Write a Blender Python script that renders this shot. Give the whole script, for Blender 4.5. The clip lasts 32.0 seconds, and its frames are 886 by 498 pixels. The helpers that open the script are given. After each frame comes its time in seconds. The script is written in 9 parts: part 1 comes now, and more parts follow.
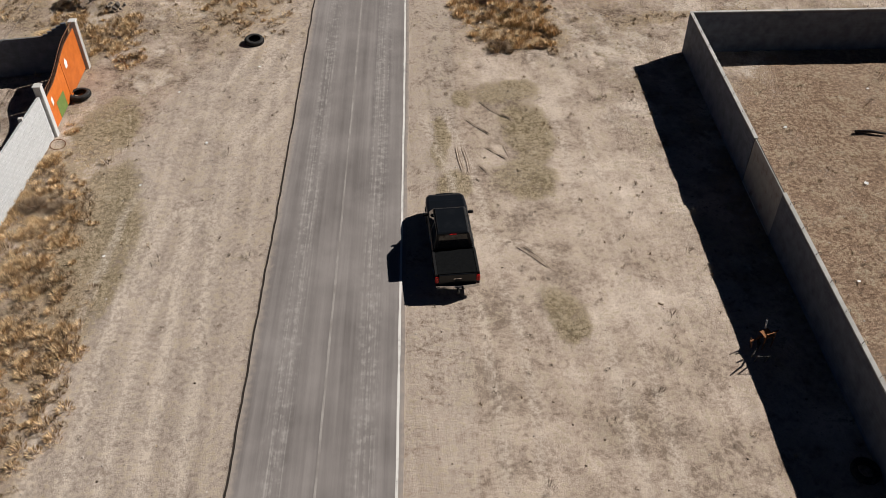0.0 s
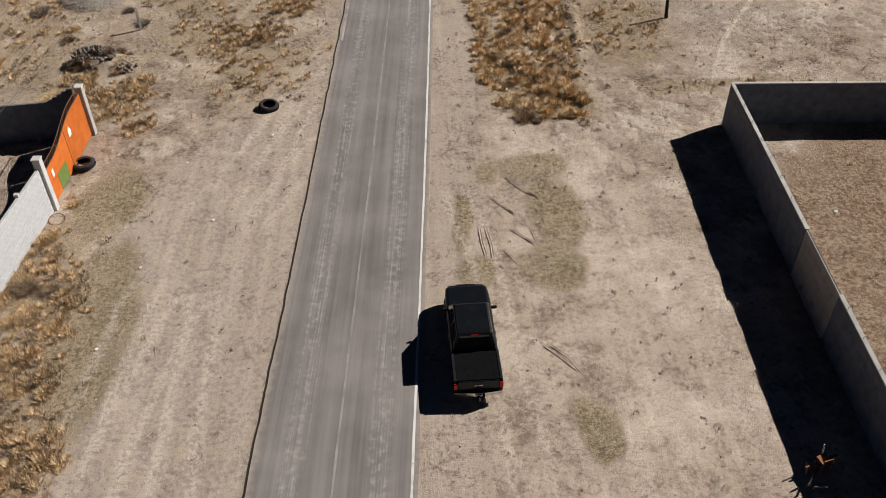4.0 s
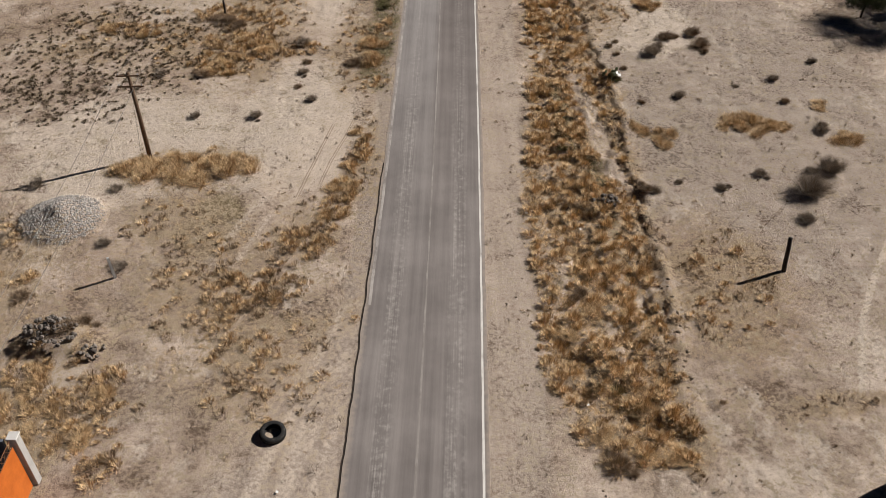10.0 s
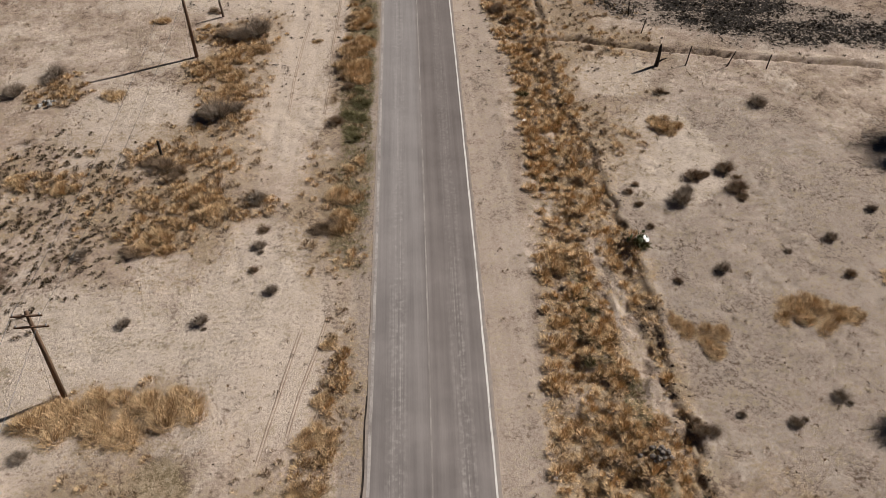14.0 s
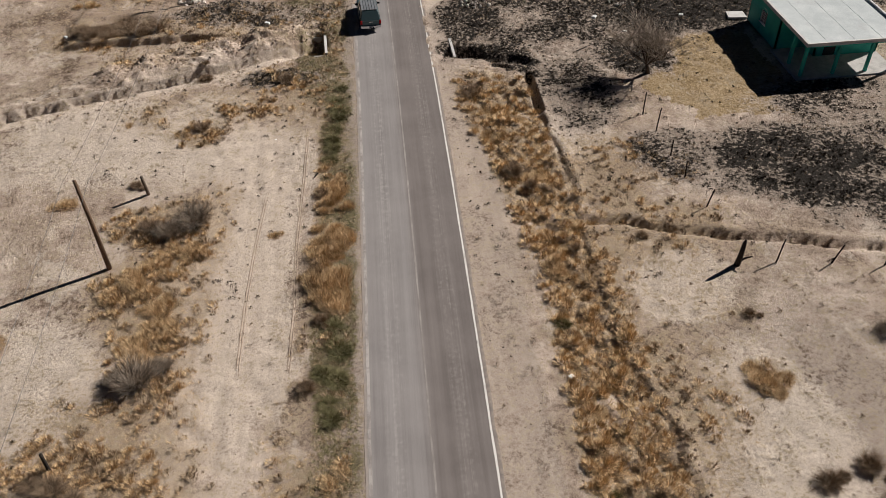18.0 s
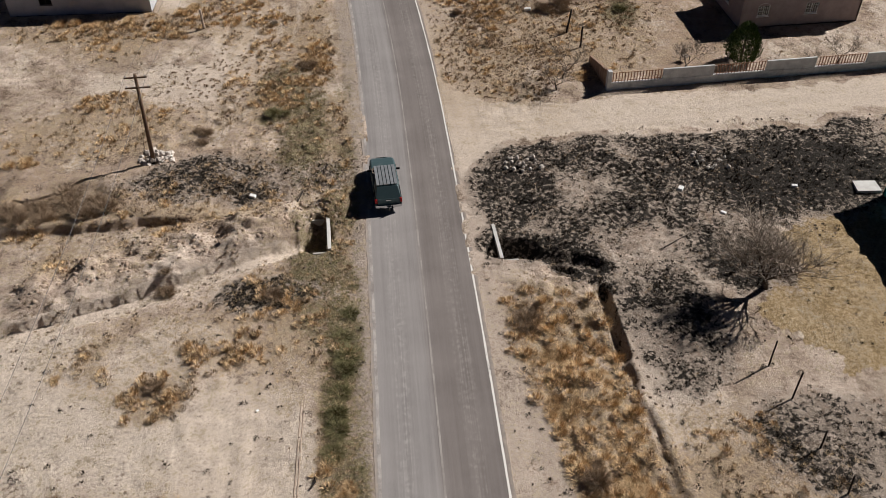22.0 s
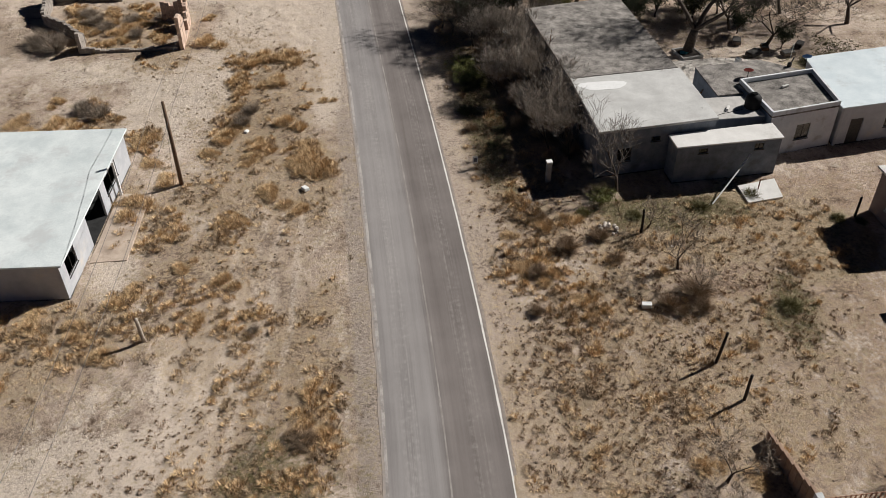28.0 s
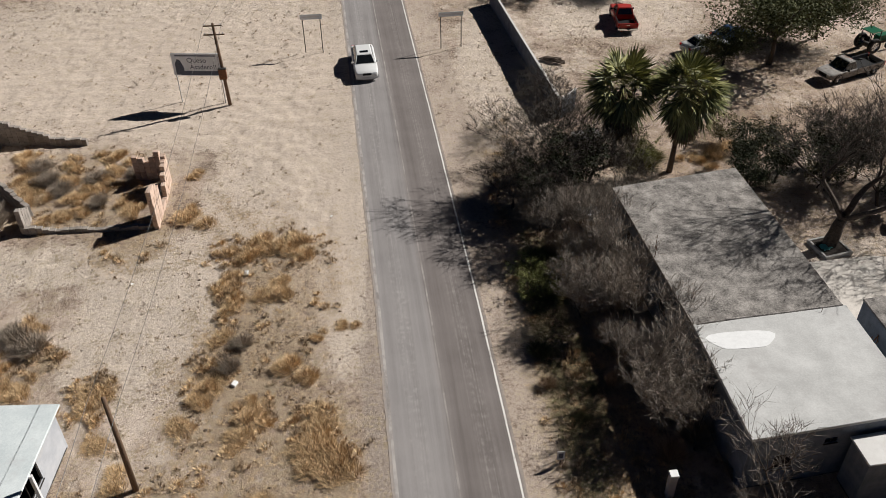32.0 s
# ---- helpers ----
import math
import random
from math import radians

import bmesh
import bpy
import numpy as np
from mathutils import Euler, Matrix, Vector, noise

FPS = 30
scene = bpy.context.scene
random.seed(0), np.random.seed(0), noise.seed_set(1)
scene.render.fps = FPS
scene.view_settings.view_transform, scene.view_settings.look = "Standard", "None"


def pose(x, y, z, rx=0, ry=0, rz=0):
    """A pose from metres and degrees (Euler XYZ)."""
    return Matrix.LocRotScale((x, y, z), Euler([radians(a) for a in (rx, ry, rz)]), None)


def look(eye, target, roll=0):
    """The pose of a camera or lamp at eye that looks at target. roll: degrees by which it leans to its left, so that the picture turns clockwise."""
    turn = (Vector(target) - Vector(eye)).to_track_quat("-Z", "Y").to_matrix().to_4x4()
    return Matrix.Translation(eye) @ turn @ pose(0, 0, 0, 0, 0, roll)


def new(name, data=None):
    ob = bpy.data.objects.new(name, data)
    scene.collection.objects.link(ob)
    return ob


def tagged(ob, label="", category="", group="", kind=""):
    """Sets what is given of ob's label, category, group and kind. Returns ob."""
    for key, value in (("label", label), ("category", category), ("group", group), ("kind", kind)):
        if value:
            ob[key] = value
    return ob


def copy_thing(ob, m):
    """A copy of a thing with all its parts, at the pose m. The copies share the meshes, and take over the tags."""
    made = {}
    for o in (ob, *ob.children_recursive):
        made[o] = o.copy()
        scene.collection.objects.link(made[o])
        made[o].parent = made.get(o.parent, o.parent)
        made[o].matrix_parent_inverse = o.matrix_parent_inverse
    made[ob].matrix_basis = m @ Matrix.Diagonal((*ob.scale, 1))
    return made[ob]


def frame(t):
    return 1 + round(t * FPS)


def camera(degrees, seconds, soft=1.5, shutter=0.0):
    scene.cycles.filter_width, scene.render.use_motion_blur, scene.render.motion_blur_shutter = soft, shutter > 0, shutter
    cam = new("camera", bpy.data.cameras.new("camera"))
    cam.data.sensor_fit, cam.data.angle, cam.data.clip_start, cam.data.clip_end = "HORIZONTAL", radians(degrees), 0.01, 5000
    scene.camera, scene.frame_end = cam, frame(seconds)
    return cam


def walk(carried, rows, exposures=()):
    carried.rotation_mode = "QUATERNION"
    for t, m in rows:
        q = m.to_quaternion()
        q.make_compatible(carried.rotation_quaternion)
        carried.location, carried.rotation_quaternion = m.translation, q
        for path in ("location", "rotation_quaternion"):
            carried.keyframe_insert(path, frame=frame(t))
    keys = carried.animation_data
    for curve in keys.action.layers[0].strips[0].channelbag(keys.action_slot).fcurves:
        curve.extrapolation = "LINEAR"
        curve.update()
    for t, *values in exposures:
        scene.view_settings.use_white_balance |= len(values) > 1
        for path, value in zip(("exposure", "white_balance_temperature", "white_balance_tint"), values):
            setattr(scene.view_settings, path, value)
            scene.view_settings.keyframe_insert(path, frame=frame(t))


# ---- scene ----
cam = camera(54.3, 32.0, soft=0.65)
PATH = [
    (0, (0.408, -3.112, 29.086), (0.5344, -1.6542, 27.7225), -0.20),
    (0.5, (0.313, -2.582, 29.190), (0.4429, -1.1170, 27.8349), -0.16),
    (1, (0.391, -2.063, 29.210), (0.5184, -0.5953, 27.8581), -0.18),
    (1.5, (0.517, -1.557, 29.172), (0.6383, -0.0870, 27.8208), -0.31),
    (2, (0.576, -1.065, 29.115), (0.6900, 0.4057, 27.7643), -0.36),
    (2.5, (0.694, -0.560, 29.048), (0.8009, 0.9119, 27.6983), -0.49),
    (4.5, (0.845, 2.479, 28.953), (0.9077, 4.0053, 27.6627), -0.50),
    (5, (0.777, 3.870, 29.052), (0.8208, 5.4080, 27.7750), -0.40),
    (5.5, (0.680, 5.531, 29.169), (0.7147, 7.0758, 27.8998), -0.30),
    (6, (0.534, 7.379, 29.265), (0.5644, 8.9271, 27.9997), -0.19),
    (6.5, (0.406, 9.369, 29.338), (0.4322, 10.9192, 28.0747), -0.11),
    (7, (0.303, 11.474, 29.402), (0.3281, 13.0250, 28.1394), -0.09),
    (7.5, (0.197, 13.646, 29.513), (0.2244, 15.1974, 28.2508), -0.10),
    (8, (0.047, 15.676, 29.883), (0.0782, 17.2267, 28.6207), -0.10),
    (8.5, (-0.136, 17.523, 30.573), (-0.1015, 19.0739, 29.3104), -0.09),
    (9, (-0.205, 19.331, 31.411), (-0.1665, 20.8781, 30.1436), -0.14),
    (9.5, (-0.215, 21.236, 32.319), (-0.1732, 22.7744, 31.0420), -0.24),
    (10, (-0.351, 23.274, 33.226), (-0.2989, 24.8012, 31.9365), -0.25),
    (10.5, (-0.490, 25.397, 34.118), (-0.4263, 26.9116, 32.8132), -0.28),
    (11, (-0.582, 27.590, 35.027), (-0.5092, 29.0902, 33.7065), -0.33),
    (11.5, (-0.674, 29.793, 35.808), (-0.5896, 31.2803, 34.4736), -0.36),
    (12, (-0.845, 31.960, 36.211), (-0.7394, 33.4357, 34.8646), -0.30),
    (12.5, (-0.988, 34.126, 36.235), (-0.8664, 35.5978, 34.8854), -0.24),
    (13, (-1.083, 36.476, 36.115), (-0.9557, 37.9546, 34.7745), -0.23),
    (13.5, (-1.203, 39.167, 36.079), (-1.0721, 40.6559, 34.7510), -0.18),
    (14, (-1.208, 42.247, 36.133), (-1.0758, 43.7448, 34.8137), -0.23),
    (14.5, (-1.178, 45.530, 36.176), (-1.0375, 47.0314, 34.8627), -0.21),
    (16.5, (-0.957, 58.902, 36.135), (-0.7724, 60.3888, 34.8101), -0.61),
    (17, (-0.902, 61.873, 36.053), (-0.7131, 63.3611, 34.7307), -0.67),
    (17.5, (-0.924, 64.908, 36.029), (-0.7306, 66.3978, 34.7082), -0.61),
    (18, (-0.885, 68.064, 36.033), (-0.6888, 69.5551, 34.7145), -0.53),
    (18.5, (-0.856, 71.239, 36.065), (-0.6562, 72.7305, 34.7474), -0.46),
    (19, (-0.921, 74.411, 36.032), (-0.7148, 75.9038, 34.7163), -0.31),
    (19.5, (-0.892, 77.535, 35.988), (-0.6824, 79.0296, 34.6751), -0.23),
    (20, (-0.691, 80.639, 35.994), (-0.4853, 82.1362, 34.6834), -0.27),
    (20.5, (-0.434, 83.770, 36.066), (-0.2349, 85.2680, 34.7555), -0.35),
    (21, (-0.222, 86.896, 36.145), (-0.0270, 88.3938, 34.8332), -0.44),
    (21.5, (-0.120, 89.900, 36.121), (0.0731, 91.3992, 34.8107), -0.42),
    (22, (0.025, 92.869, 36.069), (0.2147, 94.3719, 34.7632), -0.42),
    (22.5, (0.237, 95.814, 36.047), (0.4209, 97.3213, 34.7451), -0.51),
    (23, (0.329, 98.818, 36.065), (0.5102, 100.3276, 34.7654), -0.55),
    (23.5, (0.347, 101.915, 36.131), (0.5269, 103.4262, 34.8332), -0.46),
    (24, (0.427, 105.013, 36.138), (0.6062, 106.5267, 34.8430), -0.36),
    (24.5, (0.322, 108.189, 36.262), (0.5037, 109.7024, 34.9674), -0.21),
    (25, (0.056, 111.348, 36.484), (0.2451, 112.8587, 35.1866), -0.02),
    (25.5, (0.066, 114.497, 36.422), (0.2558, 116.0117, 35.1296), 0.10),
    (27.5, (1.852, 127.291, 35.810), (1.9971, 128.8309, 34.5415), -0.89),
    (28, (1.673, 130.451, 35.776), (1.8228, 131.9960, 34.5154), -0.73),
    (28.5, (1.585, 133.716, 35.875), (1.7375, 135.2649, 34.6187), -0.67),
    (29, (1.576, 136.983, 35.944), (1.7266, 138.5354, 34.6919), -0.61),
    (29.5, (1.611, 140.259, 35.947), (1.7564, 141.8141, 34.6970), -0.62),
    (30, (1.619, 143.458, 35.996), (1.7593, 145.0132, 34.7470), -0.68),
    (30.5, (1.536, 146.634, 36.046), (1.6704, 148.1915, 34.7986), -0.68),
    (31, (1.430, 149.772, 36.064), (1.5576, 151.3323, 34.8191), -0.64),
    (31.5, (1.341, 152.939, 36.115), (1.4632, 154.5028, 34.8743), -0.67),
    (32, (1.238, 156.077, 36.194), (1.3613, 157.6446, 34.9578), -0.70),
]
walk(cam, [(t, look(eye, target, roll)) for t, eye, target, roll in PATH],
     [(0, 0.18, 6230, 9), (9, 0.12, 6330, 10), (14, 0.09, 6380, 12), (18, 0.15, 6320, 11), (25, 0.23, 6150, 9.5), (28, 0.19, 6170, 8.5), (32, 0.22, 6130, 8.5)])

# ---- daylight: clear winter sky, low sun from ahead and to the right ----
SUN_ELEV, SUN_AZ = radians(36.0), math.atan2(0.915, 0.405)
world = bpy.data.worlds.new("sky")
scene.world = world
world.use_nodes = True
sky = world.node_tree.nodes.new("ShaderNodeTexSky")
sky.sky_type, sky.sun_disc = "NISHITA", False
sky.sun_elevation, sky.sun_rotation = SUN_ELEV, SUN_AZ
sky.air_density, sky.dust_density, sky.ozone_density = 0.07, 0.0, 3.0
world.node_tree.links.new(sky.outputs[0], world.node_tree.nodes["Background"].inputs[0])
world.node_tree.nodes["Background"].inputs[1].default_value = 0.05
sun = new("sun", bpy.data.lights.new("sun", "SUN"))
sun.data.energy, sun.data.angle, sun.data.color = 5.0, radians(0.5), (1.0, 0.93, 0.85)
sun.matrix_world = look((0, 0, 60), (-math.sin(SUN_AZ) * math.cos(SUN_ELEV) * 50, -math.cos(SUN_AZ) * math.cos(SUN_ELEV) * 50, 60 - math.sin(SUN_ELEV) * 50))


# ---- materials ----
def ramp_node(nt, fac, stops):
    n = nt.nodes.new("ShaderNodeValToRGB")
    while len(n.color_ramp.elements) < len(stops):
        n.color_ramp.elements.new(0.5)
    for e, (p, c) in zip(n.color_ramp.elements, stops):
        e.position, e.color = p, (*c, 1) if len(c) == 3 else c
    nt.links.new(fac, n.inputs[0])
    return n.outputs[0]


def noise_node(nt, vec, scale, detail=4.0, rough=0.6, stretch=None):
    if stretch:
        m = nt.nodes.new("ShaderNodeMapping")
        m.inputs["Scale"].default_value = stretch
        nt.links.new(vec, m.inputs[0])
        vec = m.outputs[0]
    n = nt.nodes.new("ShaderNodeTexNoise")
    n.inputs["Scale"].default_value, n.inputs["Detail"].default_value, n.inputs["Roughness"].default_value = scale, detail, rough
    nt.links.new(vec, n.inputs["Vector"])
    return n.outputs["Fac"]


def mix_node(nt, fac, a, b):
    n = nt.nodes.new("ShaderNodeMix")
    n.data_type = "RGBA"
    for sock, v in ((n.inputs[0], fac), (n.inputs[6], a), (n.inputs[7], b)):
        if isinstance(v, (int, float)):
            sock.default_value = v
        elif isinstance(v, tuple):
            sock.default_value = (*v, 1)
        else:
            nt.links.new(v, sock)
    return n.outputs[2]


def math_node(nt, op, a, b=0.0, c=0.0):
    n = nt.nodes.new("ShaderNodeMath")
    n.operation = op
    for sock, v in zip(n.inputs, (a, b, c)):
        if isinstance(v, (int, float)):
            sock.default_value = v
        else:
            nt.links.new(v, sock)
    return n.outputs[0]


def smooth_node(nt, v, lo, hi):
    n = nt.nodes.new("ShaderNodeMapRange")
    n.interpolation_type = "SMOOTHSTEP"
    n.inputs[1].default_value, n.inputs[2].default_value = lo, hi
    nt.links.new(v, n.inputs[0])
    return n.outputs[0]


def attr_node(nt, name):
    n = nt.nodes.new("ShaderNodeAttribute")
    n.attribute_name = name
    return n.outputs["Fac"]


def bare(name):
    m = bpy.data.materials.new(name)
    m.use_nodes = True
    return m, m.node_tree, m.node_tree.nodes["Principled BSDF"]


def bump_node(nt, bsdf, height, strength, distance):
    b = nt.nodes.new("ShaderNodeBump")
    b.inputs["Strength"].default_value, b.inputs["Distance"].default_value = strength, distance
    nt.links.new(height, b.inputs["Height"])
    nt.links.new(b.outputs[0], bsdf.inputs["Normal"])


def surface(name, dark, light, scale=3.0, rough=0.85, metal=0.0, bump=0.3, grain=40.0, stain=None, vary=0.12, stretch=None, depth=0.02, coat=0.0, spec=0.35):
    """Colour between two tones by broad noise, broken up by fine grain; a third tone as stains; a little change from piece to piece."""
    m, nt, b = bare(name)
    geo = nt.nodes.new("ShaderNodeTexCoord").outputs["Object"]
    broad = noise_node(nt, geo, scale, 5, 0.65, stretch)
    fine = noise_node(nt, geo, grain, 3, 0.7, stretch)
    both = math_node(nt, "ADD", math_node(nt, "MULTIPLY", broad, 0.65), math_node(nt, "MULTIPLY", fine, 0.35))
    col = ramp_node(nt, both, [(0.38, dark), (0.62, light)])
    if stain:
        col = mix_node(nt, smooth_node(nt, noise_node(nt, geo, scale * 0.6, 6, 0.7), 0.52, 0.72), col, stain)
    if vary:
        info = nt.nodes.new("ShaderNodeObjectInfo").outputs["Random"]
        hsv = nt.nodes.new("ShaderNodeHueSaturation")
        nt.links.new(math_node(nt, "MULTIPLY_ADD", info, 2 * vary, 1 - vary), hsv.inputs["Value"])
        nt.links.new(col, hsv.inputs["Color"])
        col = hsv.outputs[0]
    nt.links.new(col, b.inputs["Base Color"])
    b.inputs["Roughness"].default_value, b.inputs["Metallic"].default_value, b.inputs["Coat Weight"].default_value = rough, metal, coat
    b.inputs["Specular IOR Level"].default_value = spec
    if bump:
        bump_node(nt, b, both, bump, depth)
    return m


def glass(name, tint, rough=0.05):
    m, nt, b = bare(name)
    b.inputs["Base Color"].default_value, b.inputs["Roughness"].default_value = (*tint, 1), rough
    b.inputs["Specular IOR Level"].default_value = 0.8
    return m


def leafy(name, a, b_, rough=0.8):
    """Blades and twigs: each island between two tones, paler by chance."""
    m, nt, b = bare(name)
    rnd = nt.nodes.new("ShaderNodeNewGeometry").outputs["Random Per Island"]
    pos = nt.nodes.new("ShaderNodeNewGeometry").outputs["Position"]
    f = math_node(nt, "ADD", math_node(nt, "MULTIPLY", rnd, 0.55), math_node(nt, "MULTIPLY", noise_node(nt, pos, 0.5, 3), 0.45))
    nt.links.new(ramp_node(nt, f, [(0.2, a), (0.8, b_)]), b.inputs["Base Color"])
    b.inputs["Roughness"].default_value = rough
    b.inputs["Specular IOR Level"].default_value = 0.2
    return m


# ---- mesh helpers ----
class Shape:
    """Vertices and faces gathered piece by piece, then made into one mesh."""

    def __init__(self):
        self.v, self.f = [], []

    def add(self, verts, faces):
        n = len(self.v)
        self.v.extend(tuple(p) for p in verts)
        self.f.extend(tuple(i + n for i in q) for q in faces)
        return self

    def box(self, lo, hi, m=None):
        (a, b, c), (d, e, f) = lo, hi
        p = [Vector(q) for q in ((a, b, c), (d, b, c), (d, e, c), (a, e, c), (a, b, f), (d, b, f), (d, e, f), (a, e, f))]
        if m is not None:
            p = [m @ q for q in p]
        return self.add(p, [(3, 2, 1, 0), (4, 5, 6, 7), (0, 1, 5, 4), (1, 2, 6, 5), (2, 3, 7, 6), (3, 0, 4, 7)])

    def prism(self, outline, z0, z1, top=1.0, centre=(0, 0)):
        """An outline in plan (anticlockwise) pulled up from z0 to z1."""
        n = len(outline)
        low = [(x, y, z0) for x, y in outline]
        high = [(centre[0] + (x - centre[0]) * top, centre[1] + (y - centre[1]) * top, z1) for x, y in outline]
        return self.add(low + high, [tuple(range(n - 1, -1, -1)), tuple(range(n, 2 * n))] + [(i, (i + 1) % n, n + (i + 1) % n, n + i) for i in range(n)])

    def tube(self, points, radii, sides=6, cap=True):
        points = [Vector(p) for p in points]
        rings, ref = [], None
        for i, p in enumerate(points):
            d = (points[min(i + 1, len(points) - 1)] - points[max(i - 1, 0)]).normalized()
            if ref is None or abs(ref.dot(d)) > 0.9:
                ref = Vector((0, 0, 1)) if abs(d.z) < 0.9 else Vector((1, 0, 0))
            s = d.cross(ref).normalized()
            u = s.cross(d)
            rings.append([p + (s * math.cos(a) + u * math.sin(a)) * radii[i] for a in (2 * math.pi * k / sides for k in range(sides))])
        faces = [(i * sides + k, i * sides + (k + 1) % sides, (i + 1) * sides + (k + 1) % sides, (i + 1) * sides + k) for i in range(len(points) - 1) for k in range(sides)]
        if cap:
            faces += [tuple(range(sides - 1, -1, -1)), tuple((len(points) - 1) * sides + k for k in range(sides))]
        return self.add([q for r in rings for q in r], faces)

    def lathe(self, profile, sides=16, m=None):
        """(radius, height) pairs turned round z."""
        m = m or Matrix()
        verts = [m @ Vector((r * math.cos(a), r * math.sin(a), z)) for r, z in profile for a in (2 * math.pi * k / sides for k in range(sides))]
        n = len(profile)
        return self.add(verts, [(i * sides + k, i * sides + (k + 1) % sides, (i + 1) * sides + (k + 1) % sides, (i + 1) * sides + k) for i in range(n - 1) for k in range(sides)])

    def loft(self, rings, closed=True, caps=True):
        """Rings of equal count joined one to the next."""
        n = len(rings[0])
        faces = [(i * n + k, i * n + (k + 1) % n, (i + 1) * n + (k + 1) % n, (i + 1) * n + k) for i in range(len(rings) - 1) for k in range(n if closed else n - 1)]
        if caps:
            faces += [tuple(range(n - 1, -1, -1)), tuple((len(rings) - 1) * n + k for k in range(n))]
        return self.add([p for r in rings for p in r], faces)

    def mesh(self, name, material, smooth=False, bevel=0.0):
        me = bpy.data.meshes.new(name)
        me.from_pydata(self.v, [], self.f)
        if bevel:
            bm = bmesh.new()
            bm.from_mesh(me)
            bmesh.ops.remove_doubles(bm, verts=bm.verts, dist=1e-5)
            bmesh.ops.bevel(bm, geom=bm.edges[:], offset=bevel, segments=1, affect="EDGES", clamp_overlap=True)
            bm.to_mesh(me)
            bm.free()
        me.materials.append(material)
        if smooth:
            me.shade_smooth()
        me.update()
        return me


def part(name, shape, material, parent=None, label="", smooth=False, bevel=0.0, m=None):
    """One mesh object; under a parent it is a part of that thing."""
    data = shape if isinstance(shape, bpy.types.Mesh) else shape.mesh(name, material, smooth, bevel)
    ob = new(name, data)
    ob.parent = parent
    if m is not None:
        ob.matrix_basis = m
    if label:
        ob["label"] = label
    return ob


def thing(name, label, category, m=None, group="", kind=""):
    """The Empty at a thing's base that carries its parts."""
    ob = new(name)
    ob.empty_display_size = 0.2
    if m is not None:
        ob.matrix_basis = m
    return tagged(ob, label, category, group, kind)


def solid(name, shape, material, label, category, m=None, group="", kind="", smooth=False, bevel=0.0):
    """A thing made of one mesh."""
    return tagged(part(name, shape, material, None, "", smooth, bevel, m), label, category, group, kind)


# ---- noise and stretches of the plan, on whole arrays ----
def lattice(x, y, scale, seed):
    x, y = np.asarray(x, float) / scale, np.asarray(y, float) / scale
    xi, yi = np.floor(x).astype(np.int64), np.floor(y).astype(np.int64)
    u, v = x - xi, y - yi
    u, v = u * u * (3 - 2 * u), v * v * (3 - 2 * v)

    def corner(i, j):
        n = (i * 374761393 + j * 668265263 + seed * 1442695041) & 0xFFFFFFFF
        n = ((n ^ (n >> 13)) * 1274126177) & 0xFFFFFFFF
        return ((n ^ (n >> 16)) & 0xFFFF) / 65535.0

    return (corner(xi, yi) * (1 - u) + corner(xi + 1, yi) * u) * (1 - v) + (corner(xi, yi + 1) * (1 - u) + corner(xi + 1, yi + 1) * u) * v


def cloud(x, y, scale, seed=0, octaves=4):
    total, amp, out = 0.0, 1.0, 0.0
    for k in range(octaves):
        out = out + amp * lattice(x, y, scale / 2 ** k, seed + 17 * k)
        total += amp
        amp *= 0.55
    return out / total


def step(v, lo, hi):
    u = np.clip((np.asarray(v, float) - lo) / (hi - lo), 0, 1)
    return u * u * (3 - 2 * u)


def blob(x, y, cx, cy, rx, ry, turn=0.0, edge=0.5):
    """1 inside an ellipse, fading to 0 over its outer part."""
    c, s = math.cos(radians(turn)), math.sin(radians(turn))
    dx, dy = x - cx, y - cy
    return 1 - step(np.hypot((dx * c + dy * s) / rx, (-dx * s + dy * c) / ry), 1 - edge, 1 + edge)


def near_line(x, y, pts):
    """The distance to a line through the points."""
    best = np.full(np.broadcast(x, y).shape, 1e9)
    for (ax, ay), (bx, by) in zip(pts, pts[1:]):
        dx, dy = bx - ax, by - ay
        u = np.clip(((x - ax) * dx + (y - ay) * dy) / (dx * dx + dy * dy), 0, 1)
        best = np.minimum(best, np.hypot(x - ax - u * dx, y - ay - u * dy))
    return best


def inside(x, y, poly):
    """Whether the points lie inside a closed outline."""
    hit = np.zeros(np.broadcast(x, y).shape, bool)
    for (ax, ay), (bx, by) in zip(poly, poly[1:] + poly[:1]):
        cross = (ay > y) != (by > y)
        hit ^= cross & (x < (bx - ax) * (y - ay) / ((by - ay) or 1e-9) + ax)
    return hit


def curve_through(y, knots):
    """A smooth curve through (y, x) knots."""
    ky, kx = np.array([k[0] for k in knots], float), np.array([k[1] for k in knots], float)
    slope = np.gradient(kx, ky)
    y = np.asarray(y, float)
    i = np.clip(np.searchsorted(ky, y) - 1, 0, len(ky) - 2)
    h = ky[i + 1] - ky[i]
    u = (y - ky[i]) / h
    inner = (1 + 2 * u) * (1 - u) ** 2 * kx[i] + u * (1 - u) ** 2 * h * slope[i] + u * u * (3 - 2 * u) * kx[i + 1] + u * u * (u - 1) * h * slope[i + 1]
    return np.where(u > 1, kx[i + 1] + (y - ky[i + 1]) * slope[i + 1], np.where(u < 0, kx[i] + (y - ky[i]) * slope[i], inner))


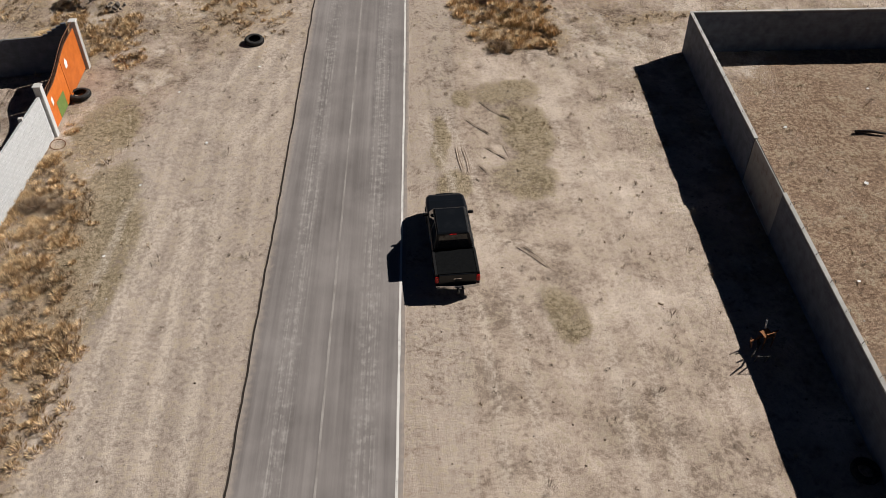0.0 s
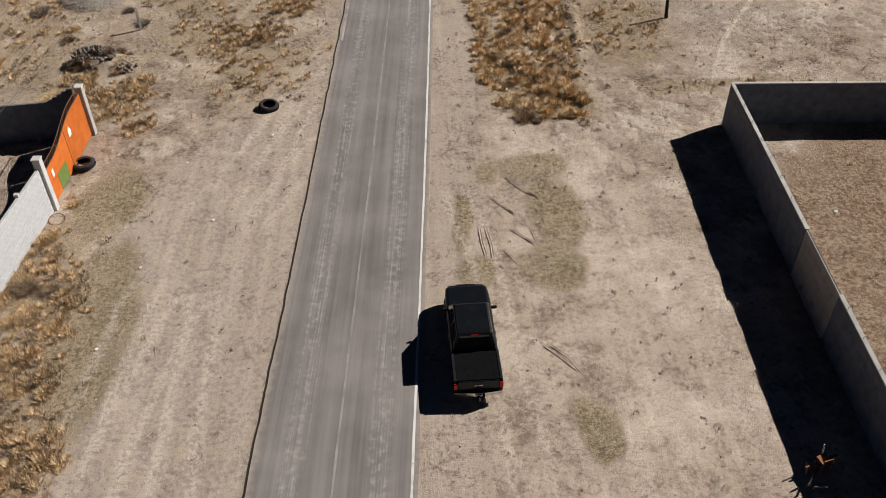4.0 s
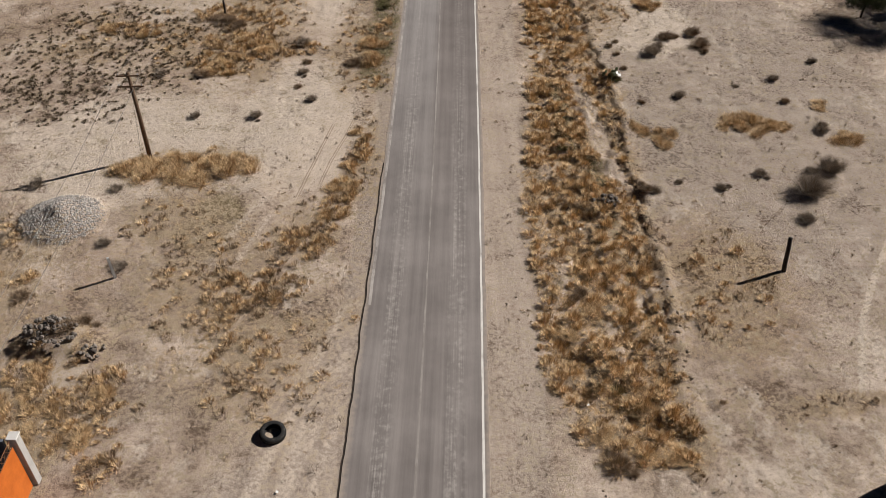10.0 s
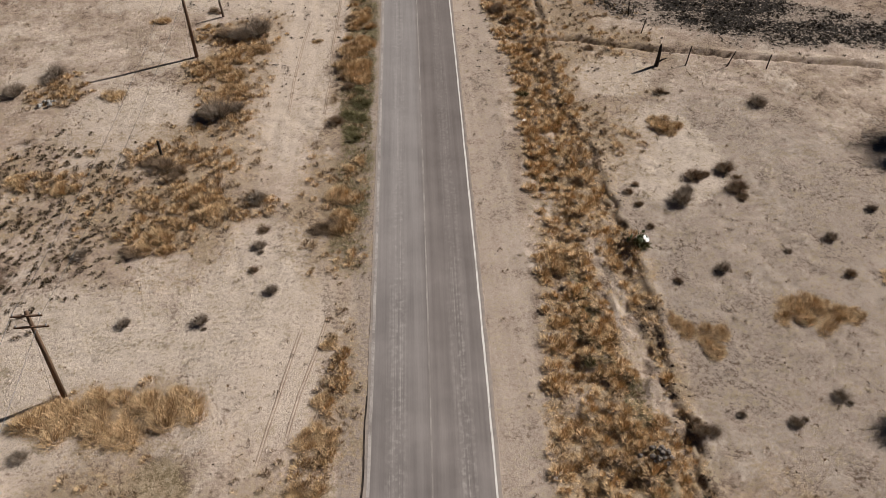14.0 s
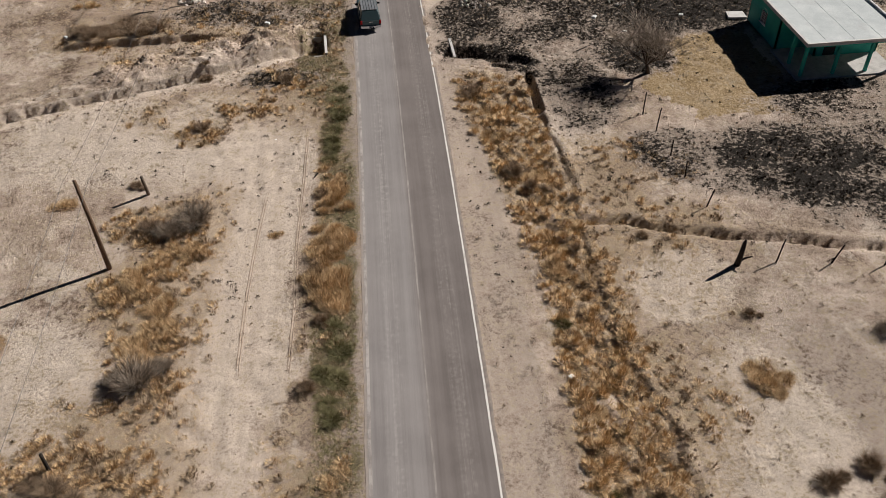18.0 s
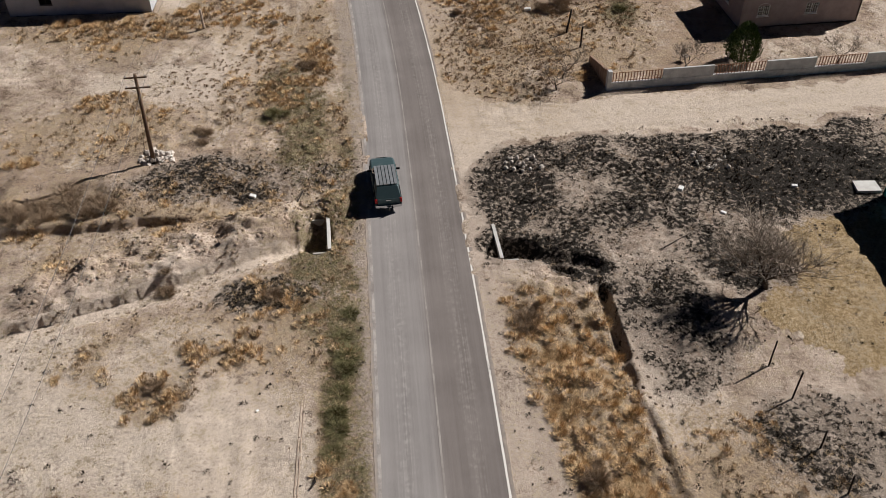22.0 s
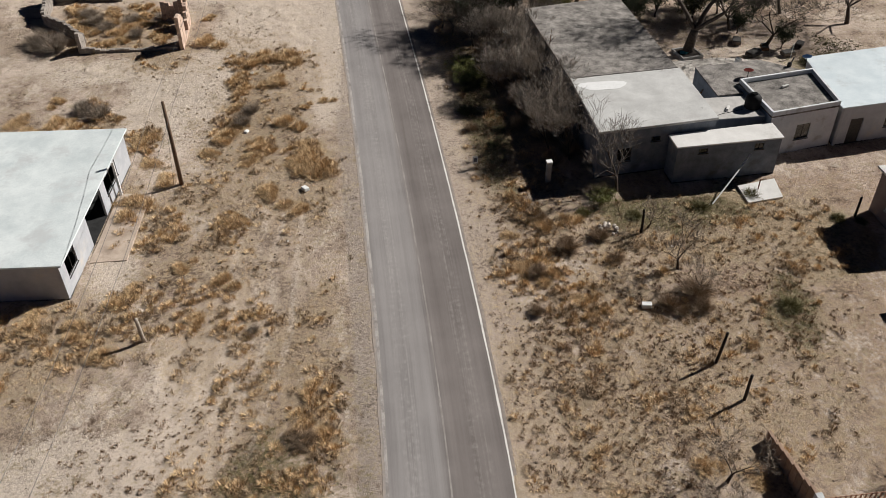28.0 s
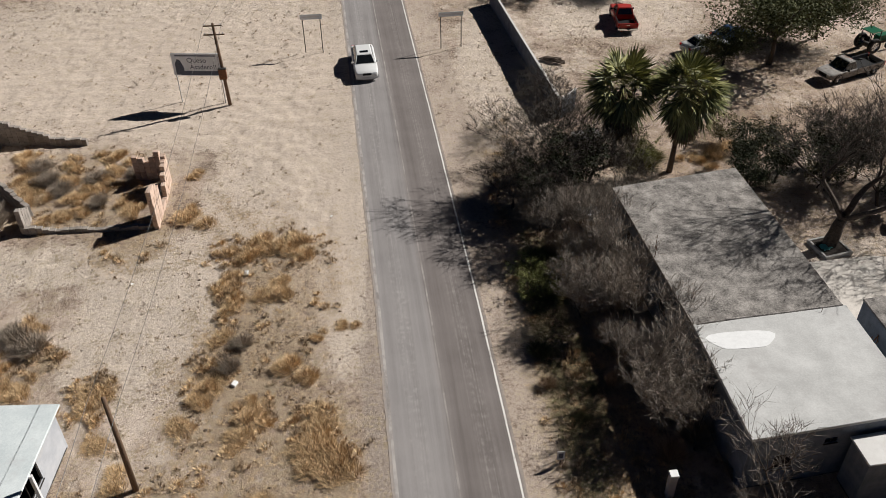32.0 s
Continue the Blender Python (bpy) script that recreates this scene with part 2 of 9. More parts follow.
# ---- the plan: road, ditches, side road ----
ROAD_WIDTH = 6.75
RIGHT_EDGE = [(-40, -3.2), (15, 0.45), (50, 2.75), (92, 5.15), (131, 7.02), (158, 7.78), (190, 7.1), (213, 6.05), (246, 4.4), (340, -0.6)]
STRIP_L = [(47, 7.6), (52, 5.9), (60, 6.15), (68, 6.3), (76, 7.6), (95, 9.3), (105, 10.0), (115, 9.5), (123, 8.5), (132, 7.6)]
STRIP_R = [(46, 12.3), (58, 13.0), (69, 13.9), (79, 14.5), (92, 14.4), (109, 14.1), (124, 14.0), (132, 14.3)]
TRENCH = [(12.6, 52), (13.0, 58), (13.8, 69), (14.3, 79), (14.3, 92), (13.3, 99), (13.6, 105), (13.9, 113), (14.3, 121), (14.1, 126), (14.3, 131)]
TRENCH_SIDE = [(13.9, 110.3), (16.6, 110), (19.6, 108.6), (24.2, 107.2), (29.4, 105.7), (45, 102)]
CULVERT_R = [(9.0, 134.4), (10.6, 133.6), (14.3, 131.6)]
CULVERT_L = [(-1.9, 136.6), (-3.6, 136.3), (-8.8, 134.0), (-13.8, 132.1), (-19.7, 130.4), (-25.2, 128.5), (-45, 121)]
BURN = [(9, 143.8), (13, 145.6), (38, 145.3), (60, 145), (60, 138), (34, 136.5), (27, 135.5), (22, 130), (15, 128.5), (8.6, 134)]
LAWN = [(23, 125.5), (29, 135), (35, 136), (35, 120), (26, 121.5)]


# wheel tracks: middle lines, each with two wheel paths
TRACKS_NEAR = [[(-4.4, 44.8), (-7.8, 36.6), (-10.6, 29.6), (-11.7, 24.1), (-12, 10)], [(-4.0, 57.5), (-6.4, 49.0), (-9.8, 40.3), (-12.5, 31.4), (-13.2, 26.4), (-13.5, 10)], [(-4.5, 53.0), (-7.5, 41.2), (-9.1, 32.7), (-9.2, 26.2), (-8.6, 10)],
               [(3.5, 39.8), (4.8, 33.7), (5.0, 28.7), (5.2, 23.8), (5.0, 8)], [(3.7, 30.8), (5.7, 28.0), (8.4, 26.7), (11.0, 25.5)], [(11.2, 45.9), (11.5, 40.4), (11.5, 33.4), (11.2, 28.5), (10.6, 23.8), (10, 8)]]
TRACKS_FAR = [[(-3.9, 79.4), (-5.7, 74.2), (-8.0, 70.1), (-10.4, 66.6), (-11.8, 62.4)], [(-6.7, 120.9), (-7.8, 110.8), (-9.3, 103.4), (-9.7, 96.7)], [(-3.9, 120.5), (-4.9, 110.4), (-5.8, 103.4), (-6.7, 95.4)], [(-6.5, 179.5), (-7.0, 165.7), (-8.5, 161.0), (-11.8, 156.4)], [(-3.9, 179.2), (-4.8, 166.3), (-6.3, 158.5), (-8.8, 152.7)],
              [(-34.8, 228.7), (-25.9, 225.9), (-17.3, 222.7), (-9.0, 219.7)], [(-15.8, 216.1), (-10.2, 214.4), (-5.0, 208.7), (-1.6, 201.2), (-0.3, 194.9)], [(-8.2, 223.5), (-4.5, 227.8), (-1.1, 231.8)], [(-13.8, 229.6), (-10.3, 222.5), (-5.3, 217.1), (-1.2, 209.2)], [(-26.1, 162.5), (-18.9, 157.3), (-12.8, 155.2), (-8.3, 158.0)]]

# ellipses of dry grass, stretch by stretch: middle, half-axes, turn
GRASS_NEAR = [(-16, 22, 2.4, 9, 0), (-18, 33, 3.2, 8, 0), (22, 49.6, 12, 0.7, 0), (-19.5, 52, 3.4, 5.5, 0), (-10.5, 58, 5, 9, 25), (16.5, 59, 3.6, 5.5, 0), (-27, 60, 5, 8, 0), (-8, 62, 4, 8, 30), (-4.5, 66, 1.5, 7.5, -14), (-12, 66, 6, 5, 0), (-15.5, 72, 5.2, 1.9, 0)]
GRASS_MID = [(-16, 88, 5.5, 5.5, 0), (-25, 92, 7, 5, 0), (-4.6, 92, 2.4, 12, 0), (-13, 96, 5, 6, 0), (14.5, 101, 4, 12, 0), (17.6, 104, 3, 9, 0), (-13, 105, 2.6, 5, 0), (-13.6, 108, 3.4, 4, 20), (-10.5, 108, 3.4, 9, 0), (20.5, 110, 5, 4, 0), (-12.5, 113, 3.6, 3.6, 0), (18.5, 114, 5, 6, 0), (-12, 128, 5, 3, 0), (-5, 129, 4, 5, 0)]
GRASS_CROSSING = [(-17, 136, 5, 2, 0), (-9, 141, 7, 4, 0), (-20, 141, 6, 3, 0), (-4, 147, 3.5, 10, 0), (-19, 152, 9, 4, 0), (-6, 156, 5, 5, 0), (9.5, 156, 3, 8, 0), (20, 160, 7, 5, 0), (-5.5, 160, 3.5, 7, 0), (14, 163, 6, 13, 0), (-18, 168, 8, 4.5, 0), (24, 168, 5, 7, 0)]
GRASS_LOTS = [(-24.5, 170, 6, 3, 0), (-3, 170, 2.2, 14, 0), (-9, 172, 4, 9, 0), (22, 172, 11, 6, 0), (14, 172, 5, 7, 0), (29, 173, 6, 5, 0), (-8, 180, 5, 9, 0), (-14, 182, 3.5, 5, 0), (-3.2, 184, 2.6, 5, 0), (12, 184, 3.2, 10, 0), (-7, 190, 4, 9, 0), (-6, 200, 4, 8, 0), (11, 204, 2.5, 14, 0), (-13, 205, 6, 4, 0), (-22, 212, 6.5, 5, 0)]

PALE_LOTS = [(-5, 213, 6, 12, 10), (-12, 222, 12, 6, 0), (-13.5, 200, 5, 5, 0), (-9.5, 206, 2.5, 9, 0), (-2.4, 203, 1.8, 12, 3), (-15, 194, 4, 4, 0), (-6.2, 120.5, 3.4, 4, 0), (-9.2, 101, 2.2, 4, 0), (-5.8, 102, 1.6, 5, 0), (-11, 96, 1.5, 2.5, 0), (-20, 127, 6, 3.5, 0), (-10.5, 127.5, 3, 2.5, 0),
             (29, 192, 4, 6, 0), (33, 196, 7, 5, 0), (18, 104, 3.5, 4, 0), (19, 92, 4, 6, 0), (17, 120, 2.4, 3.5, 0)]

# stands of thick grass, stretch by stretch
THICK_NEAR = [(-17, 31, 2.2, 4.5, 0), (-16.8, 26, 2, 4, 0), (-15, 21, 1.8, 3.5, 0), (-18, 35, 1.5, 2, 0), (-17.6, 51, 2.6, 2.6, 0), (-20, 54, 1.8, 1.5, 0), (-15.5, 47.5, 0.9, 1.2, 0), (-9.3, 59.5, 2.6, 1.6, 30), (-11.7, 60, 1.4, 1.2, 0), (-7, 63.5, 1.2, 2.6, -25), (-5.2, 68.5, 0.9, 3.2, -14), (-4.2, 72.8, 0.7, 2.6, -10)]
THICK_MID = [(-15, 89, 3.4, 3.6, 0), (-10, 89, 2, 1.3, 0), (-16.5, 86.5, 1.8, 1.4, 0), (-12.5, 99.2, 1.6, 2, 0), (-13.4, 103.5, 1.8, 4.5, 0), (-14, 108, 2.6, 2.5, 0), (-12.5, 112, 2.4, 2.4, 0), (-24.5, 92.6, 2.4, 1.4, 0), (-26.8, 105.5, 2.4, 2.4, 0), (-16.8, 95.5, 2.6, 1.4, 0), (-13, 94.4, 1.5, 1.2, 0), (-15.5, 114, 1.6, 1.6, 0)]
THICK_CROSSING = [(-8, 127.3, 2.2, 1.6, 0), (-11.6, 124.3, 1.6, 1.6, 0), (-5.5, 130.6, 1.8, 1.2, 0), (-20, 168, 5, 1.6, 0), (-13, 169.2, 3, 1.3, 0), (-6.4, 168.5, 2, 2, 0), (-2.2, 160, 1.3, 4, 0), (-4.5, 155.5, 2, 2.5, 0), (-19, 156, 2.5, 1.4, 0)]
THICK_LOTS = [(-8.8, 203, 2.6, 1.5, 0), (-9.2, 198.5, 0.9, 3, 0), (-9.5, 192, 1.4, 1.6, 0), (-3.4, 187, 1.2, 2, 0), (-1.8, 185, 0.9, 1.5, 0), (-8.4, 178.5, 0.9, 2.2, 0), (-12.8, 178, 1.6, 2.6, 0), (-12, 171.5, 3, 1.6, 0), (-6.4, 188.5, 1.2, 1.4, 0), (-16, 190.5, 1.2, 2.2, 0), (-19.9, 193.7, 1.8, 1.2, 0), (11.5, 172, 2, 3, 0), (13.5, 168, 2, 2, 0), (12, 178, 1.6, 2, 0)]


def thick_grass(x, y):
    """How thick the grass stands at a place."""
    bx, by = x + 1.4 * (cloud(x, y, 2.2, 66) - 0.5), y + 1.4 * (cloud(x, y, 2.2, 67) - 0.5)
    return np.maximum.reduce([blob(bx, by, *b, 0.35) for b in THICK_NEAR + THICK_MID + THICK_CROSSING + THICK_LOTS])


def right_edge(y):
    return curve_through(y, RIGHT_EDGE)


def centre_line(y):
    return right_edge(y) - ROAD_WIDTH / 2


def side_road(x, y):
    """1 on the dirt side road and its flared mouth."""
    d = np.abs(y - (148.9 - 0.006 * (x - 8))) - 2.1 - 5.0 * np.exp(-np.maximum(x - 7.7, -1) / 2.2)
    return (1 - step(d, -0.5, 0.6)) * step(x, 7.2, 7.8)


def height(x, y):
    """The ground's level, in metres; the road lies at 0."""
    x, y = np.asarray(x, float), np.asarray(y, float)
    off = np.maximum(x - right_edge(y), right_edge(y) - ROAD_WIDTH - x)
    rough = 0.12 * (cloud(x, y, 9, 3) - 0.5) + 0.12 * (cloud(x, y, 1.6, 5) - 0.5)
    z = -0.05 + rough * step(off, 0.3, 3.0)
    along = (y > 46) & (y < 134)
    wig = 0.35 * (cloud(x, y, 2.5, 12) - 0.5)
    # the ditch's bed lies below the field; its far side is a small broken bank
    lx = curve_through(y, STRIP_L)
    tx = np.interp(y, [q[1] for q in TRENCH], [q[0] for q in TRENCH]) + 0.9 * (cloud(x * 0, y, 3.2, 15) - 0.5) + 0.7 * (cloud(x * 0, y, 0.9, 16, 3) - 0.5)
    bed = step(x, lx, lx + 1.8) * (1 - step(x, tx - 0.10 - 0.3 * cloud(x, y, 2.0, 22), tx + 0.12 + 0.35 * cloud(x, y, 2.2, 23))) * step(y, 46, 50) * (1 - step(y, 128, 133))
    bumps = 0.85 * (cloud(x, y, 1.5, 9, 3) - 0.5) + 0.5 * (cloud(x, y, 0.55, 19, 2) - 0.5)
    z = z - np.where(along, bed * (0.10 + 0.03 * step(x, tx - 3.0, tx - 0.4) + bumps * (1 - 0.7 * step(x, tx - 0.7, tx - 0.2))), 0)
    lip_up = np.exp(-((x - tx - 0.35) / 0.35) ** 2) * (y > 52) * (y < 128)
    z = z + 0.10 * lip_up * (0.3 + 1.3 * cloud(x, y, 0.8, 17, 2))
    z = z - 0.08 * (1 - step(np.abs(x - tx + 0.12), 0.03, 0.2)) * (y > 52) * (y < 131) * step(cloud(x, y, 2.0, 14), 0.46, 0.62)
    z = z - 0.85 * (1 - step(near_line(x, y, [(14.4, 129.5), (14.2, 124.0)]) + 0.3 * wig, 0.22, 0.36))
    side_d = near_line(x + 0.5 * (cloud(x, y, 1.2, 18) - 0.5), y + 0.5 * (cloud(x, y, 1.2, 28) - 0.5), TRENCH_SIDE)
    z = z - 0.45 * (1 - step(side_d + wig, 0.05, 0.42)) + 0.14 * np.exp(-((side_d - 0.75) / 0.4) ** 2) * cloud(x, y, 0.9, 29)
    z = z - 0.5 * (1 - step(near_line(x, y, CULVERT_R) + wig, 0.2, 1.0))
    z = z - 0.9 * blob(x, y, 9.6, 133.9, 1.5, 0.95, 0, 0.2) - 0.5 * blob(x, y, 12.4, 131.6, 1.0, 0.6, -20, 0.3)
    # the dry channel on the other side: a level floor under a steep low bank of spoil
    ds = y - np.interp(x, [q[0] for q in CULVERT_L[::-1]], [q[1] for q in CULVERT_L[::-1]]) + 0.42 * (cloud(x, y, 0.7, 36, 3) - 0.5)
    west = (x < -2.2) & (x > -60)
    z = z - west * (0.22 + 0.55 * step(x, -6.5, -4)) * (1 - step(np.abs(ds), 0.45, 0.95))
    z = z + west * step(-x, 4.2, 5.5) * 0.70 * step(ds, 0.42, 0.52) * (1 - step(ds, 1.0, 5.0)) * (0.55 + 0.9 * cloud(x, y, 1.3, 35, 3))
    terrace = step(y + 0.8 * (cloud(x, y, 1.4, 37, 3) - 0.5), 139.25, 139.6) * (1 - step(y, 143, 148)) * step(x, -25, -23.5) * (1 - step(x, -12, -8))
    z = z + 0.55 * terrace
    z = z - 1.0 * blob(x, y, -2.7, 137.0, 1.0, 1.8, 0, 0.15)
    bank = blob(x, y, -11, 136.6, 11, 2.0, 19, 0.4)
    z = z + 1.0 * bank * (0.5 + 1.5 * (cloud(x, y, 1.5, 31) - 0.5) + 0.5 * cloud(x, y, 4, 32))
    z = z + 0.5 * blob(x, y, -9, 147, 11, 8, 0, 0.5) * (cloud(x, y, 0.9, 33) - 0.45)
    z = z + 0.5 * blob(x, y, 22, 137, 16, 8, 0, 0.4) * (cloud(x, y, 0.9, 34) - 0.45)
    z = z - 0.55 * blob(x, y, -19.6, 142.4, 3.2, 2.0, 0, 0.3)
    z = z + 1.25 * np.clip(1.12 - np.hypot((x + 22.6) / 2.5, (y - 66.4) / 2.3), 0, 1) ** 0.85 * (0.9 + 0.3 * (cloud(x, y, 0.7, 8) - 0.5))
    z = z + 0.5 * blob(x, y, -19.4, 55.8, 1.9, 1.0, 0, 0.7) * (0.7 + cloud(x, y, 0.8, 21))
    z = z + 0.45 * blob(x, y, 11.4, 66.3, 1.3, 1.0, 0, 0.6)
    z = z * (1 - 0.85 * side_road(x, y))
    # the broken edge stands proud of the pull-off, further on the dust is level with the asphalt
    # trodden and weathered soil: hummocks a hand high, least where vehicles run
    z = z + step(off, 1.5, 4.5) * (0.16 * (cloud(x, y, 0.75, 51, 3) - 0.5) * step(cloud(x, y, 11, 52), 0.36, 0.6) + 0.05 * (cloud(x, y, 0.5, 53, 2) - 0.5)) * (1 - 0.8 * (y < 44))
    lip = 1 - step(off, 0.1, 1.5)
    z = z + lip * 0.035 * np.where(x > right_edge(y) - 3, 1.0, step(y, 66, 76))
    return np.where(off < -0.5, -0.12, z)


def masks(x, y):
    """How far each kind of ground shows at a place: dry grass, ash, pale dust, grey gravel, olive turf, red soil (with
    painted tree shade in the far yard), green weeds.
    """
    wx = 2.6 * (cloud(x, y, 5, 61) - 0.5) + 1.2 * (cloud(x, y, 1.3, 63, 3) - 0.5)
    wy = 3.4 * (cloud(x, y, 5, 62) - 0.5) + 1.4 * (cloud(x, y, 1.3, 64, 3) - 0.5)
    px, py = x, y
    x, y = x + wx * step(np.abs(x - right_edge(y) + 3.4), 5.0, 8.0), y + wy
    re = right_edge(y)
    le = re - ROAD_WIDTH
    n1, n2 = cloud(x, y, 14, 41), cloud(x, y, 4, 43)
    lx, rx = curve_through(y, STRIP_L), curve_through(y, STRIP_R)
    strip = step(x, lx - 0.6, lx + 0.8) * (1 - step(x, rx - 0.4, rx + 1.2)) * step(y, 45.5, 48) * (1 - step(y, 126, 132))
    thin = 1 - 0.9 * blob(px, py, 12.5, 75.0, 0.85, 9.0, 4, 0.35)
    grass = strip * thin
    for b in GRASS_NEAR + GRASS_MID + GRASS_CROSSING + GRASS_LOTS:
        grass = np.maximum(grass, 0.85 * blob(x, y, *b, 0.55))
    grass = np.maximum(grass, 0.9 * thick_grass(px, py))
    verge = (1 - step(np.abs(px + 0.3 * wx - le + 1.9), 0.7, 1.5)) * step(py, 62, 72) * (1 - step(py, 150, 166))
    grass = np.maximum(grass, 0.85 * verge)
    grass = grass * (1 - 0.85 * blob(px, py, -7.2, 107, 2.3, 15, -4, 0.4)) * (1 - 0.6 * blob(px, py, -8, 73, 3.0, 8, -25, 0.4))
    grass = grass * (0.25 + 0.75 * step(n2 + 0.25 * n1, 0.42, 0.66))
    burn = inside(x, y, BURN) * (0.24 + 0.45 * step(n2, 0.34, 0.62))
    for b in ((30, 114.5, 6.5, 5.5, 0), (14, 134.5, 5.5, 3.2, 0), (17.5, 126, 3.0, 4.5, 0), (-8, 143.5, 7, 3.0, 0), (-5.6, 131.2, 3.0, 1.5, 0), (40, 121, 8, 5, 0), (37, 110.5, 14, 3.6, -10), (12, 140, 4, 5, 0), (20, 142.5, 10, 3, 0), (24, 117, 5, 3.5, 0)):
        burn = np.maximum(burn, blob(x, y, *b, 0.45) * (0.30 + 0.5 * step(n2, 0.34, 0.60)))
    burn = np.maximum(burn, blob(x, y, 31, 114.5, 7, 5, -10, 0.35) * (0.55 + 0.4 * step(n2, 0.3, 0.55)))
    ditch_soil = (1 - step(near_line(x, y, TRENCH), 0.2, 0.7)) * 0.45
    burn = np.maximum(burn, (1 - step(near_line(x, y, CULVERT_R), 0.8, 2.2)) * 0.8)
    burn = np.maximum(burn, 1.0 * blob(x, y, 31, 139.5, 9, 4.5, 0, 0.4))
    burn = np.maximum(burn, 0.95 * blob(x, y, 24, 130.5, 3.4, 3.0, 0, 0.4))
    burn = np.maximum(burn, 0.8 * blob(x, y, 40, 109, 16, 2.0, -14, 0.5))
    pale = 1.25 * side_road(x, y)
    for b in ((-7.4, 106, 2.2, 14, -4), (-20, 100, 6, 7, 0), (-8, 112, 2.3, 13, -2), (-7.6, 117, 3.0, 9, 0), (-10, 121, 5, 4, 0), (-6, 120, 3, 4, 0), (-18, 124, 9, 5, 0), (-20, 75, 8, 8, 0), (-9, 78, 5, 10, 0), (13.5, 58, 2, 3, 0), (-20, 235, 26, 19, 0), (12, 228, 4, 16, 0), (26, 240, 9, 7, 0),
              (-12, 196, 3.2, 8, 0), (-17.5, 203, 9, 3, 0), (-15, 178, 2, 6, 0), (-13, 158, 8, 4, 0), (30, 194.5, 4, 3, 0), (-9, 165, 3, 5, 0)):
        pale = np.maximum(pale, 0.8 * blob(x, y, *b, 0.6))
    for b in PALE_LOTS:
        pale = np.maximum(pale, 0.95 * blob(x, y, *b, 0.5))
    trail = [(21.3, 50.4), (23.4, 55.6), (26.7, 60.7), (30.5, 66.5), (35.0, 73.8), (44, 90)]
    trail_d = near_line(px + 0.12 * wx, py + 0.12 * wy, trail)
    floor_d = near_line(px, py, CULVERT_L)
    pale = np.maximum(pale, np.maximum(0.85 * (1 - step(trail_d, 0.05, 0.32)), 1.5 * (1 - step(floor_d, 0.42, 0.75)) * (px < -3.2)))
    pull_off = step(le - x, -0.4, 0.4) * (1 - step(le - x + 0.30 * np.maximum(y - 30, 0) * step(y, 30, 60), 7, 12)) * (1 - step(y, 62, 74))
    gravel = np.maximum(pull_off * 0.8, 0.7 * (1 - step(np.abs(x - le + 0.5), 0.5, 1.1)))
    gravel = np.maximum(gravel, blob(x, y, -22.6, 66.4, 2.6, 2.3, 20, 0.5))
    gravel = np.maximum(gravel, 0.6 * blob(x, y, 24, 80, 14, 26, 0, 0.5))
    gravel = np.maximum(gravel, 0.55 * (1 - step(np.abs(px - re - 1.4), 1.2, 2.2)))
    olive = np.zeros_like(x)
    for b in ((8.8, 37.6, 1.4, 3.6, 0), (8.0, 33.2, 1.9, 1.7, 0), (8.0, 42.0, 2.2, 1.3, 0), (8.2, 23.3, 1.0, 1.7, 0), (5.5, 41.6, 0.6, 0.8, 0), (3.9, 36.9, 0.6, 2.8, 0), (4.3, 32.9, 0.9, 1.2, 0), (-14.2, 30, 2.2, 7, 0), (-15.5, 40, 1.8, 3.5, 0), (-13.3, 65.5, 2, 3.5, 0), (24, 175, 8, 4, 0), (31, 172, 4, 4, 0), (11.5, 192, 2.5, 9, 0)):
        olive = np.maximum(olive, 1.1 * blob(x - 0.55 * wx, y - 0.6 * wy, *b, 0.35) * (0.6 + 0.4 * step(cloud(x, y, 2.2, 71), 0.3, 0.6)))
    red = np.maximum(1.15 * blob(x, y, 31, 29, 12, 17, 0, 0.15), 0.7 * blob(x, y, 16.5, 58.5, 4.5, 6, 0, 0.5))
    red = np.maximum(red, 0.55 * blob(x, y, 27, 164, 10, 12, 0, 0.5))
    red = np.maximum(red, 0.5 * blob(x, y, 33, 177, 8, 4, 0, 0.5))
    red = np.maximum(red, ditch_soil)
    # yard ellipses (x 24-40, y 205-224): brown soil, also painting in tree shade
    for b in ((-9, 151, 10, 7, 0), (-3.2, 150, 2.4, 15, 0), (-21, 146, 8, 5, 0), (-17, 88, 7, 7, 0), (-26, 93, 11, 9, 0), (14.5, 163, 6, 13, 0), (16, 113, 4, 12, 0), (-22, 60, 6, 7, 0), (32, 216, 16, 8, 0), (40, 224, 12, 10, 0), (33, 205, 12, 6, 0), (24, 212, 8, 6, 0), (38, 210, 12, 8, 0), (-8, 131, 6, 2.5, 15), (13, 166, 5, 10, 0), (20, 168, 8, 8, 0), (22, 162, 7, 6, 0), (14, 177, 4, 6, 0)):
        red = np.maximum(red, 0.33 * blob(x, y, *b, 0.7))
    lawn = inside(x, y, LAWN) * 0.9
    weeds = (1 - step(np.abs(px + 0.3 * wx - le + 1.5), 0.8, 1.6)) * step(py, 78, 88) * (1 - step(py, 140, 170)) * (0.3 + 0.6 * step(cloud(px, py, 2.4, 55), 0.34, 0.62)) * (1 - 0.4 * step(py, 126, 140))
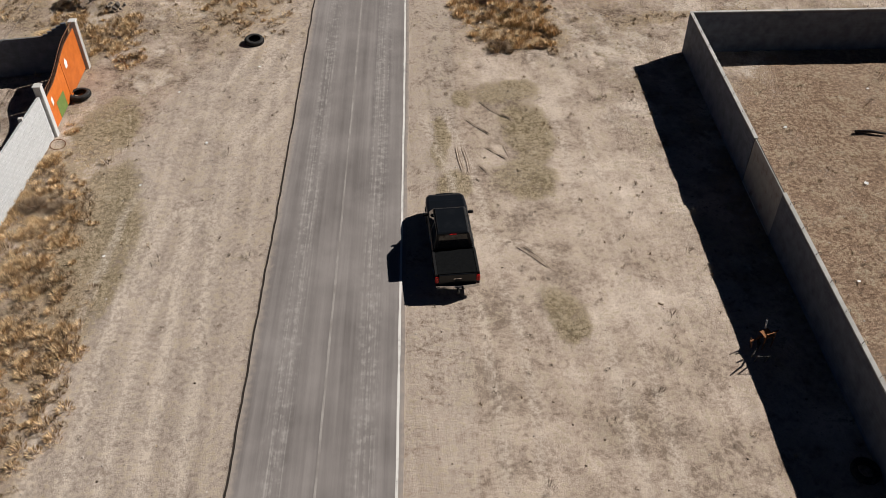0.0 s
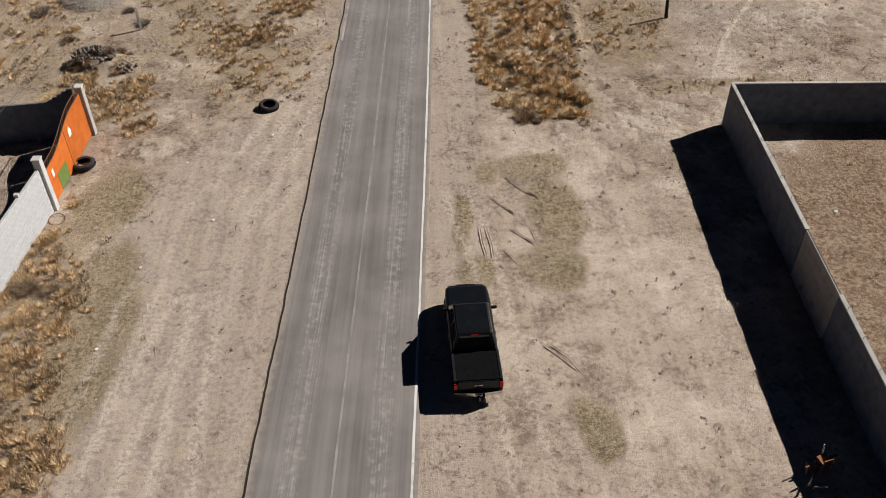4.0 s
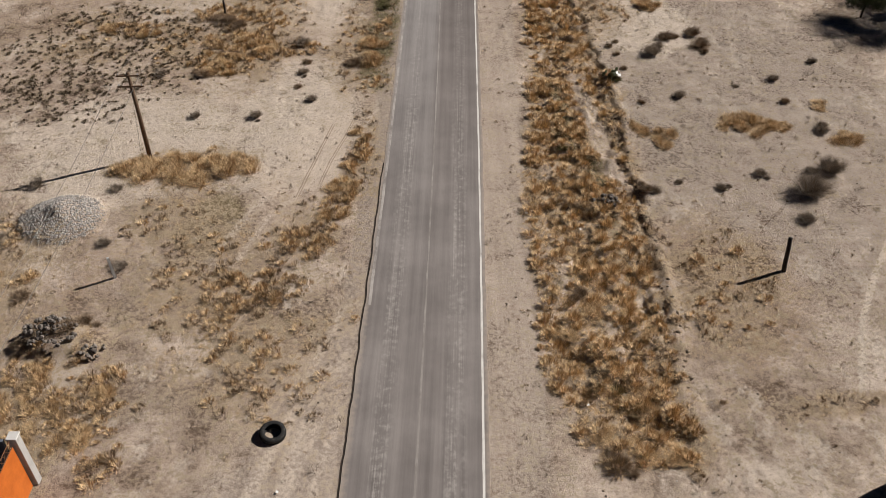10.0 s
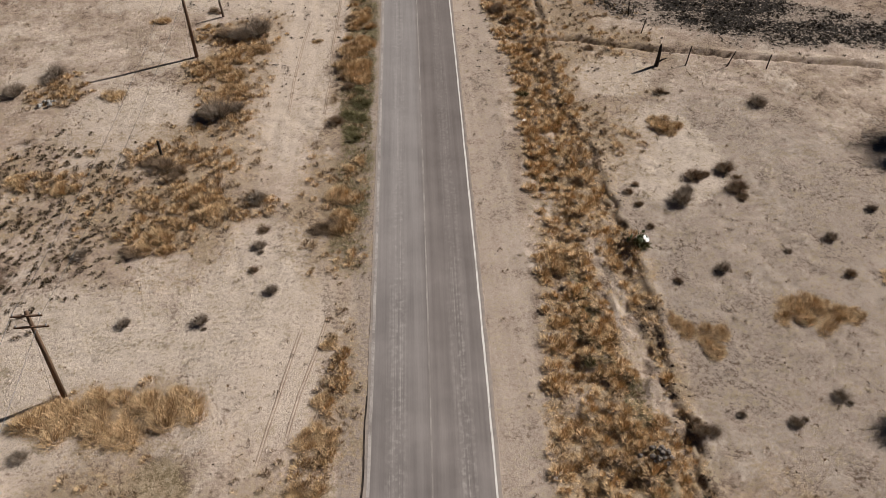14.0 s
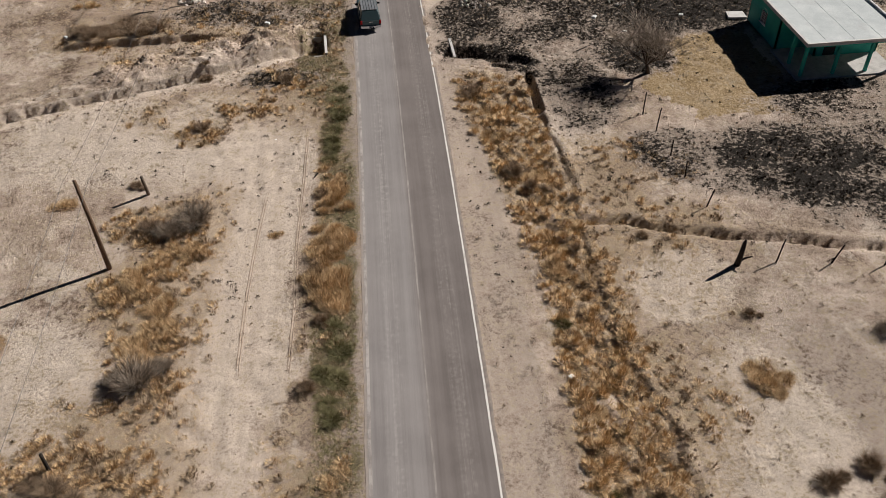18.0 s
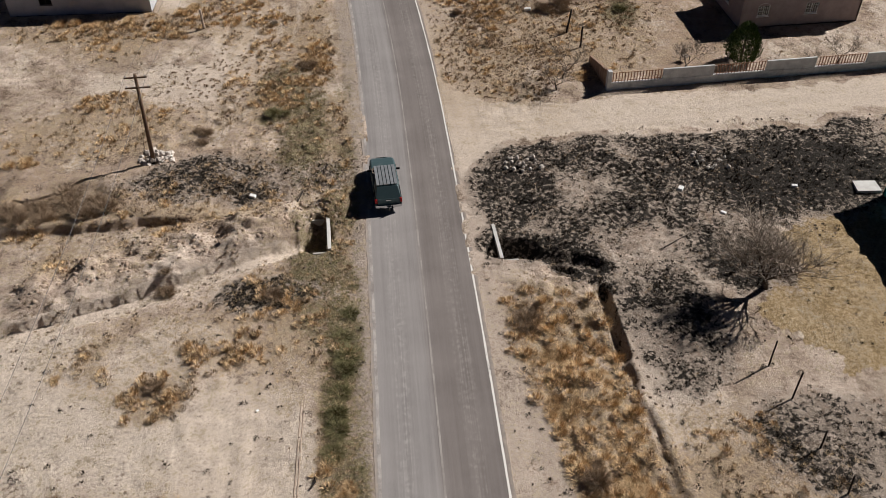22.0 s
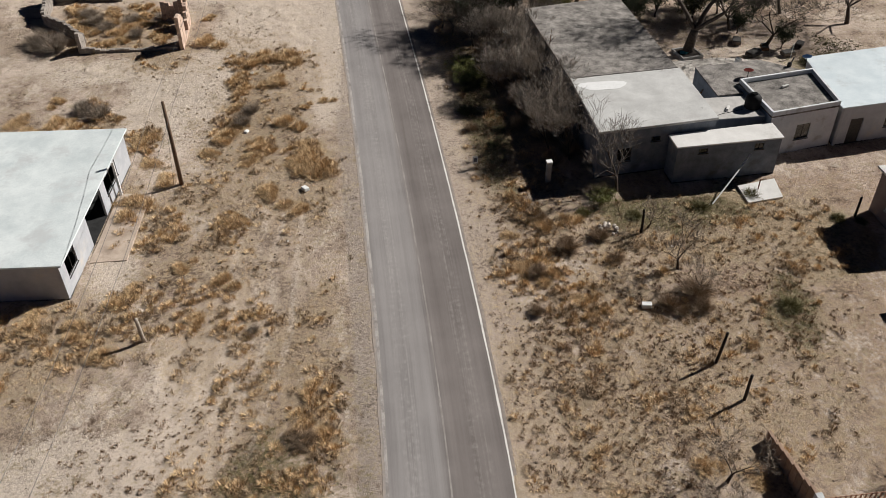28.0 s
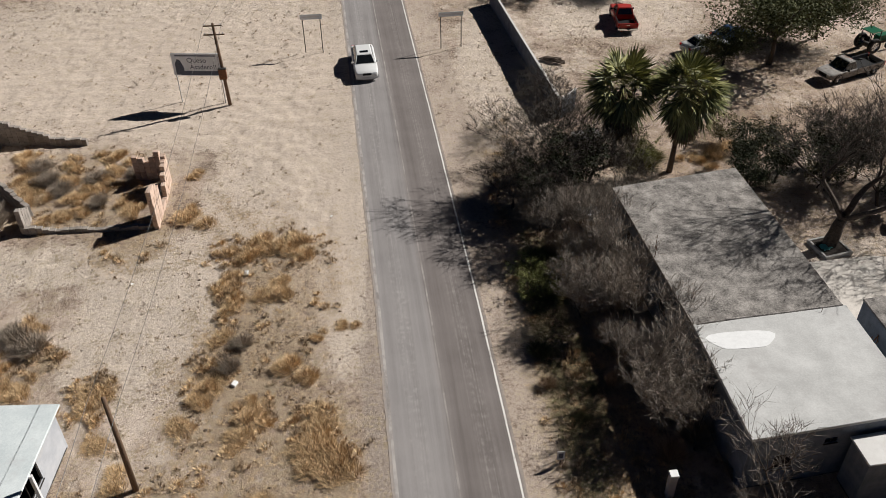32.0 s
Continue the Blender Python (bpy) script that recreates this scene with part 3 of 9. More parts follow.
    for b in ((10.7, 74, 0.6, 9, 4), (-3.4, 150, 1.6, 8, 0), (-2.6, 133, 1.6, 5, 0), (11.2, 194, 1.5, 9, 0), (10.8, 184, 1.2, 4, 0), (-5.2, 158, 1.5, 3, 0), (28, 181, 1.2, 0.8, 0), (17.6, 177.5, 1.6, 1.0, 0), (26.5, 166, 1.5, 3, 0), (11.0, 198, 1.6, 3.5, 0), (11, 188, 1.5, 4, 0), (20, 176, 3, 2, 0), (24.5, 176.5, 3, 1.6, 0), (40.5, 196, 2.2, 1.5, 0), (-5.8, 152, 1.2, 0.6, 0)):
        weeds = np.maximum(weeds, 0.8 * blob(x, y, *b, 0.5))
    floor = 1 - (1 - step(floor_d + 0.25 * (cloud(px, py, 1.0, 68) - 0.5), 0.42, 0.68)) * (px < -3.2)
    grass, red, weeds, burn = grass * floor, red * floor, weeds * floor, burn * floor
    runs_y = np.maximum(pull_off, 0.95 * blob(x, y, 8.6, 18, 8.5, 30, 0, 0.3))
    runs_y = np.maximum(runs_y, 0.9 * blob(x, y, -8.2, 108, 3.0, 22, -3, 0.4))
    runs_y = np.maximum(runs_y, 0.7 * (1 - step(np.abs(x - re - 1.4), 1.0, 2.0)))
    runs_y = np.maximum(runs_y, 0.8 * blob(x, y, -7, 74, 3.0, 10, -20, 0.4))
    runs_y = np.maximum(runs_y, 0.8 * blob(x, y, -8, 166, 3.5, 14, -14, 0.4))
    runs_y = np.maximum(runs_y, 0.8 * blob(x, y, -3.5, 207, 3.6, 16, 8, 0.4))
    runs_x = np.maximum(0.5 * side_road(x, y), 0.9 * blob(x, y, -18, 229, 22, 16, -12, 0.4))
    track = np.zeros_like(px)
    bend = 0.9 * (cloud(px, py, 7, 65) - 0.5)
    for line in TRACKS_NEAR + TRACKS_FAR:
        d = near_line(px + bend, py + bend, line)
        track = np.maximum(track, 1 - step(np.abs(d - 0.72), 0.10, 0.34))
    track = track * step(cloud(px, py, 6, 66), 0.28, 0.5)
    runs_y = runs_y * (1 - 0.9 * np.clip(olive, 0, 1))
    return {"track": track, "runs_y": runs_y, "runs_x": runs_x, "grass": np.maximum(grass, 0), "burn": burn, "pale": pale, "gravel": gravel, "olive": olive, "red": red, "lawn": lawn, "weeds": weeds}


# ---- ground: one sheet out to the horizon ----
def ground_material():
    m, nt, b = bare("dry_ground")
    pos = nt.nodes.new("ShaderNodeNewGeometry").outputs["Position"]
    broad, mid, fine, grit = (noise_node(nt, pos, s, d, r) for s, d, r in ((0.10, 5, 0.6), (0.75, 6, 0.7), (4.5, 5, 0.75), (22.0, 3, 0.75)))

    def blend(*pairs):
        total = None
        for sock, w in pairs:
            v = math_node(nt, "MULTIPLY", math_node(nt, "SUBTRACT", sock, 0.5), w)
            total = v if total is None else math_node(nt, "ADD", total, v)
        return math_node(nt, "ADD", total, 0.5)

    patch = noise_node(nt, pos, 0.32, 4, 0.65)
    calm = math_node(nt, "SUBTRACT", 1.0, math_node(nt, "MULTIPLY", math_node(nt, "MAXIMUM", attr_node(nt, "runs_y"), attr_node(nt, "runs_x")), 1.05))
    tone = blend((broad, 1.5), (patch, 1.5), (mid, 1.3), (fine, 1.1), (grit, 1.2))
    col = ramp_node(nt, tone, [(0.12, (0.15, 0.105, 0.075)), (0.34, (0.345, 0.264, 0.207)), (0.56, (0.505, 0.402, 0.328)), (0.88, (0.745, 0.632, 0.538))])
    # ragged islands of brown soil and of bleached dust
    isle, bleach = noise_node(nt, pos, 0.17, 10, 0.74), noise_node(nt, pos, 0.23, 10, 0.76, (1.0, 0.7, 1.0))
    soil = math_node(nt, "MULTIPLY", smooth_node(nt, math_node(nt, "ADD", isle, math_node(nt, "MULTIPLY", math_node(nt, "SUBTRACT", fine, 0.5), 0.22)), 0.50, 0.57), math_node(nt, "MULTIPLY", calm, 0.72))
    col = mix_node(nt, soil, col, ramp_node(nt, blend((mid, 0.8), (fine, 1.6), (grit, 1.5)), [(0.25, (0.19, 0.138, 0.10)), (0.75, (0.50, 0.40, 0.315))]))
    dusty = math_node(nt, "MULTIPLY", smooth_node(nt, bleach, 0.52, 0.59), math_node(nt, "MULTIPLY", calm, 0.75))
    col = mix_node(nt, dusty, col, ramp_node(nt, blend((fine, 1.2), (grit, 1.4)), [(0.25, (0.50, 0.415, 0.34)), (0.75, (0.80, 0.70, 0.60))]))
    speckle = blend((mid, 1.6), (fine, 2.6), (grit, 1.4))
    spread = blend((mid, 0.7), (fine, 2.0), (grit, 1.7))
    layers = (("gravel", 0.7, (0.285, 0.235, 0.20), (0.50, 0.42, 0.36)), ("pale", 0.6, (0.50, 0.41, 0.335), (0.84, 0.735, 0.63)), ("red", 1.6, (0.115, 0.069, 0.042), (0.44, 0.298, 0.20)), ("olive", 0.9, (0.15, 0.112, 0.062), (0.43, 0.345, 0.215)),
              ("lawn", 0.7, (0.21, 0.142, 0.066), (0.47, 0.345, 0.185)), ("grass", 2.1, (0.19, 0.132, 0.084), (0.60, 0.47, 0.33)), ("weeds", 1.5, (0.035, 0.033, 0.014), (0.27, 0.225, 0.12)))
    for name, ragged, dark, light in layers:
        v = math_node(nt, "ADD", attr_node(nt, name), math_node(nt, "MULTIPLY", math_node(nt, "SUBTRACT", speckle, 0.5), ragged))
        shade = ramp_node(nt, spread, [(0.24, dark), (0.78, light)])
        col = mix_node(nt, math_node(nt, "MULTIPLY", smooth_node(nt, v, 0.30, 0.62), 0.9), col, shade)
    # tyre tracks: long streaks where vehicles run
    for name, stretch in (("runs_y", (1.3, 0.045, 1.0)), ("runs_x", (0.045, 1.3, 1.0))):
        long_ = noise_node(nt, pos, 1.0, 5, 0.62, stretch)
        amount = attr_node(nt, name)
        tint = ramp_node(nt, math_node(nt, "ADD", math_node(nt, "MULTIPLY", long_, 0.7), math_node(nt, "MULTIPLY", spread, 0.3)), [(0.38, (0.30, 0.235, 0.185)), (0.62, (0.62, 0.52, 0.43))])
        n = nt.nodes.new("ShaderNodeClamp")
        nt.links.new(amount, n.inputs[0])
        col = mix_node(nt, math_node(nt, "MULTIPLY", n.outputs[0], 0.36), col, tint)
    # smooth pale dust pressed into wheel tracks
    press = math_node(nt, "MULTIPLY", attr_node(nt, "track"), math_node(nt, "MULTIPLY_ADD", fine, 1.2, -0.15))
    col = mix_node(nt, math_node(nt, "MULTIPLY", press, 1.0), col, ramp_node(nt, spread, [(0.3, (0.42, 0.34, 0.275)), (0.7, (0.72, 0.62, 0.525))]))
    # dark crumbs of soil and dead plants in drifts
    for scale, at, amount in ((3.2, 0.60, 0.45), (11.0, 0.64, 0.35)):
        spot = math_node(nt, "ADD", noise_node(nt, pos, scale, 3, 0.6), math_node(nt, "MULTIPLY", math_node(nt, "SUBTRACT", mid, 0.5), 0.55))
        col = mix_node(nt, math_node(nt, "MULTIPLY", smooth_node(nt, spot, at, at + 0.06), math_node(nt, "MULTIPLY", math_node(nt, "MULTIPLY", smooth_node(nt, patch, 0.40, 0.62), calm), amount)), col, (0.17, 0.122, 0.088))
    # pale and dark pebbles
    for scale, size, lo in ((2.6, 0.10, 0.5), (7.5, 0.14, 0.47)):
        cells = nt.nodes.new("ShaderNodeTexVoronoi")
        cells.inputs["Scale"].default_value = scale
        nt.links.new(pos, cells.inputs["Vector"])
        crumb = math_node(nt, "MULTIPLY", math_node(nt, "LESS_THAN", cells.outputs["Distance"], size), math_node(nt, "GREATER_THAN", mid, lo))
        shade = ramp_node(nt, cells.outputs["Color"], [(0.25, (0.09, 0.065, 0.048)), (0.6, (0.27, 0.21, 0.165)), (0.9, (0.70, 0.64, 0.57))])
        col = mix_node(nt, math_node(nt, "MULTIPLY", crumb, 0.7), col, shade)
    # ash: pale grey dust with black burnt tufts, closing up to solid black
    ash = ramp_node(nt, spread, [(0.25, (0.075, 0.058, 0.046)), (0.80, (0.50, 0.415, 0.34))])
    burn = attr_node(nt, "burn")
    col = mix_node(nt, smooth_node(nt, math_node(nt, "ADD", burn, math_node(nt, "MULTIPLY", math_node(nt, "SUBTRACT", speckle, 0.5), 0.5)), 0.12, 0.35), col, ash)
    tufts = noise_node(nt, pos, 3.1, 7, 0.70)
    black = math_node(nt, "ADD", math_node(nt, "MULTIPLY", burn, 0.29), math_node(nt, "ADD", tufts, math_node(nt, "MULTIPLY", math_node(nt, "SUBTRACT", mid, 0.5), 0.5)))
    col = mix_node(nt, math_node(nt, "MULTIPLY", math_node(nt, "MULTIPLY", smooth_node(nt, black, 0.665, 0.71), smooth_node(nt, burn, 0.04, 0.2)), 0.96), col, ramp_node(nt, grit, [(0.40, (0.006, 0.005, 0.004)), (0.85, (0.045, 0.037, 0.03))]))
    nt.links.new(col, b.inputs["Base Color"])
    b.inputs["Roughness"].default_value, b.inputs["Specular IOR Level"].default_value = 0.95, 0.15
    bump_node(nt, b, math_node(nt, "MULTIPLY", blend((fine, 0.7), (grit, 0.5), (mid, 0.5)), math_node(nt, "MULTIPLY_ADD", calm, 0.65, 0.35)), 0.85, 0.14)
    return m


def stretch_out(lo, hi, cell, far):
    """Even steps from lo to hi, then wider and wider ones out to far."""
    mid = np.arange(lo, hi + cell / 2, cell)
    tail, d = [], cell
    while not tail or tail[-1] < far:
        d *= 1.5
        tail.append((tail[-1] if tail else 0) + d)
    tail = np.array(tail)
    return np.concatenate((lo - tail[::-1], mid, mid[-1] + tail))


GX, GY = stretch_out(-37, 48, 0.22, 1800), stretch_out(6, 250, 0.26, 1800)
for lo, hi in ((12.0, 15.2), (-4.6, -1.2)):  # finer columns over the narrow trench and the culvert mouth
    GX = np.sort(np.concatenate((GX[(GX < lo) | (GX > hi)], np.arange(lo + 0.04, hi, 0.1))))
GY = np.sort(np.concatenate((GY[(GY < 126.5) | (GY > 140.2)], np.arange(126.6, 140.15, 0.1))))  # and rows over the channel's bank
gx, gy = np.meshgrid(GX, GY)
gz = height(gx, gy)
nx, ny = len(GX), len(GY)
ground_mesh = bpy.data.meshes.new("ground")
ground_mesh.vertices.add(nx * ny)
ground_mesh.vertices.foreach_set("co", np.stack((gx, gy, gz), -1).astype(np.float32).ravel())
idx = np.arange(nx * ny).reshape(ny, nx)
quads = np.stack((idx[:-1, :-1], idx[:-1, 1:], idx[1:, 1:], idx[1:, :-1]), -1).reshape(-1, 4)
ground_mesh.loops.add(quads.size)
ground_mesh.loops.foreach_set("vertex_index", quads.ravel().astype(np.int32))
ground_mesh.polygons.add(len(quads))
ground_mesh.polygons.foreach_set("loop_start", np.arange(0, quads.size, 4, dtype=np.int32))
for key, val in masks(gx, gy).items():
    ground_mesh.attributes.new(key, "FLOAT", "POINT").data.foreach_set("value", np.asarray(val, np.float32).ravel())
ground_mesh.update(calc_edges=True)
ground_mesh.shade_smooth()
ground_mesh.materials.append(ground_material())
tagged(new("ground", ground_mesh), "bare pinkish desert dirt with dry grass, gravel and ash patches", "ground", kind="structure")


# ---- the road ----
def road_material():
    m, nt, b = bare("old_asphalt")
    pos = nt.nodes.new("ShaderNodeNewGeometry").outputs["Position"]
    across, along = attr_node(nt, "across"), attr_node(nt, "along")
    vec = nt.nodes.new("ShaderNodeCombineXYZ")
    nt.links.new(across, vec.inputs[0])
    nt.links.new(along, vec.inputs[1])
    streak = noise_node(nt, vec.outputs[0], 1.0, 5, 0.65, (2.2, 0.035, 1))
    thin = noise_node(nt, vec.outputs[0], 1.0, 3, 0.6, (11.0, 0.10, 1))
    broad = noise_node(nt, pos, 0.25, 4)
    grit = noise_node(nt, pos, 45, 2)
    patchy = noise_node(nt, pos, 3.0, 5)
    f = math_node(nt, "ADD", math_node(nt, "MULTIPLY", streak, 0.55), math_node(nt, "MULTIPLY", broad, 0.45))
    col = ramp_node(nt, f, [(0.38, (0.165, 0.147, 0.139)), (0.62, (0.285, 0.257, 0.243))])
    # pale stone showing through in two wheel tracks
    track = math_node(nt, "SUBTRACT", 1.0, smooth_node(nt, math_node(nt, "ABSOLUTE", math_node(nt, "SUBTRACT", math_node(nt, "ABSOLUTE", across), 1.75)), 0.15, 0.75))
    worn = math_node(nt, "MULTIPLY", track, smooth_node(nt, math_node(nt, "ADD", math_node(nt, "MULTIPLY", thin, 0.5), math_node(nt, "MULTIPLY", patchy, 0.5)), 0.46, 0.66))
    col = mix_node(nt, math_node(nt, "MULTIPLY", worn, 0.85), col, (0.40, 0.37, 0.345))
    lane = math_node(nt, "MULTIPLY", smooth_node(nt, math_node(nt, "ADD", across, math_node(nt, "MULTIPLY", thin, 0.5)), 0.1, 0.7), smooth_node(nt, along, 60.0, 95.0))
    col = mix_node(nt, math_node(nt, "MULTIPLY", lane, 0.45), col, (0.15, 0.128, 0.118))
    other = math_node(nt, "MULTIPLY", smooth_node(nt, math_node(nt, "SUBTRACT", math_node(nt, "MULTIPLY", thin, 0.6), across), 0.2, 0.8), smooth_node(nt, along, 50.0, 110.0))
    col = mix_node(nt, math_node(nt, "MULTIPLY", other, math_node(nt, "MULTIPLY_ADD", streak, 0.6, 0.15)), col, (0.34, 0.325, 0.32))
    # dust blown in from both edges
    dust = smooth_node(nt, math_node(nt, "ADD", math_node(nt, "ABSOLUTE", across), math_node(nt, "MULTIPLY", patchy, 0.7)), 3.35, 3.85)
    col = mix_node(nt, math_node(nt, "MULTIPLY", dust, 0.75), col, (0.42, 0.345, 0.285))
    g = ramp_node(nt, grit, [(0.3, (0.8, 0.8, 0.8)), (0.7, (1.18, 1.18, 1.18))])
    mul = nt.nodes.new("ShaderNodeMix")
    mul.data_type, mul.blend_type = "RGBA", "MULTIPLY"
    mul.inputs[0].default_value = 0.8
    nt.links.new(col, mul.inputs[6])
    nt.links.new(g, mul.inputs[7])
    nt.links.new(mul.outputs[2], b.inputs["Base Color"])
    b.inputs["Roughness"].default_value, b.inputs["Specular IOR Level"].default_value = 0.88, 0.25
    bump_node(nt, b, grit, 0.5, 0.01)
    return m


def ribbon(name, lo, hi, y0, y1, z, material, dy=1.0, ragged=0.0, top=0.0, seed=1):
    """A strip of the road between two offsets from its centre line; ragged edges by noise."""
    ys = np.arange(y0, y1 + dy / 2, dy)
    cols = np.linspace(lo, hi, 13 if hi - lo > 3 else 2)
    c = centre_line(ys)
    slope = np.gradient(c, ys)
    X, A = np.empty((len(ys), len(cols))), np.tile(cols, (len(ys), 1))
    A[:, 0] += ragged * (cloud(ys, ys * 0 + seed, 1.3, 77, 3) - 0.5)
    A[:, -1] += ragged * (cloud(ys, ys * 0 + seed + 9, 1.3, 78, 3) - 0.5)
    X = c[:, None] + A * np.sqrt(1 + slope[:, None] ** 2)
    Z = z + top * (1 - (A / 3.4) ** 2)
    n, k = X.shape
    v = np.stack((X, np.repeat(ys[:, None], k, 1), Z), -1).reshape(-1, 3)
    i = np.arange(n * k).reshape(n, k)
    f = np.stack((i[:-1, :-1], i[:-1, 1:], i[1:, 1:], i[1:, :-1]), -1).reshape(-1, 4).tolist()
    v, f = v.tolist(), f
    across, along = A.ravel().tolist(), np.repeat(ys, k).tolist()
    if k > 2:  # turned-down sides
        for col in (0, k - 1):
            base = len(v)
            for r in range(n):
                p = v[r * k + col]
                v.append([p[0] + (0.05 if col else -0.05), p[1], p[2] - 0.14])
                across.append(across[r * k + col])
                along.append(along[r * k + col])
            for r in range(n - 1):
                q = (r * k + col, base + r, base + r + 1, (r + 1) * k + col)
                f.append(q[::-1] if not col else q)
    me = bpy.data.meshes.new(name)
    me.from_pydata(v, [], f)
    me.attributes.new("across", "FLOAT", "POINT").data.foreach_set("value", across)
    me.attributes.new("along", "FLOAT", "POINT").data.foreach_set("value", along)
    me.materials.append(material)
    me.update()
    return new(name, me)


def paint_material(name, tone, wear):
    m, nt, b = bare(name)
    pos = nt.nodes.new("ShaderNodeNewGeometry").outputs["Position"]
    f = math_node(nt, "ADD", math_node(nt, "MULTIPLY", noise_node(nt, pos, 0.55, 6, 0.75), 0.6), math_node(nt, "MULTIPLY", noise_node(nt, pos, 22, 3, 0.7), 0.4))
    col = ramp_node(nt, f, [(wear, (0.23, 0.205, 0.19)), (wear + 0.12, tone)])
    nt.links.new(col, b.inputs["Base Color"])
    b.inputs["Roughness"].default_value = 0.8
    return m


asphalt = road_material()
tagged(ribbon("road", -3.36, 3.36, -60, 420, 0.0, asphalt, 0.25, 0.14), "worn two-lane grey asphalt road with pale wheel tracks", "road", kind="structure")
tagged(ribbon("edge_line_1", 3.04, 3.15, -60, 420, 0.005, paint_material("worn_white_paint", (0.74, 0.71, 0.67), 0.36), 0.5, 0.05), "worn white edge line painted on the asphalt", "road marking", kind="structure")
tagged(ribbon("edge_line_2", -3.2, -3.03, 58, 420, 0.005, paint_material("very_worn_white_paint", (0.46, 0.425, 0.395), 0.43), 0.25, 0.05), "faded white edge line painted on the asphalt", "road marking", kind="structure")
tagged(ribbon("centre_line", -0.05, 0.05, -60, 420, 0.005, paint_material("faded_centre_paint", (0.37, 0.34, 0.315), 0.46), 0.5, 0.06), "almost worn away pale centre line on the asphalt", "road marking", kind="structure")
# flat strip for the crack: its near-black colour also holds the groove's shade
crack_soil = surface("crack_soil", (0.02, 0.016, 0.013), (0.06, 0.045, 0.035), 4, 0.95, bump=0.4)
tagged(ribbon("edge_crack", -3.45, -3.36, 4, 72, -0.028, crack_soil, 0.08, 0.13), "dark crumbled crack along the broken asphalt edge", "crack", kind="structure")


# ---- masonry materials ----
grey_block = surface("grey_block", (0.10, 0.117, 0.145), (0.19, 0.21, 0.245), 1.5, 0.9, bump=0.35, grain=25)
white_block = surface("whitewashed_block", (0.43, 0.44, 0.45), (0.64, 0.645, 0.64), 1.5, 0.85, bump=0.35, grain=20, stain=(0.40, 0.40, 0.40), vary=0.05)
concrete = surface("concrete", (0.36, 0.35, 0.33), (0.52, 0.50, 0.475), 1.2, 0.9, bump=0.3, stain=(0.30, 0.28, 0.26))
pale_concrete = surface("pale_concrete", (0.56, 0.545, 0.52), (0.68, 0.665, 0.64), 0.8, 0.9, bump=0.2, stain=(0.47, 0.45, 0.42))
mortar = surface("mortar", (0.12, 0.125, 0.135), (0.20, 0.203, 0.21), 3, 0.95, bump=0.3)
steel = surface("dark_steel", (0.045, 0.042, 0.04), (0.09, 0.082, 0.075), 8, 0.6, 0.6, bump=0.15)
rust = surface("rusty_steel", (0.12, 0.055, 0.03), (0.26, 0.12, 0.06), 6, 0.8, 0.3, bump=0.3)


def block_wall(name, a, b, h, label, face, joint, cap=None, thick=0.15, module=(0.40, 0.20), blocks=True, category="wall", kind="", cap_h=0.07, single=0, side=1):
    """A wall from a to b in plan: a mortar core with courses of blocks standing 6 mm proud of it, and a coping."""
    d = Vector((b[0] - a[0], b[1] - a[1], 0))
    length = d.length
    m = Matrix.Translation((a[0], a[1], 0)) @ Matrix.Rotation(math.atan2(d.y, d.x), 4, "Z")
    w = thing(name, label, category, m, kind=kind)
    core = Shape().box((0, -thick / 2 + 0.006, -0.25), (length, thick / 2 - 0.006, h))
    part("core", core, joint if blocks else face, w)
    if blocks:
        bl, bh = module
        rows = Shape()
        for r in range(int(h / bh)):
            x = -(r % 2) * bl / 2
            while x < length:
                x0, x1 = max(x, 0) + 0.006, min(x + bl, length) - 0.006
                if x1 - x0 > 0.04:
                    j = random.uniform(0, 0.004)
                    rows.box((x0, -thick / 2 - j, r * bh + 0.006), (x1, thick / 2 + j, (r + 1) * bh - 0.006))
                x += bl
        tagged(part("block_courses", rows, face, w), kind="stuff")
    if single:
        bl, bh = module
        one = Shape().box((0.003, -thick / 2 - 0.008, 0.003), (bl - 0.003, -thick / 2 + 0.02, bh - 0.003)).mesh("block", face, bevel=0.006)
        one_back = Shape().box((0.003, thick / 2 - 0.02, 0.003), (bl - 0.003, thick / 2 + 0.008, bh - 0.003)).mesh("block", face, bevel=0.006)
        for r in range(int(h / bh)):
            for k in range(single):
                x = -(r % 2) * bl / 2 + k * bl
                if x >= 0 and x + bl <= length:
                    part("block", one if side < 0 else one_back, face, w, m=pose(x, random.uniform(-0.004, 0.004), r * bh, 0, random.uniform(-0.25, 0.25), 0))
    if cap:
        part("coping", Shape().box((-0.03, -thick / 2 - 0.03, h), (length + 0.03, thick / 2 + 0.03, h + cap_h)), cap, w, "pale concrete coping", bevel=0.01)
    return w


# walled yard beside the shoulder
YARD_H = 2.75
yard_a, yard_b = (20.42, 45.45), (18.35, 4.0)
gate_a, gate_b = (19.72, 31.9), (19.48, 27.4)
wall_1 = block_wall("yard_wall", yard_a, gate_a, YARD_H, "grey concrete block yard wall with pale coping and steel loops", grey_block, mortar, concrete, category="wall")
wall_2 = block_wall("yard_wall", gate_b, yard_b, YARD_H, "grey concrete block yard wall with pale coping and steel loops", grey_block, mortar, concrete, category="wall")
wall_3 = block_wall("yard_wall", yard_a, (60, 43.2), YARD_H, "long grey concrete block yard wall with thin pale coping", grey_block, mortar, concrete, category="wall", thick=0.15)
loop = Shape().tube([(0.0, 0, 0), (0.02, 0, 0.14), (0.11, 0, 0.2), (0.2, 0, 0.14), (0.2, 0, 0.02)], [0.012] * 5, 5).mesh("steel_loop", steel)
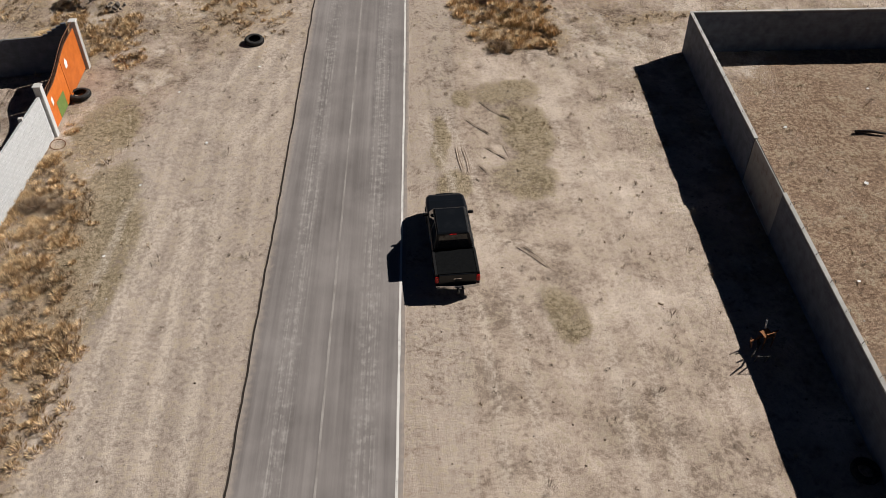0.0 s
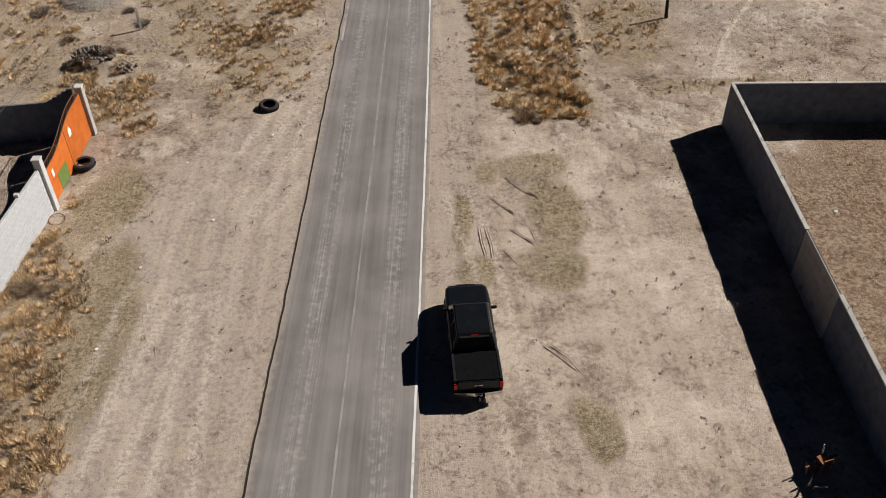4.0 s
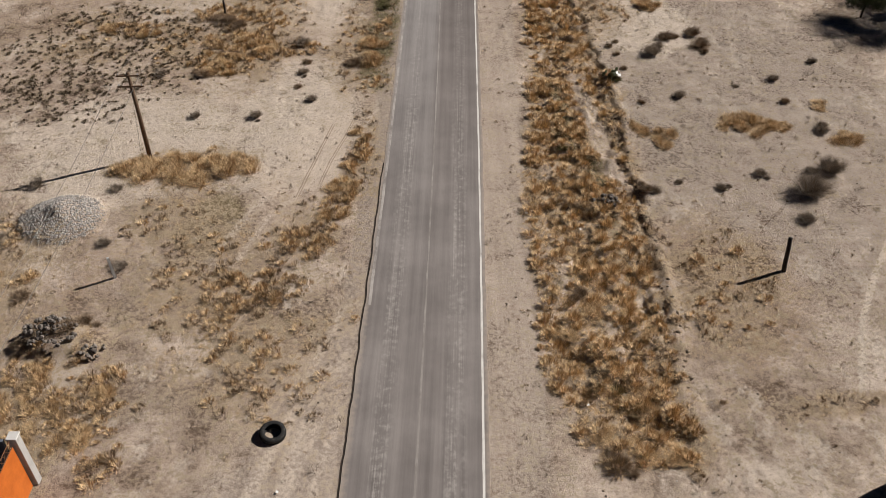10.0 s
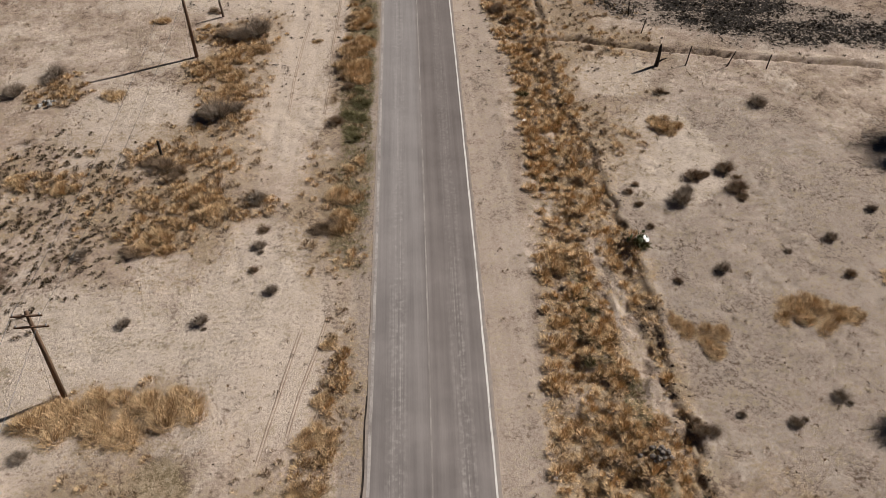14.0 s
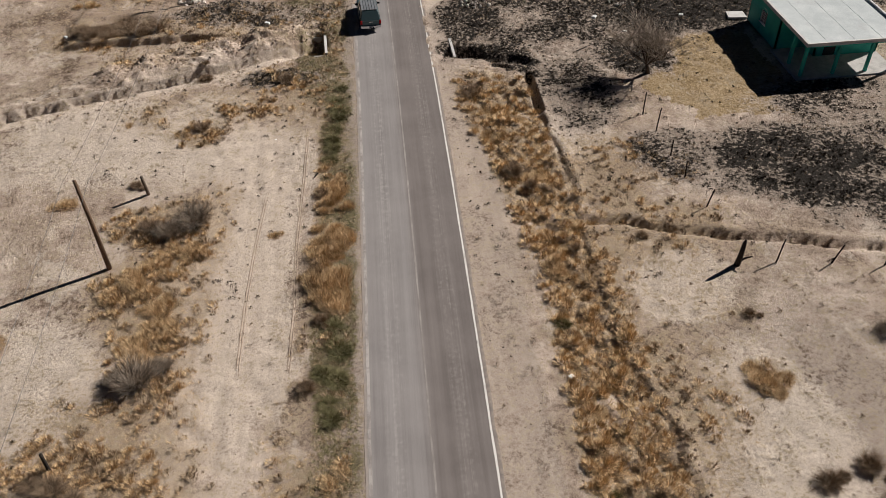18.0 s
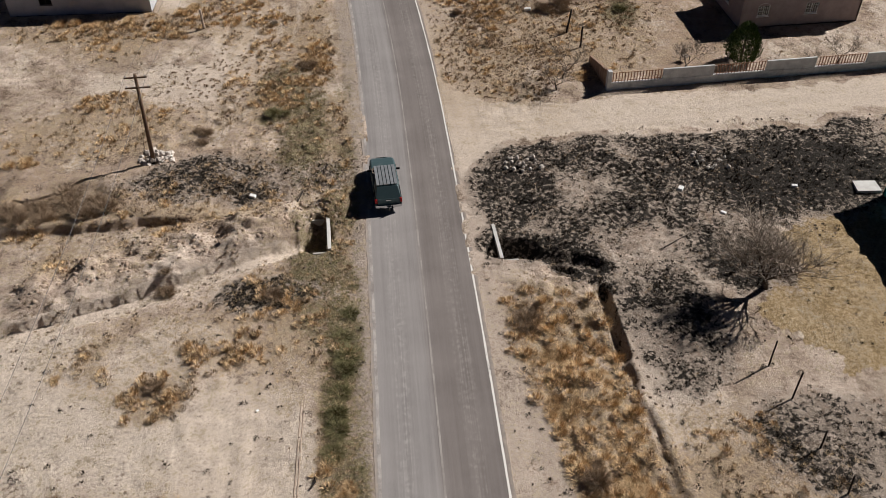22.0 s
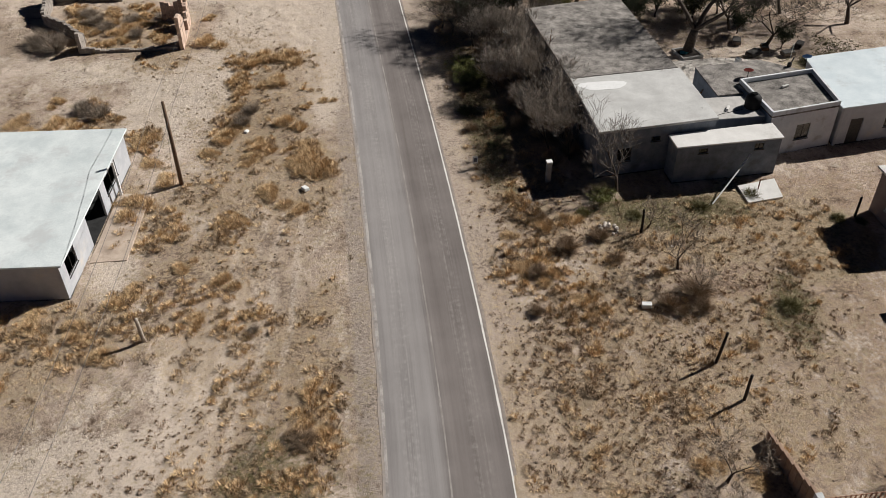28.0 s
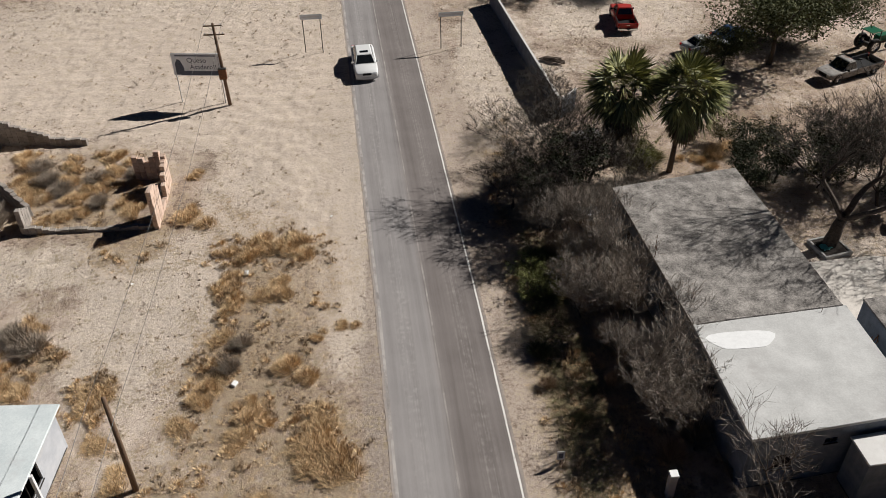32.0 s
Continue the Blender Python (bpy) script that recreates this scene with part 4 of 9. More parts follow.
for w, n, gap in ((wall_1, 8, 1.72), (wall_2, 13, 1.72), (wall_3, 14, 2.6)):
    for i in range(n):
        part("steel_loop", loop, None, w, m=pose(0.9 + i * gap, -0.05, YARD_H + 0.06, 0, 0, 90 + random.uniform(-12, 12)))
sheet = surface("grey_sheet_steel", (0.27, 0.27, 0.265), (0.37, 0.365, 0.355), 2, 0.55, 0.5, bump=0.15, stain=(0.2, 0.17, 0.14))
gd = Vector((gate_b[0] - gate_a[0], gate_b[1] - gate_a[1], 0))
yard_gate = thing("yard_gate", "closed grey sheet steel yard gate with two leaves", "gate", Matrix.Translation((*gate_a, 0)) @ Matrix.Rotation(math.atan2(gd.y, gd.x), 4, "Z"))
for i in range(2):
    x0 = 0.03 + i * gd.length / 2
    leaf = part("leaf", Shape().box((x0, -0.05, -0.05), (x0 + gd.length / 2 - 0.005, 0.0, YARD_H + 0.02)), sheet, yard_gate)
    frame_shape = Shape()
    for lo, hi in (((x0, 0.0, 0.1), (x0 + 0.05, 0.04, YARD_H + 0.03)), ((x0 + gd.length / 2 - 0.1, 0.0, 0.1), (x0 + gd.length / 2 - 0.05, 0.04, YARD_H + 0.03)), ((x0, 0.0, YARD_H - 0.02), (x0 + gd.length / 2 - 0.05, 0.04, YARD_H + 0.03)), ((x0, 0.0, 1.3), (x0 + gd.length / 2 - 0.05, 0.04, 1.35))):
        frame_shape.box(lo, hi)
    part("gate_frame", frame_shape, steel, leaf)
part("rail", Shape().tube([(0.1, -0.12, 0.06), (gd.length - 0.1, -0.12, 0.06)], [0.025, 0.025], 6), pale_concrete, yard_gate, "pale sill rail on the ground")

# whitewashed wall, pillars and orange gate across the road
block_wall("white_wall", (-18.38, 39.45), (-19.9, 26.0), 2.7, "whitewashed concrete block wall with rough top", white_block, surface("white_mortar", (0.44, 0.45, 0.45), (0.60, 0.60, 0.60), 3, 0.9), None, single=23, side=1)
for y, x in ((37.2, -18.72), (34.2, -19.06), (31.2, -19.4)):
    solid("pilaster", Shape().box((-0.11, -0.11, -0.2), (0.11, 0.11, 2.86)), concrete, "grey concrete pilaster set in the white wall", "pilaster", pose(x, y, 0, 0, 0, 6), group="pilasters", bevel=0.01)
for x, y in ((-18.33, 39.72), (-18.06, 47.1)):
    p = thing("gate_pillar", "pale concrete gate pillar with square section", "pillar", pose(x, y, 0, 0, 0, -2), group="gate pillars")
    part("shaft", Shape().box((-0.2, -0.2, -0.2), (0.2, 0.2, 3.2)), white_block if y < 45 else concrete, p, bevel=0.015)
    part("cap", Shape().box((-0.23, -0.23, 3.2), (0.23, 0.23, 3.28)), pale_concrete, p, bevel=0.01)
block_wall("side_wall", (-18.3, 46.95), (-45, 44.2), 2.45, "dark grey block wall running back from the gate", grey_block, mortar, None)
steps_shape = Shape()
for i in range(5):
    steps_shape.box((0.2 + i * 0.3, -0.075, 2.455), (0.5 + i * 0.3, 0.075, 3.2 - i * 0.16))
solid("stepped_wall_end", steps_shape, grey_block, "stepped grey block courses rising to the gate pillar", "wall", Matrix.Translation((-18.25, 46.95, 0)) @ Matrix.Rotation(math.atan2(-2.75, -26.7), 4, "Z"))

orange = surface("orange_paint", (0.50, 0.115, 0.014), (0.68, 0.18, 0.028), 1.4, 0.5, 0.0, bump=0.1, stain=(0.50, 0.12, 0.02))
green_paint = surface("green_paint", (0.12, 0.20, 0.05), (0.20, 0.26, 0.07), 3, 0.6, bump=0.1)
white_paint = surface("white_paint", (0.75, 0.75, 0.74), (0.85, 0.85, 0.84), 4, 0.6, bump=0.1)
gate_m = Matrix.Translation((-18.31, 39.95, 0)) @ Matrix.Rotation(math.atan2(6.95, 0.25), 4, "Z")
orange_gate = thing("orange_gate", "orange sheet steel gate with curved lattice top, closed", "gate", gate_m)


def gate_top(u):
    """Height of the sheet along the gate: low at the white wall, sweeping up to the far pillar."""
    return 2.15 + 0.75 * float(step(u, 1.2, 5.2))


for leaf_i in range(2):
    u0, u1 = 0.05 + leaf_i * 3.42, 3.42 + leaf_i * 3.40
    us = np.linspace(u0, u1, 13)
    s = Shape().loft([[(u, -0.02, 0.08), (u, 0.02, 0.08), (u, 0.02, gate_top(u)), (u, -0.02, gate_top(u))] for u in us])
    leaf = part("leaf", s, orange, orange_gate)
    bars = Shape()
    bars.tube([(u, 0, gate_top(u) + 0.42) for u in us], [0.022] * len(us), 5)
    bars.tube([(u, 0, gate_top(u) + 0.03) for u in us], [0.022] * len(us), 5)
    for k in range(12):
        a, b_ = us[k], us[k + 1]
        bars.tube([(a, 0, gate_top(a)), (b_, 0, gate_top(b_) + 0.42)], [0.012, 0.012], 4)
        bars.tube([(a, 0, gate_top(a) + 0.42), (b_, 0, gate_top(b_))], [0.012, 0.012], 4)
    part("lattice", bars, rust, leaf, "rust-brown steel lattice")
    for u in (u0 + 0.05, u1 - 0.05):
        part("stile", Shape().box((u - 0.03, 0.021, 0.08), (u + 0.03, 0.05, gate_top(u))), orange, leaf)
part("green_panel", Shape().box((1.25, -0.032, 0.1), (2.6, -0.024, 1.15)), green_paint, orange_gate, "faded green painted patch")
part("white_mark", Shape().prism([(4.0, 0), (4.35, 0), (4.42, 0.3), (4.2, 0.62), (3.98, 0.4)], 0, 0.006), white_paint, orange_gate, "small white painted mark", m=pose(0, -0.023, 1.75, 90, 0, 0))
part("white_mark", Shape().prism([(0.75, 0), (0.98, 0.05), (0.95, 0.5), (0.7, 0.45)], 0, 0.006), white_paint, orange_gate, "small white painted mark", m=pose(0, -0.023, 1.3, 90, 0, 0))


# ---- houses ----
dark_glass = glass("dark_window_glass", (0.012, 0.014, 0.016))
# near-black colour stands in for missing light inside rooms and culverts
black_void = surface("dark_interior", (0.012, 0.012, 0.012), (0.03, 0.03, 0.03), 2, 0.9, bump=0)
white_wall = surface("white_plaster", (0.40, 0.415, 0.445), (0.54, 0.55, 0.57), 0.9, 0.85, bump=0.2, stain=(0.56, 0.53, 0.49))
pink_wall = surface("dusty_pink_plaster", (0.25, 0.205, 0.20), (0.35, 0.29, 0.275), 1.0, 0.9, bump=0.25, stain=(0.36, 0.28, 0.25))
green_wall = surface("turquoise_green_paint", (0.02, 0.36, 0.275), (0.035, 0.46, 0.36), 1.2, 0.6, bump=0.12, stain=(0.02, 0.32, 0.25))
old_wall = surface("old_grey_plaster", (0.12, 0.14, 0.172), (0.26, 0.28, 0.318), 0.9, 0.92, bump=0.4, stain=(0.12, 0.125, 0.13))
bright_plaster = surface("bright_white_plaster", (0.66, 0.68, 0.71), (0.82, 0.835, 0.85), 1.2, 0.85, bump=0.2, stain=(0.50, 0.48, 0.46))
roof_white = surface("whitewashed_roof", (0.50, 0.545, 0.55), (0.68, 0.72, 0.715), 0.5, 0.85, bump=0.2, stain=(0.49, 0.505, 0.505), grain=12)
roof_grey = surface("weathered_gravel_roof", (0.085, 0.077, 0.07), (0.38, 0.35, 0.32), 1.1, 0.95, bump=1.0, stain=(0.14, 0.126, 0.115), grain=9, depth=0.06)
roof_cream = surface("cream_roof", (0.47, 0.465, 0.45), (0.66, 0.655, 0.635), 0.5, 0.9, bump=0.25, stain=(0.46, 0.445, 0.43), grain=10)
roof_blue = surface("pale_blue_sheet_roof", (0.46, 0.52, 0.55), (0.58, 0.63, 0.65), 0.6, 0.6, 0.2, bump=0.1, stain=(0.42, 0.45, 0.46))


def wall_with_holes(length, h, thick, holes):
    """One connected wall along x from 0, outside at y = 0 and thickness towards +y, with rectangular holes (x0, x1, z0, z1)."""
    xs = sorted({0.0, length, *(v for q in holes for v in q[:2])})
    zs = sorted({-0.3, h, *(v if v > 0 else -0.3 for q in holes for v in q[2:])})
    nx_, nz_ = len(xs) - 1, len(zs) - 1

    def full(i, k):
        if not (0 <= i < nx_ and 0 <= k < nz_):
            return False
        cx, cz = (xs[i] + xs[i + 1]) / 2, (zs[k] + zs[k + 1]) / 2
        return not any(q[0] < cx < q[1] and (q[2] if q[2] > 0 else -1) < cz < q[3] for q in holes)

    at = lambda i, k, back: (i * (nz_ + 1) + k) * 2 + back
    verts = [(x, thick * back, z) for x in xs for z in zs for back in (0, 1)]
    faces = []
    for i in range(nx_):
        for k in range(nz_):
            if full(i, k):
                faces.append((at(i, k, 0), at(i + 1, k, 0), at(i + 1, k + 1, 0), at(i, k + 1, 0)))
                faces.append((at(i, k, 1), at(i, k + 1, 1), at(i + 1, k + 1, 1), at(i + 1, k, 1)))
                if not full(i - 1, k):
                    faces.append((at(i, k, 0), at(i, k + 1, 0), at(i, k + 1, 1), at(i, k, 1)))
                if not full(i + 1, k):
                    faces.append((at(i + 1, k, 0), at(i + 1, k, 1), at(i + 1, k + 1, 1), at(i + 1, k + 1, 0)))
                if not full(i, k - 1):
                    faces.append((at(i, k, 0), at(i, k, 1), at(i + 1, k, 1), at(i + 1, k, 0)))
                if not full(i, k + 1):
                    faces.append((at(i, k + 1, 0), at(i + 1, k + 1, 0), at(i + 1, k + 1, 1), at(i, k + 1, 1)))
    used = sorted({v for f in faces for v in f})
    remap = {v: n for n, v in enumerate(used)}
    return Shape().add([verts[v] for v in used], [tuple(remap[v] for v in f) for f in faces])


def window_in(parent, x0, x1, z0, z1, trim, depth=0.10, panes=2, glazed=True, bars=False, sill=True):
    """A window part with frame, panes and sill, in the wall's own axes."""
    f = Shape()
    for lo, hi in (((x0, depth - 0.04, z0), (x0 + 0.05, depth, z1)), ((x1 - 0.05, depth - 0.04, z0), (x1, depth, z1)), ((x0, depth - 0.04, z0), (x1, depth, z0 + 0.05)), ((x0, depth - 0.04, z1 - 0.05), (x1, depth, z1))):
        f.box(lo, hi)
    w = part("window", f, trim, parent)
    for k in range(panes):
        a = x0 + 0.05 + (x1 - x0 - 0.1) * k / panes
        b = x0 + 0.05 + (x1 - x0 - 0.1) * (k + 1) / panes
        if glazed:
            part("pane", Shape().box((a + 0.01, depth - 0.03, z0 + 0.05), (b - 0.01, depth - 0.02, z1 - 0.05)), dark_glass, w)
        if k:
            part("mullion", Shape().box((a - 0.02, depth - 0.045, z0 + 0.05), (a + 0.02, depth - 0.005, z1 - 0.05)), trim, w)
    if sill:
        part("sill", Shape().box((x0 - 0.05, -0.05, z0 - 0.05), (x1 + 0.05, depth - 0.05, z0 - 0.002)), trim, w)
    if bars:
        g = Shape()
        for k in range(6):
            x = x0 + 0.06 + (x1 - x0 - 0.12) * k / 5
            g.box((x - 0.012, -0.03, z0), (x + 0.012, -0.006, z1 - 0.12 * abs(k - 2.5) / 2.5))
        for z in (z0 + 0.12, (z0 + z1) / 2, z1 - 0.18):
            g.box((x0, -0.03, z - 0.012), (x1, -0.008, z + 0.012))
        for k in range(9):
            a0, a1 = math.pi * k / 9, math.pi * (k + 1) / 9
            cx, r = (x0 + x1) / 2, (x1 - x0) / 2
            g.tube([(cx + r * math.cos(a0), -0.02, z1 - 0.1 + 0.35 * math.sin(a0)), (cx + r * math.cos(a1), -0.02, z1 - 0.1 + 0.35 * math.sin(a1))], [0.012, 0.012], 4)
        part("window_grille", g, white_paint, w, "white painted steel grille")
    return w


def house(name, label, outline, h, wall, roof, walls=(), over=0.12, slab=0.14, category="house", roof_label="", parapet=0.0):
    """A flat-roofed house: outline in plan (anticlockwise), one wall part a side with its openings, and a roof slab."""
    o = outline[0]
    top = thing(name, label, category, pose(o[0], o[1], 0))
    n = len(outline)
    sides = []
    for i in range(n):
        a, b = outline[i], outline[(i + 1) % n]
        d = Vector((b[0] - a[0], b[1] - a[1], 0))
        holes = walls[i] if i < len(walls) else ()
        s = wall_with_holes(d.length, h, 0.16, [q[:4] for q in holes])
        w = part("wall", s, wall, top, m=Matrix.Translation((a[0] - o[0], a[1] - o[1], 0)) @ Matrix.Rotation(math.atan2(d.y, d.x), 4, "Z"))
        for q in holes:
            if len(q) > 4 and q[4] == "door":
                part("door", Shape().box((q[0] + 0.02, 0.06, 0.02), (q[1] - 0.02, 0.10, q[3] - 0.02)), steel, w)
            elif not (len(q) > 4 and q[4] == "open"):
                window_in(w, *q[:4], white_paint if "grille" in q else steel, bars="grille" in q, glazed="empty" not in q, panes=2 if q[1] - q[0] > 0.7 else 1)
        sides.append(w)
    cx, cy = sum(p[0] for p in outline) / n - o[0], sum(p[1] for p in outline) / n - o[1]
    grown = [(x - o[0] + math.copysign(over, x - o[0] - cx), y - o[1] + math.copysign(over, y - o[1] - cy)) for x, y in outline]
    part("roof", Shape().prism(grown, h, h + slab), roof, top, roof_label, bevel=0.02)
    part("floor", Shape().prism([(x - o[0], y - o[1]) for x, y in outline], -0.2, 0.03), black_void if wall is not green_wall else concrete, top)
    if parapet:
        for i in range(n):
            a, b = outline[i], outline[(i + 1) % n]
            d = Vector((b[0] - a[0], b[1] - a[1], 0))
            part("parapet", Shape().box((0.0, -0.02, 0), (d.length - 0.15, 0.13, parapet)), wall, top, m=Matrix.Translation((a[0] - o[0], a[1] - o[1], h + slab + 0.002)) @ Matrix.Rotation(math.atan2(d.y, d.x), 4, "Z"))
    return top


# unfinished white house on the open side of the road
house("white_house", "unfinished white concrete house with flat pale roof and empty windows",
      [(-30.5, 172.9), (-17.45, 172.1), (-16.35, 187.2), (-29.6, 188.0)], 2.75, white_wall, roof_white,
      [[(3.0, 4.15, 1.0, 2.1, "empty"), (5.5, 6.65, 1.55, 2.05, "empty")],
       [(0.9, 2.6, 0.95, 2.25, "empty"), (5.3, 8.6, 0.0, 2.5, "open"), (9.6, 12.3, 0.95, 2.25, "empty")]], over=0.3, slab=0.13)
solid("porch_slab", Shape().prism([(-17.0, 175.5), (-14.6, 175.5), (-14.2, 183.0), (-16.5, 183.2)], -0.15, 0.04), surface("dusty_slab", (0.36, 0.285, 0.225), (0.56, 0.46, 0.375), 0.9, 0.95, bump=0.2, stain=(0.30, 0.235, 0.185)), "dusty beige porch slab beside the white house", "slab", bevel=0.02)
solid("porch_post", Shape().box((-0.08, -0.08, 0), (0.08, 0.08, 2.75)), white_paint, "slim white post at the porch of the house", "post", pose(-16.3, 183.1, 0.04))

# turquoise house with a porch
green = house("turquoise_house", "turquoise green house with flat pale concrete roof and porch",
              [(38.6, 128.6), (44.2, 128.6), (44.2, 136.0), (35.95, 136.0), (35.95, 130.3), (38.6, 130.3)], 2.85, green_wall, concrete,
              [[(0.8, 1.9, 0, 2.1, "door"), (3.0, 4.3, 1.0, 2.1, "grille")], [], [], [(2.2, 3.3, 1.0, 2.1, "grille")], [], [(0.3, 1.2, 1.0, 2.0)]], over=0.0, slab=0.05)
gm = green.matrix_basis.translation
part("roof_slab", Shape().prism([(35.7 - gm.x, 125.2 - gm.y), (44.5 - gm.x, 125.2 - gm.y), (44.5 - gm.x, 136.3 - gm.y), (35.7 - gm.x, 136.3 - gm.y)], 2.91, 3.05), roof_white, green, "pale weathered concrete roof slab", bevel=0.02)
for lo, hi in (((35.7, 125.2), (35.88, 136.3)), ((35.88, 136.12), (44.5, 136.3)), ((35.88, 125.2), (44.5, 125.34)), ((44.34, 125.34), (44.5, 136.12))):
    part("parapet", Shape().box((lo[0] - gm.x, lo[1] - gm.y, 3.052), (hi[0] - gm.x, hi[1] - gm.y, 3.22)), pale_concrete, green)
for k in range(3):
    part("roof_joint", Shape().box((37.6 + k * 2.3 - gm.x, 125.5 - gm.y, 3.052), (37.64 + k * 2.3 - gm.x, 136.0 - gm.y, 3.065)), roof_white, green)
for x in (36.1, 38.9, 41.7, 44.2):
    part("porch_column", Shape().box((x - 0.12 - gm.x, 125.6 - gm.y, 0), (x + 0.12 - gm.x, 125.84 - gm.y, 2.9)), green_wall, green, bevel=0.02)
part("porch_column", Shape().box((36.0 - gm.x, 127.7 - gm.y, 0), (36.24 - gm.x, 127.94 - gm.y, 2.9)), green_wall, green, bevel=0.02)
part("porch_beam", Shape().box((35.98 - gm.x, 125.62 - gm.y, 2.6), (44.3 - gm.x, 125.82 - gm.y, 2.905)), green_wall, green)
part("porch_floor", Shape().box((35.6 - gm.x, 125.2 - gm.y, -0.15), (44.3 - gm.x, 130.3 - gm.y, 0.08)), concrete, green)
solid("concrete_step", Shape().prism([(34.3, 136.4), (36.0, 136.2), (36.1, 137.4), (34.5, 137.6)], -0.1, 0.14), pale_concrete, "pale concrete slab beside the turquoise house", "slab", bevel=0.02)

# dusty pink house in the fenced lot
house("pink_house", "dusty pink plastered house with flat pale roof and arched white grilles",
      [(35.7, 161.1), (47.0, 161.1), (47.0, 166.8), (35.8, 166.8)], 3.25, pink_wall, roof_cream,
      [[(1.5, 2.6, 1.0, 2.0, "grille"), (6.0, 7.2, 1.0, 2.0, "grille")], [], [], [(1.6, 2.8, 1.0, 2.1, "grille")]], over=0.3, slab=0.14)
house("pink_house", "rear wing of the pink house with pale flat roof",
      [(38.5, 166.9), (47.0, 166.9), (47.0, 171.0), (38.5, 171.0)], 3.1, pink_wall, roof_cream, [[], [], [], [(1.2, 2.3, 1.0, 2.0, "grille")]], over=0.1, slab=0.12)
house("pink_house", "back wing of the pink house with overhanging pale roof",
      [(35.7, 171.1), (47.0, 171.1), (47.0, 175.2), (35.6, 175.2)], 3.3, pink_wall, roof_cream, [[(1.1, 1.9, 1.0, 2.0)], [], [], [(1.5, 2.6, 1.0, 2.1, "grille")]], over=0.3, slab=0.14)

# old row of flat-roofed buildings
house("old_building", "tall old grey plastered building with weathered gravel roof",
      [(17.55, 189.22), (26.16, 189.94), (25.13, 204.18), (16.36, 202.64)], 3.55, old_wall, roof_grey,
      [[], [], [], [(3.0, 4.0, 1.0, 2.6), (9.0, 10.0, 1.0, 2.6)]], over=0.1, slab=0.2, category="building")
house("old_building", "old grey plastered building with cream flat roof beside the hedge",
      [(17.78, 181.23), (26.57, 182.16), (26.2, 189.75), (17.47, 189.0)], 3.7, old_wall, roof_cream,
      [[(1.5, 2.6, 1.1, 2.2), (4.0, 4.7, 2.5, 2.9)], [], [], [(2.5, 3.4, 1.1, 2.6)]], over=0.1, slab=0.2, category="building")
house("lean_to", "low grey annex with pale concrete roof against the old building",
      [(23.1, 179.9), (30.85, 180.3), (30.8, 182.2), (23.0, 181.45)], 2.95, old_wall, pale_concrete, [[(1.6, 2.3, 2.3, 2.7), (5.8, 6.5, 2.2, 2.7)]], over=0.1, slab=0.12, category="building")
house("old_building", "low white-walled building with grey gravel roof and parapet",
      [(30.9, 182.5), (36.5, 183.5), (36.7, 188.7), (30.4, 187.7)], 3.3, bright_plaster, roof_grey, [[(2.4, 3.6, 1.0, 2.3)]], over=0.05, slab=0.12, category="building", parapet=0.35)
house("old_building", "long pale building with light blue sheet roof",
      [(36.8, 183.4), (50.0, 185.0), (50.0, 193.0), (37.5, 191.2)], 3.25, white_wall, roof_blue, [[(1.0, 2.1, 0, 2.1, "door"), (4.0, 5.2, 1.0, 2.1), (8.5, 9.7, 1.0, 2.1)]], over=0.2, slab=0.08, category="building")
house("old_building", "low old building with cracked grey roof in the courtyard",
      [(28.2, 186.2), (30.3, 186.4), (30.2, 187.8), (36.6, 188.9), (33.5, 191.4), (28.0, 190.8)], 3.2, old_wall, roof_grey, [], over=0.05, slab=0.12, category="building")
house("passage_roof", "low grey concrete roof between the old buildings",
      [(26.8, 182.9), (30.6, 183.0), (30.2, 186.0), (26.55, 186.0)], 3.15, old_wall, concrete, [], over=0.02, slab=0.1, category="roof")
solid("roof_patch", Shape().prism([(19.6 + 1.8 * math.cos(a) * (1 + 0.15 * math.sin(3 * a)), 187.7 + 0.8 * math.sin(a) * (1 + 0.2 * math.cos(2 * a))) for a in (2 * math.pi * k / 20 for k in range(20))], 3.902, 3.915), white_paint, "irregular white repair patch on the cream roof", "patch")


# ---- low plants and stones: too many to count ----
straw = leafy("straw_grass", (0.34, 0.22, 0.11), (0.90, 0.675, 0.405))
brown_grass = leafy("brown_grass", (0.17, 0.118, 0.072), (0.56, 0.42, 0.275))
green_weed = leafy("green_weeds", (0.07, 0.066, 0.028), (0.31, 0.275, 0.135))
char = leafy("charred_stubble", (0.010, 0.008, 0.006), (0.105, 0.084, 0.066))
twig_grey = leafy("grey_twigs", (0.17, 0.14, 0.112), (0.48, 0.40, 0.32))
twig_brown = leafy("brown_twigs", (0.15, 0.108, 0.074), (0.48, 0.355, 0.24))
dark_twig = leafy("dark_twigs", (0.028, 0.023, 0.019), (0.12, 0.10, 0.082))
stone_mix = leafy("mixed_stones", (0.16, 0.13, 0.11), (0.56, 0.50, 0.44), 0.95)
clod = leafy("dark_clods", (0.06, 0.045, 0.033), (0.22, 0.165, 0.125), 0.95)
rng = np.random.default_rng(7)


def stuff_object(name, verts, faces, material, label, category):
    me = bpy.data.meshes.new(name)
    me.vertices.add(len(verts))
    me.vertices.foreach_set("co", np.asarray(verts, np.float32).ravel())
    k = faces.shape[1]
    me.loops.add(faces.size)
    me.loops.foreach_set("vertex_index", faces.ravel().astype(np.int32))
    me.polygons.add(len(faces))
    me.polygons.foreach_set("loop_start", np.arange(0, faces.size, k, dtype=np.int32))
    me.materials.append(material)
    me.update(calc_edges=True)
    return tagged(new(name, me), label, category, kind="stuff")


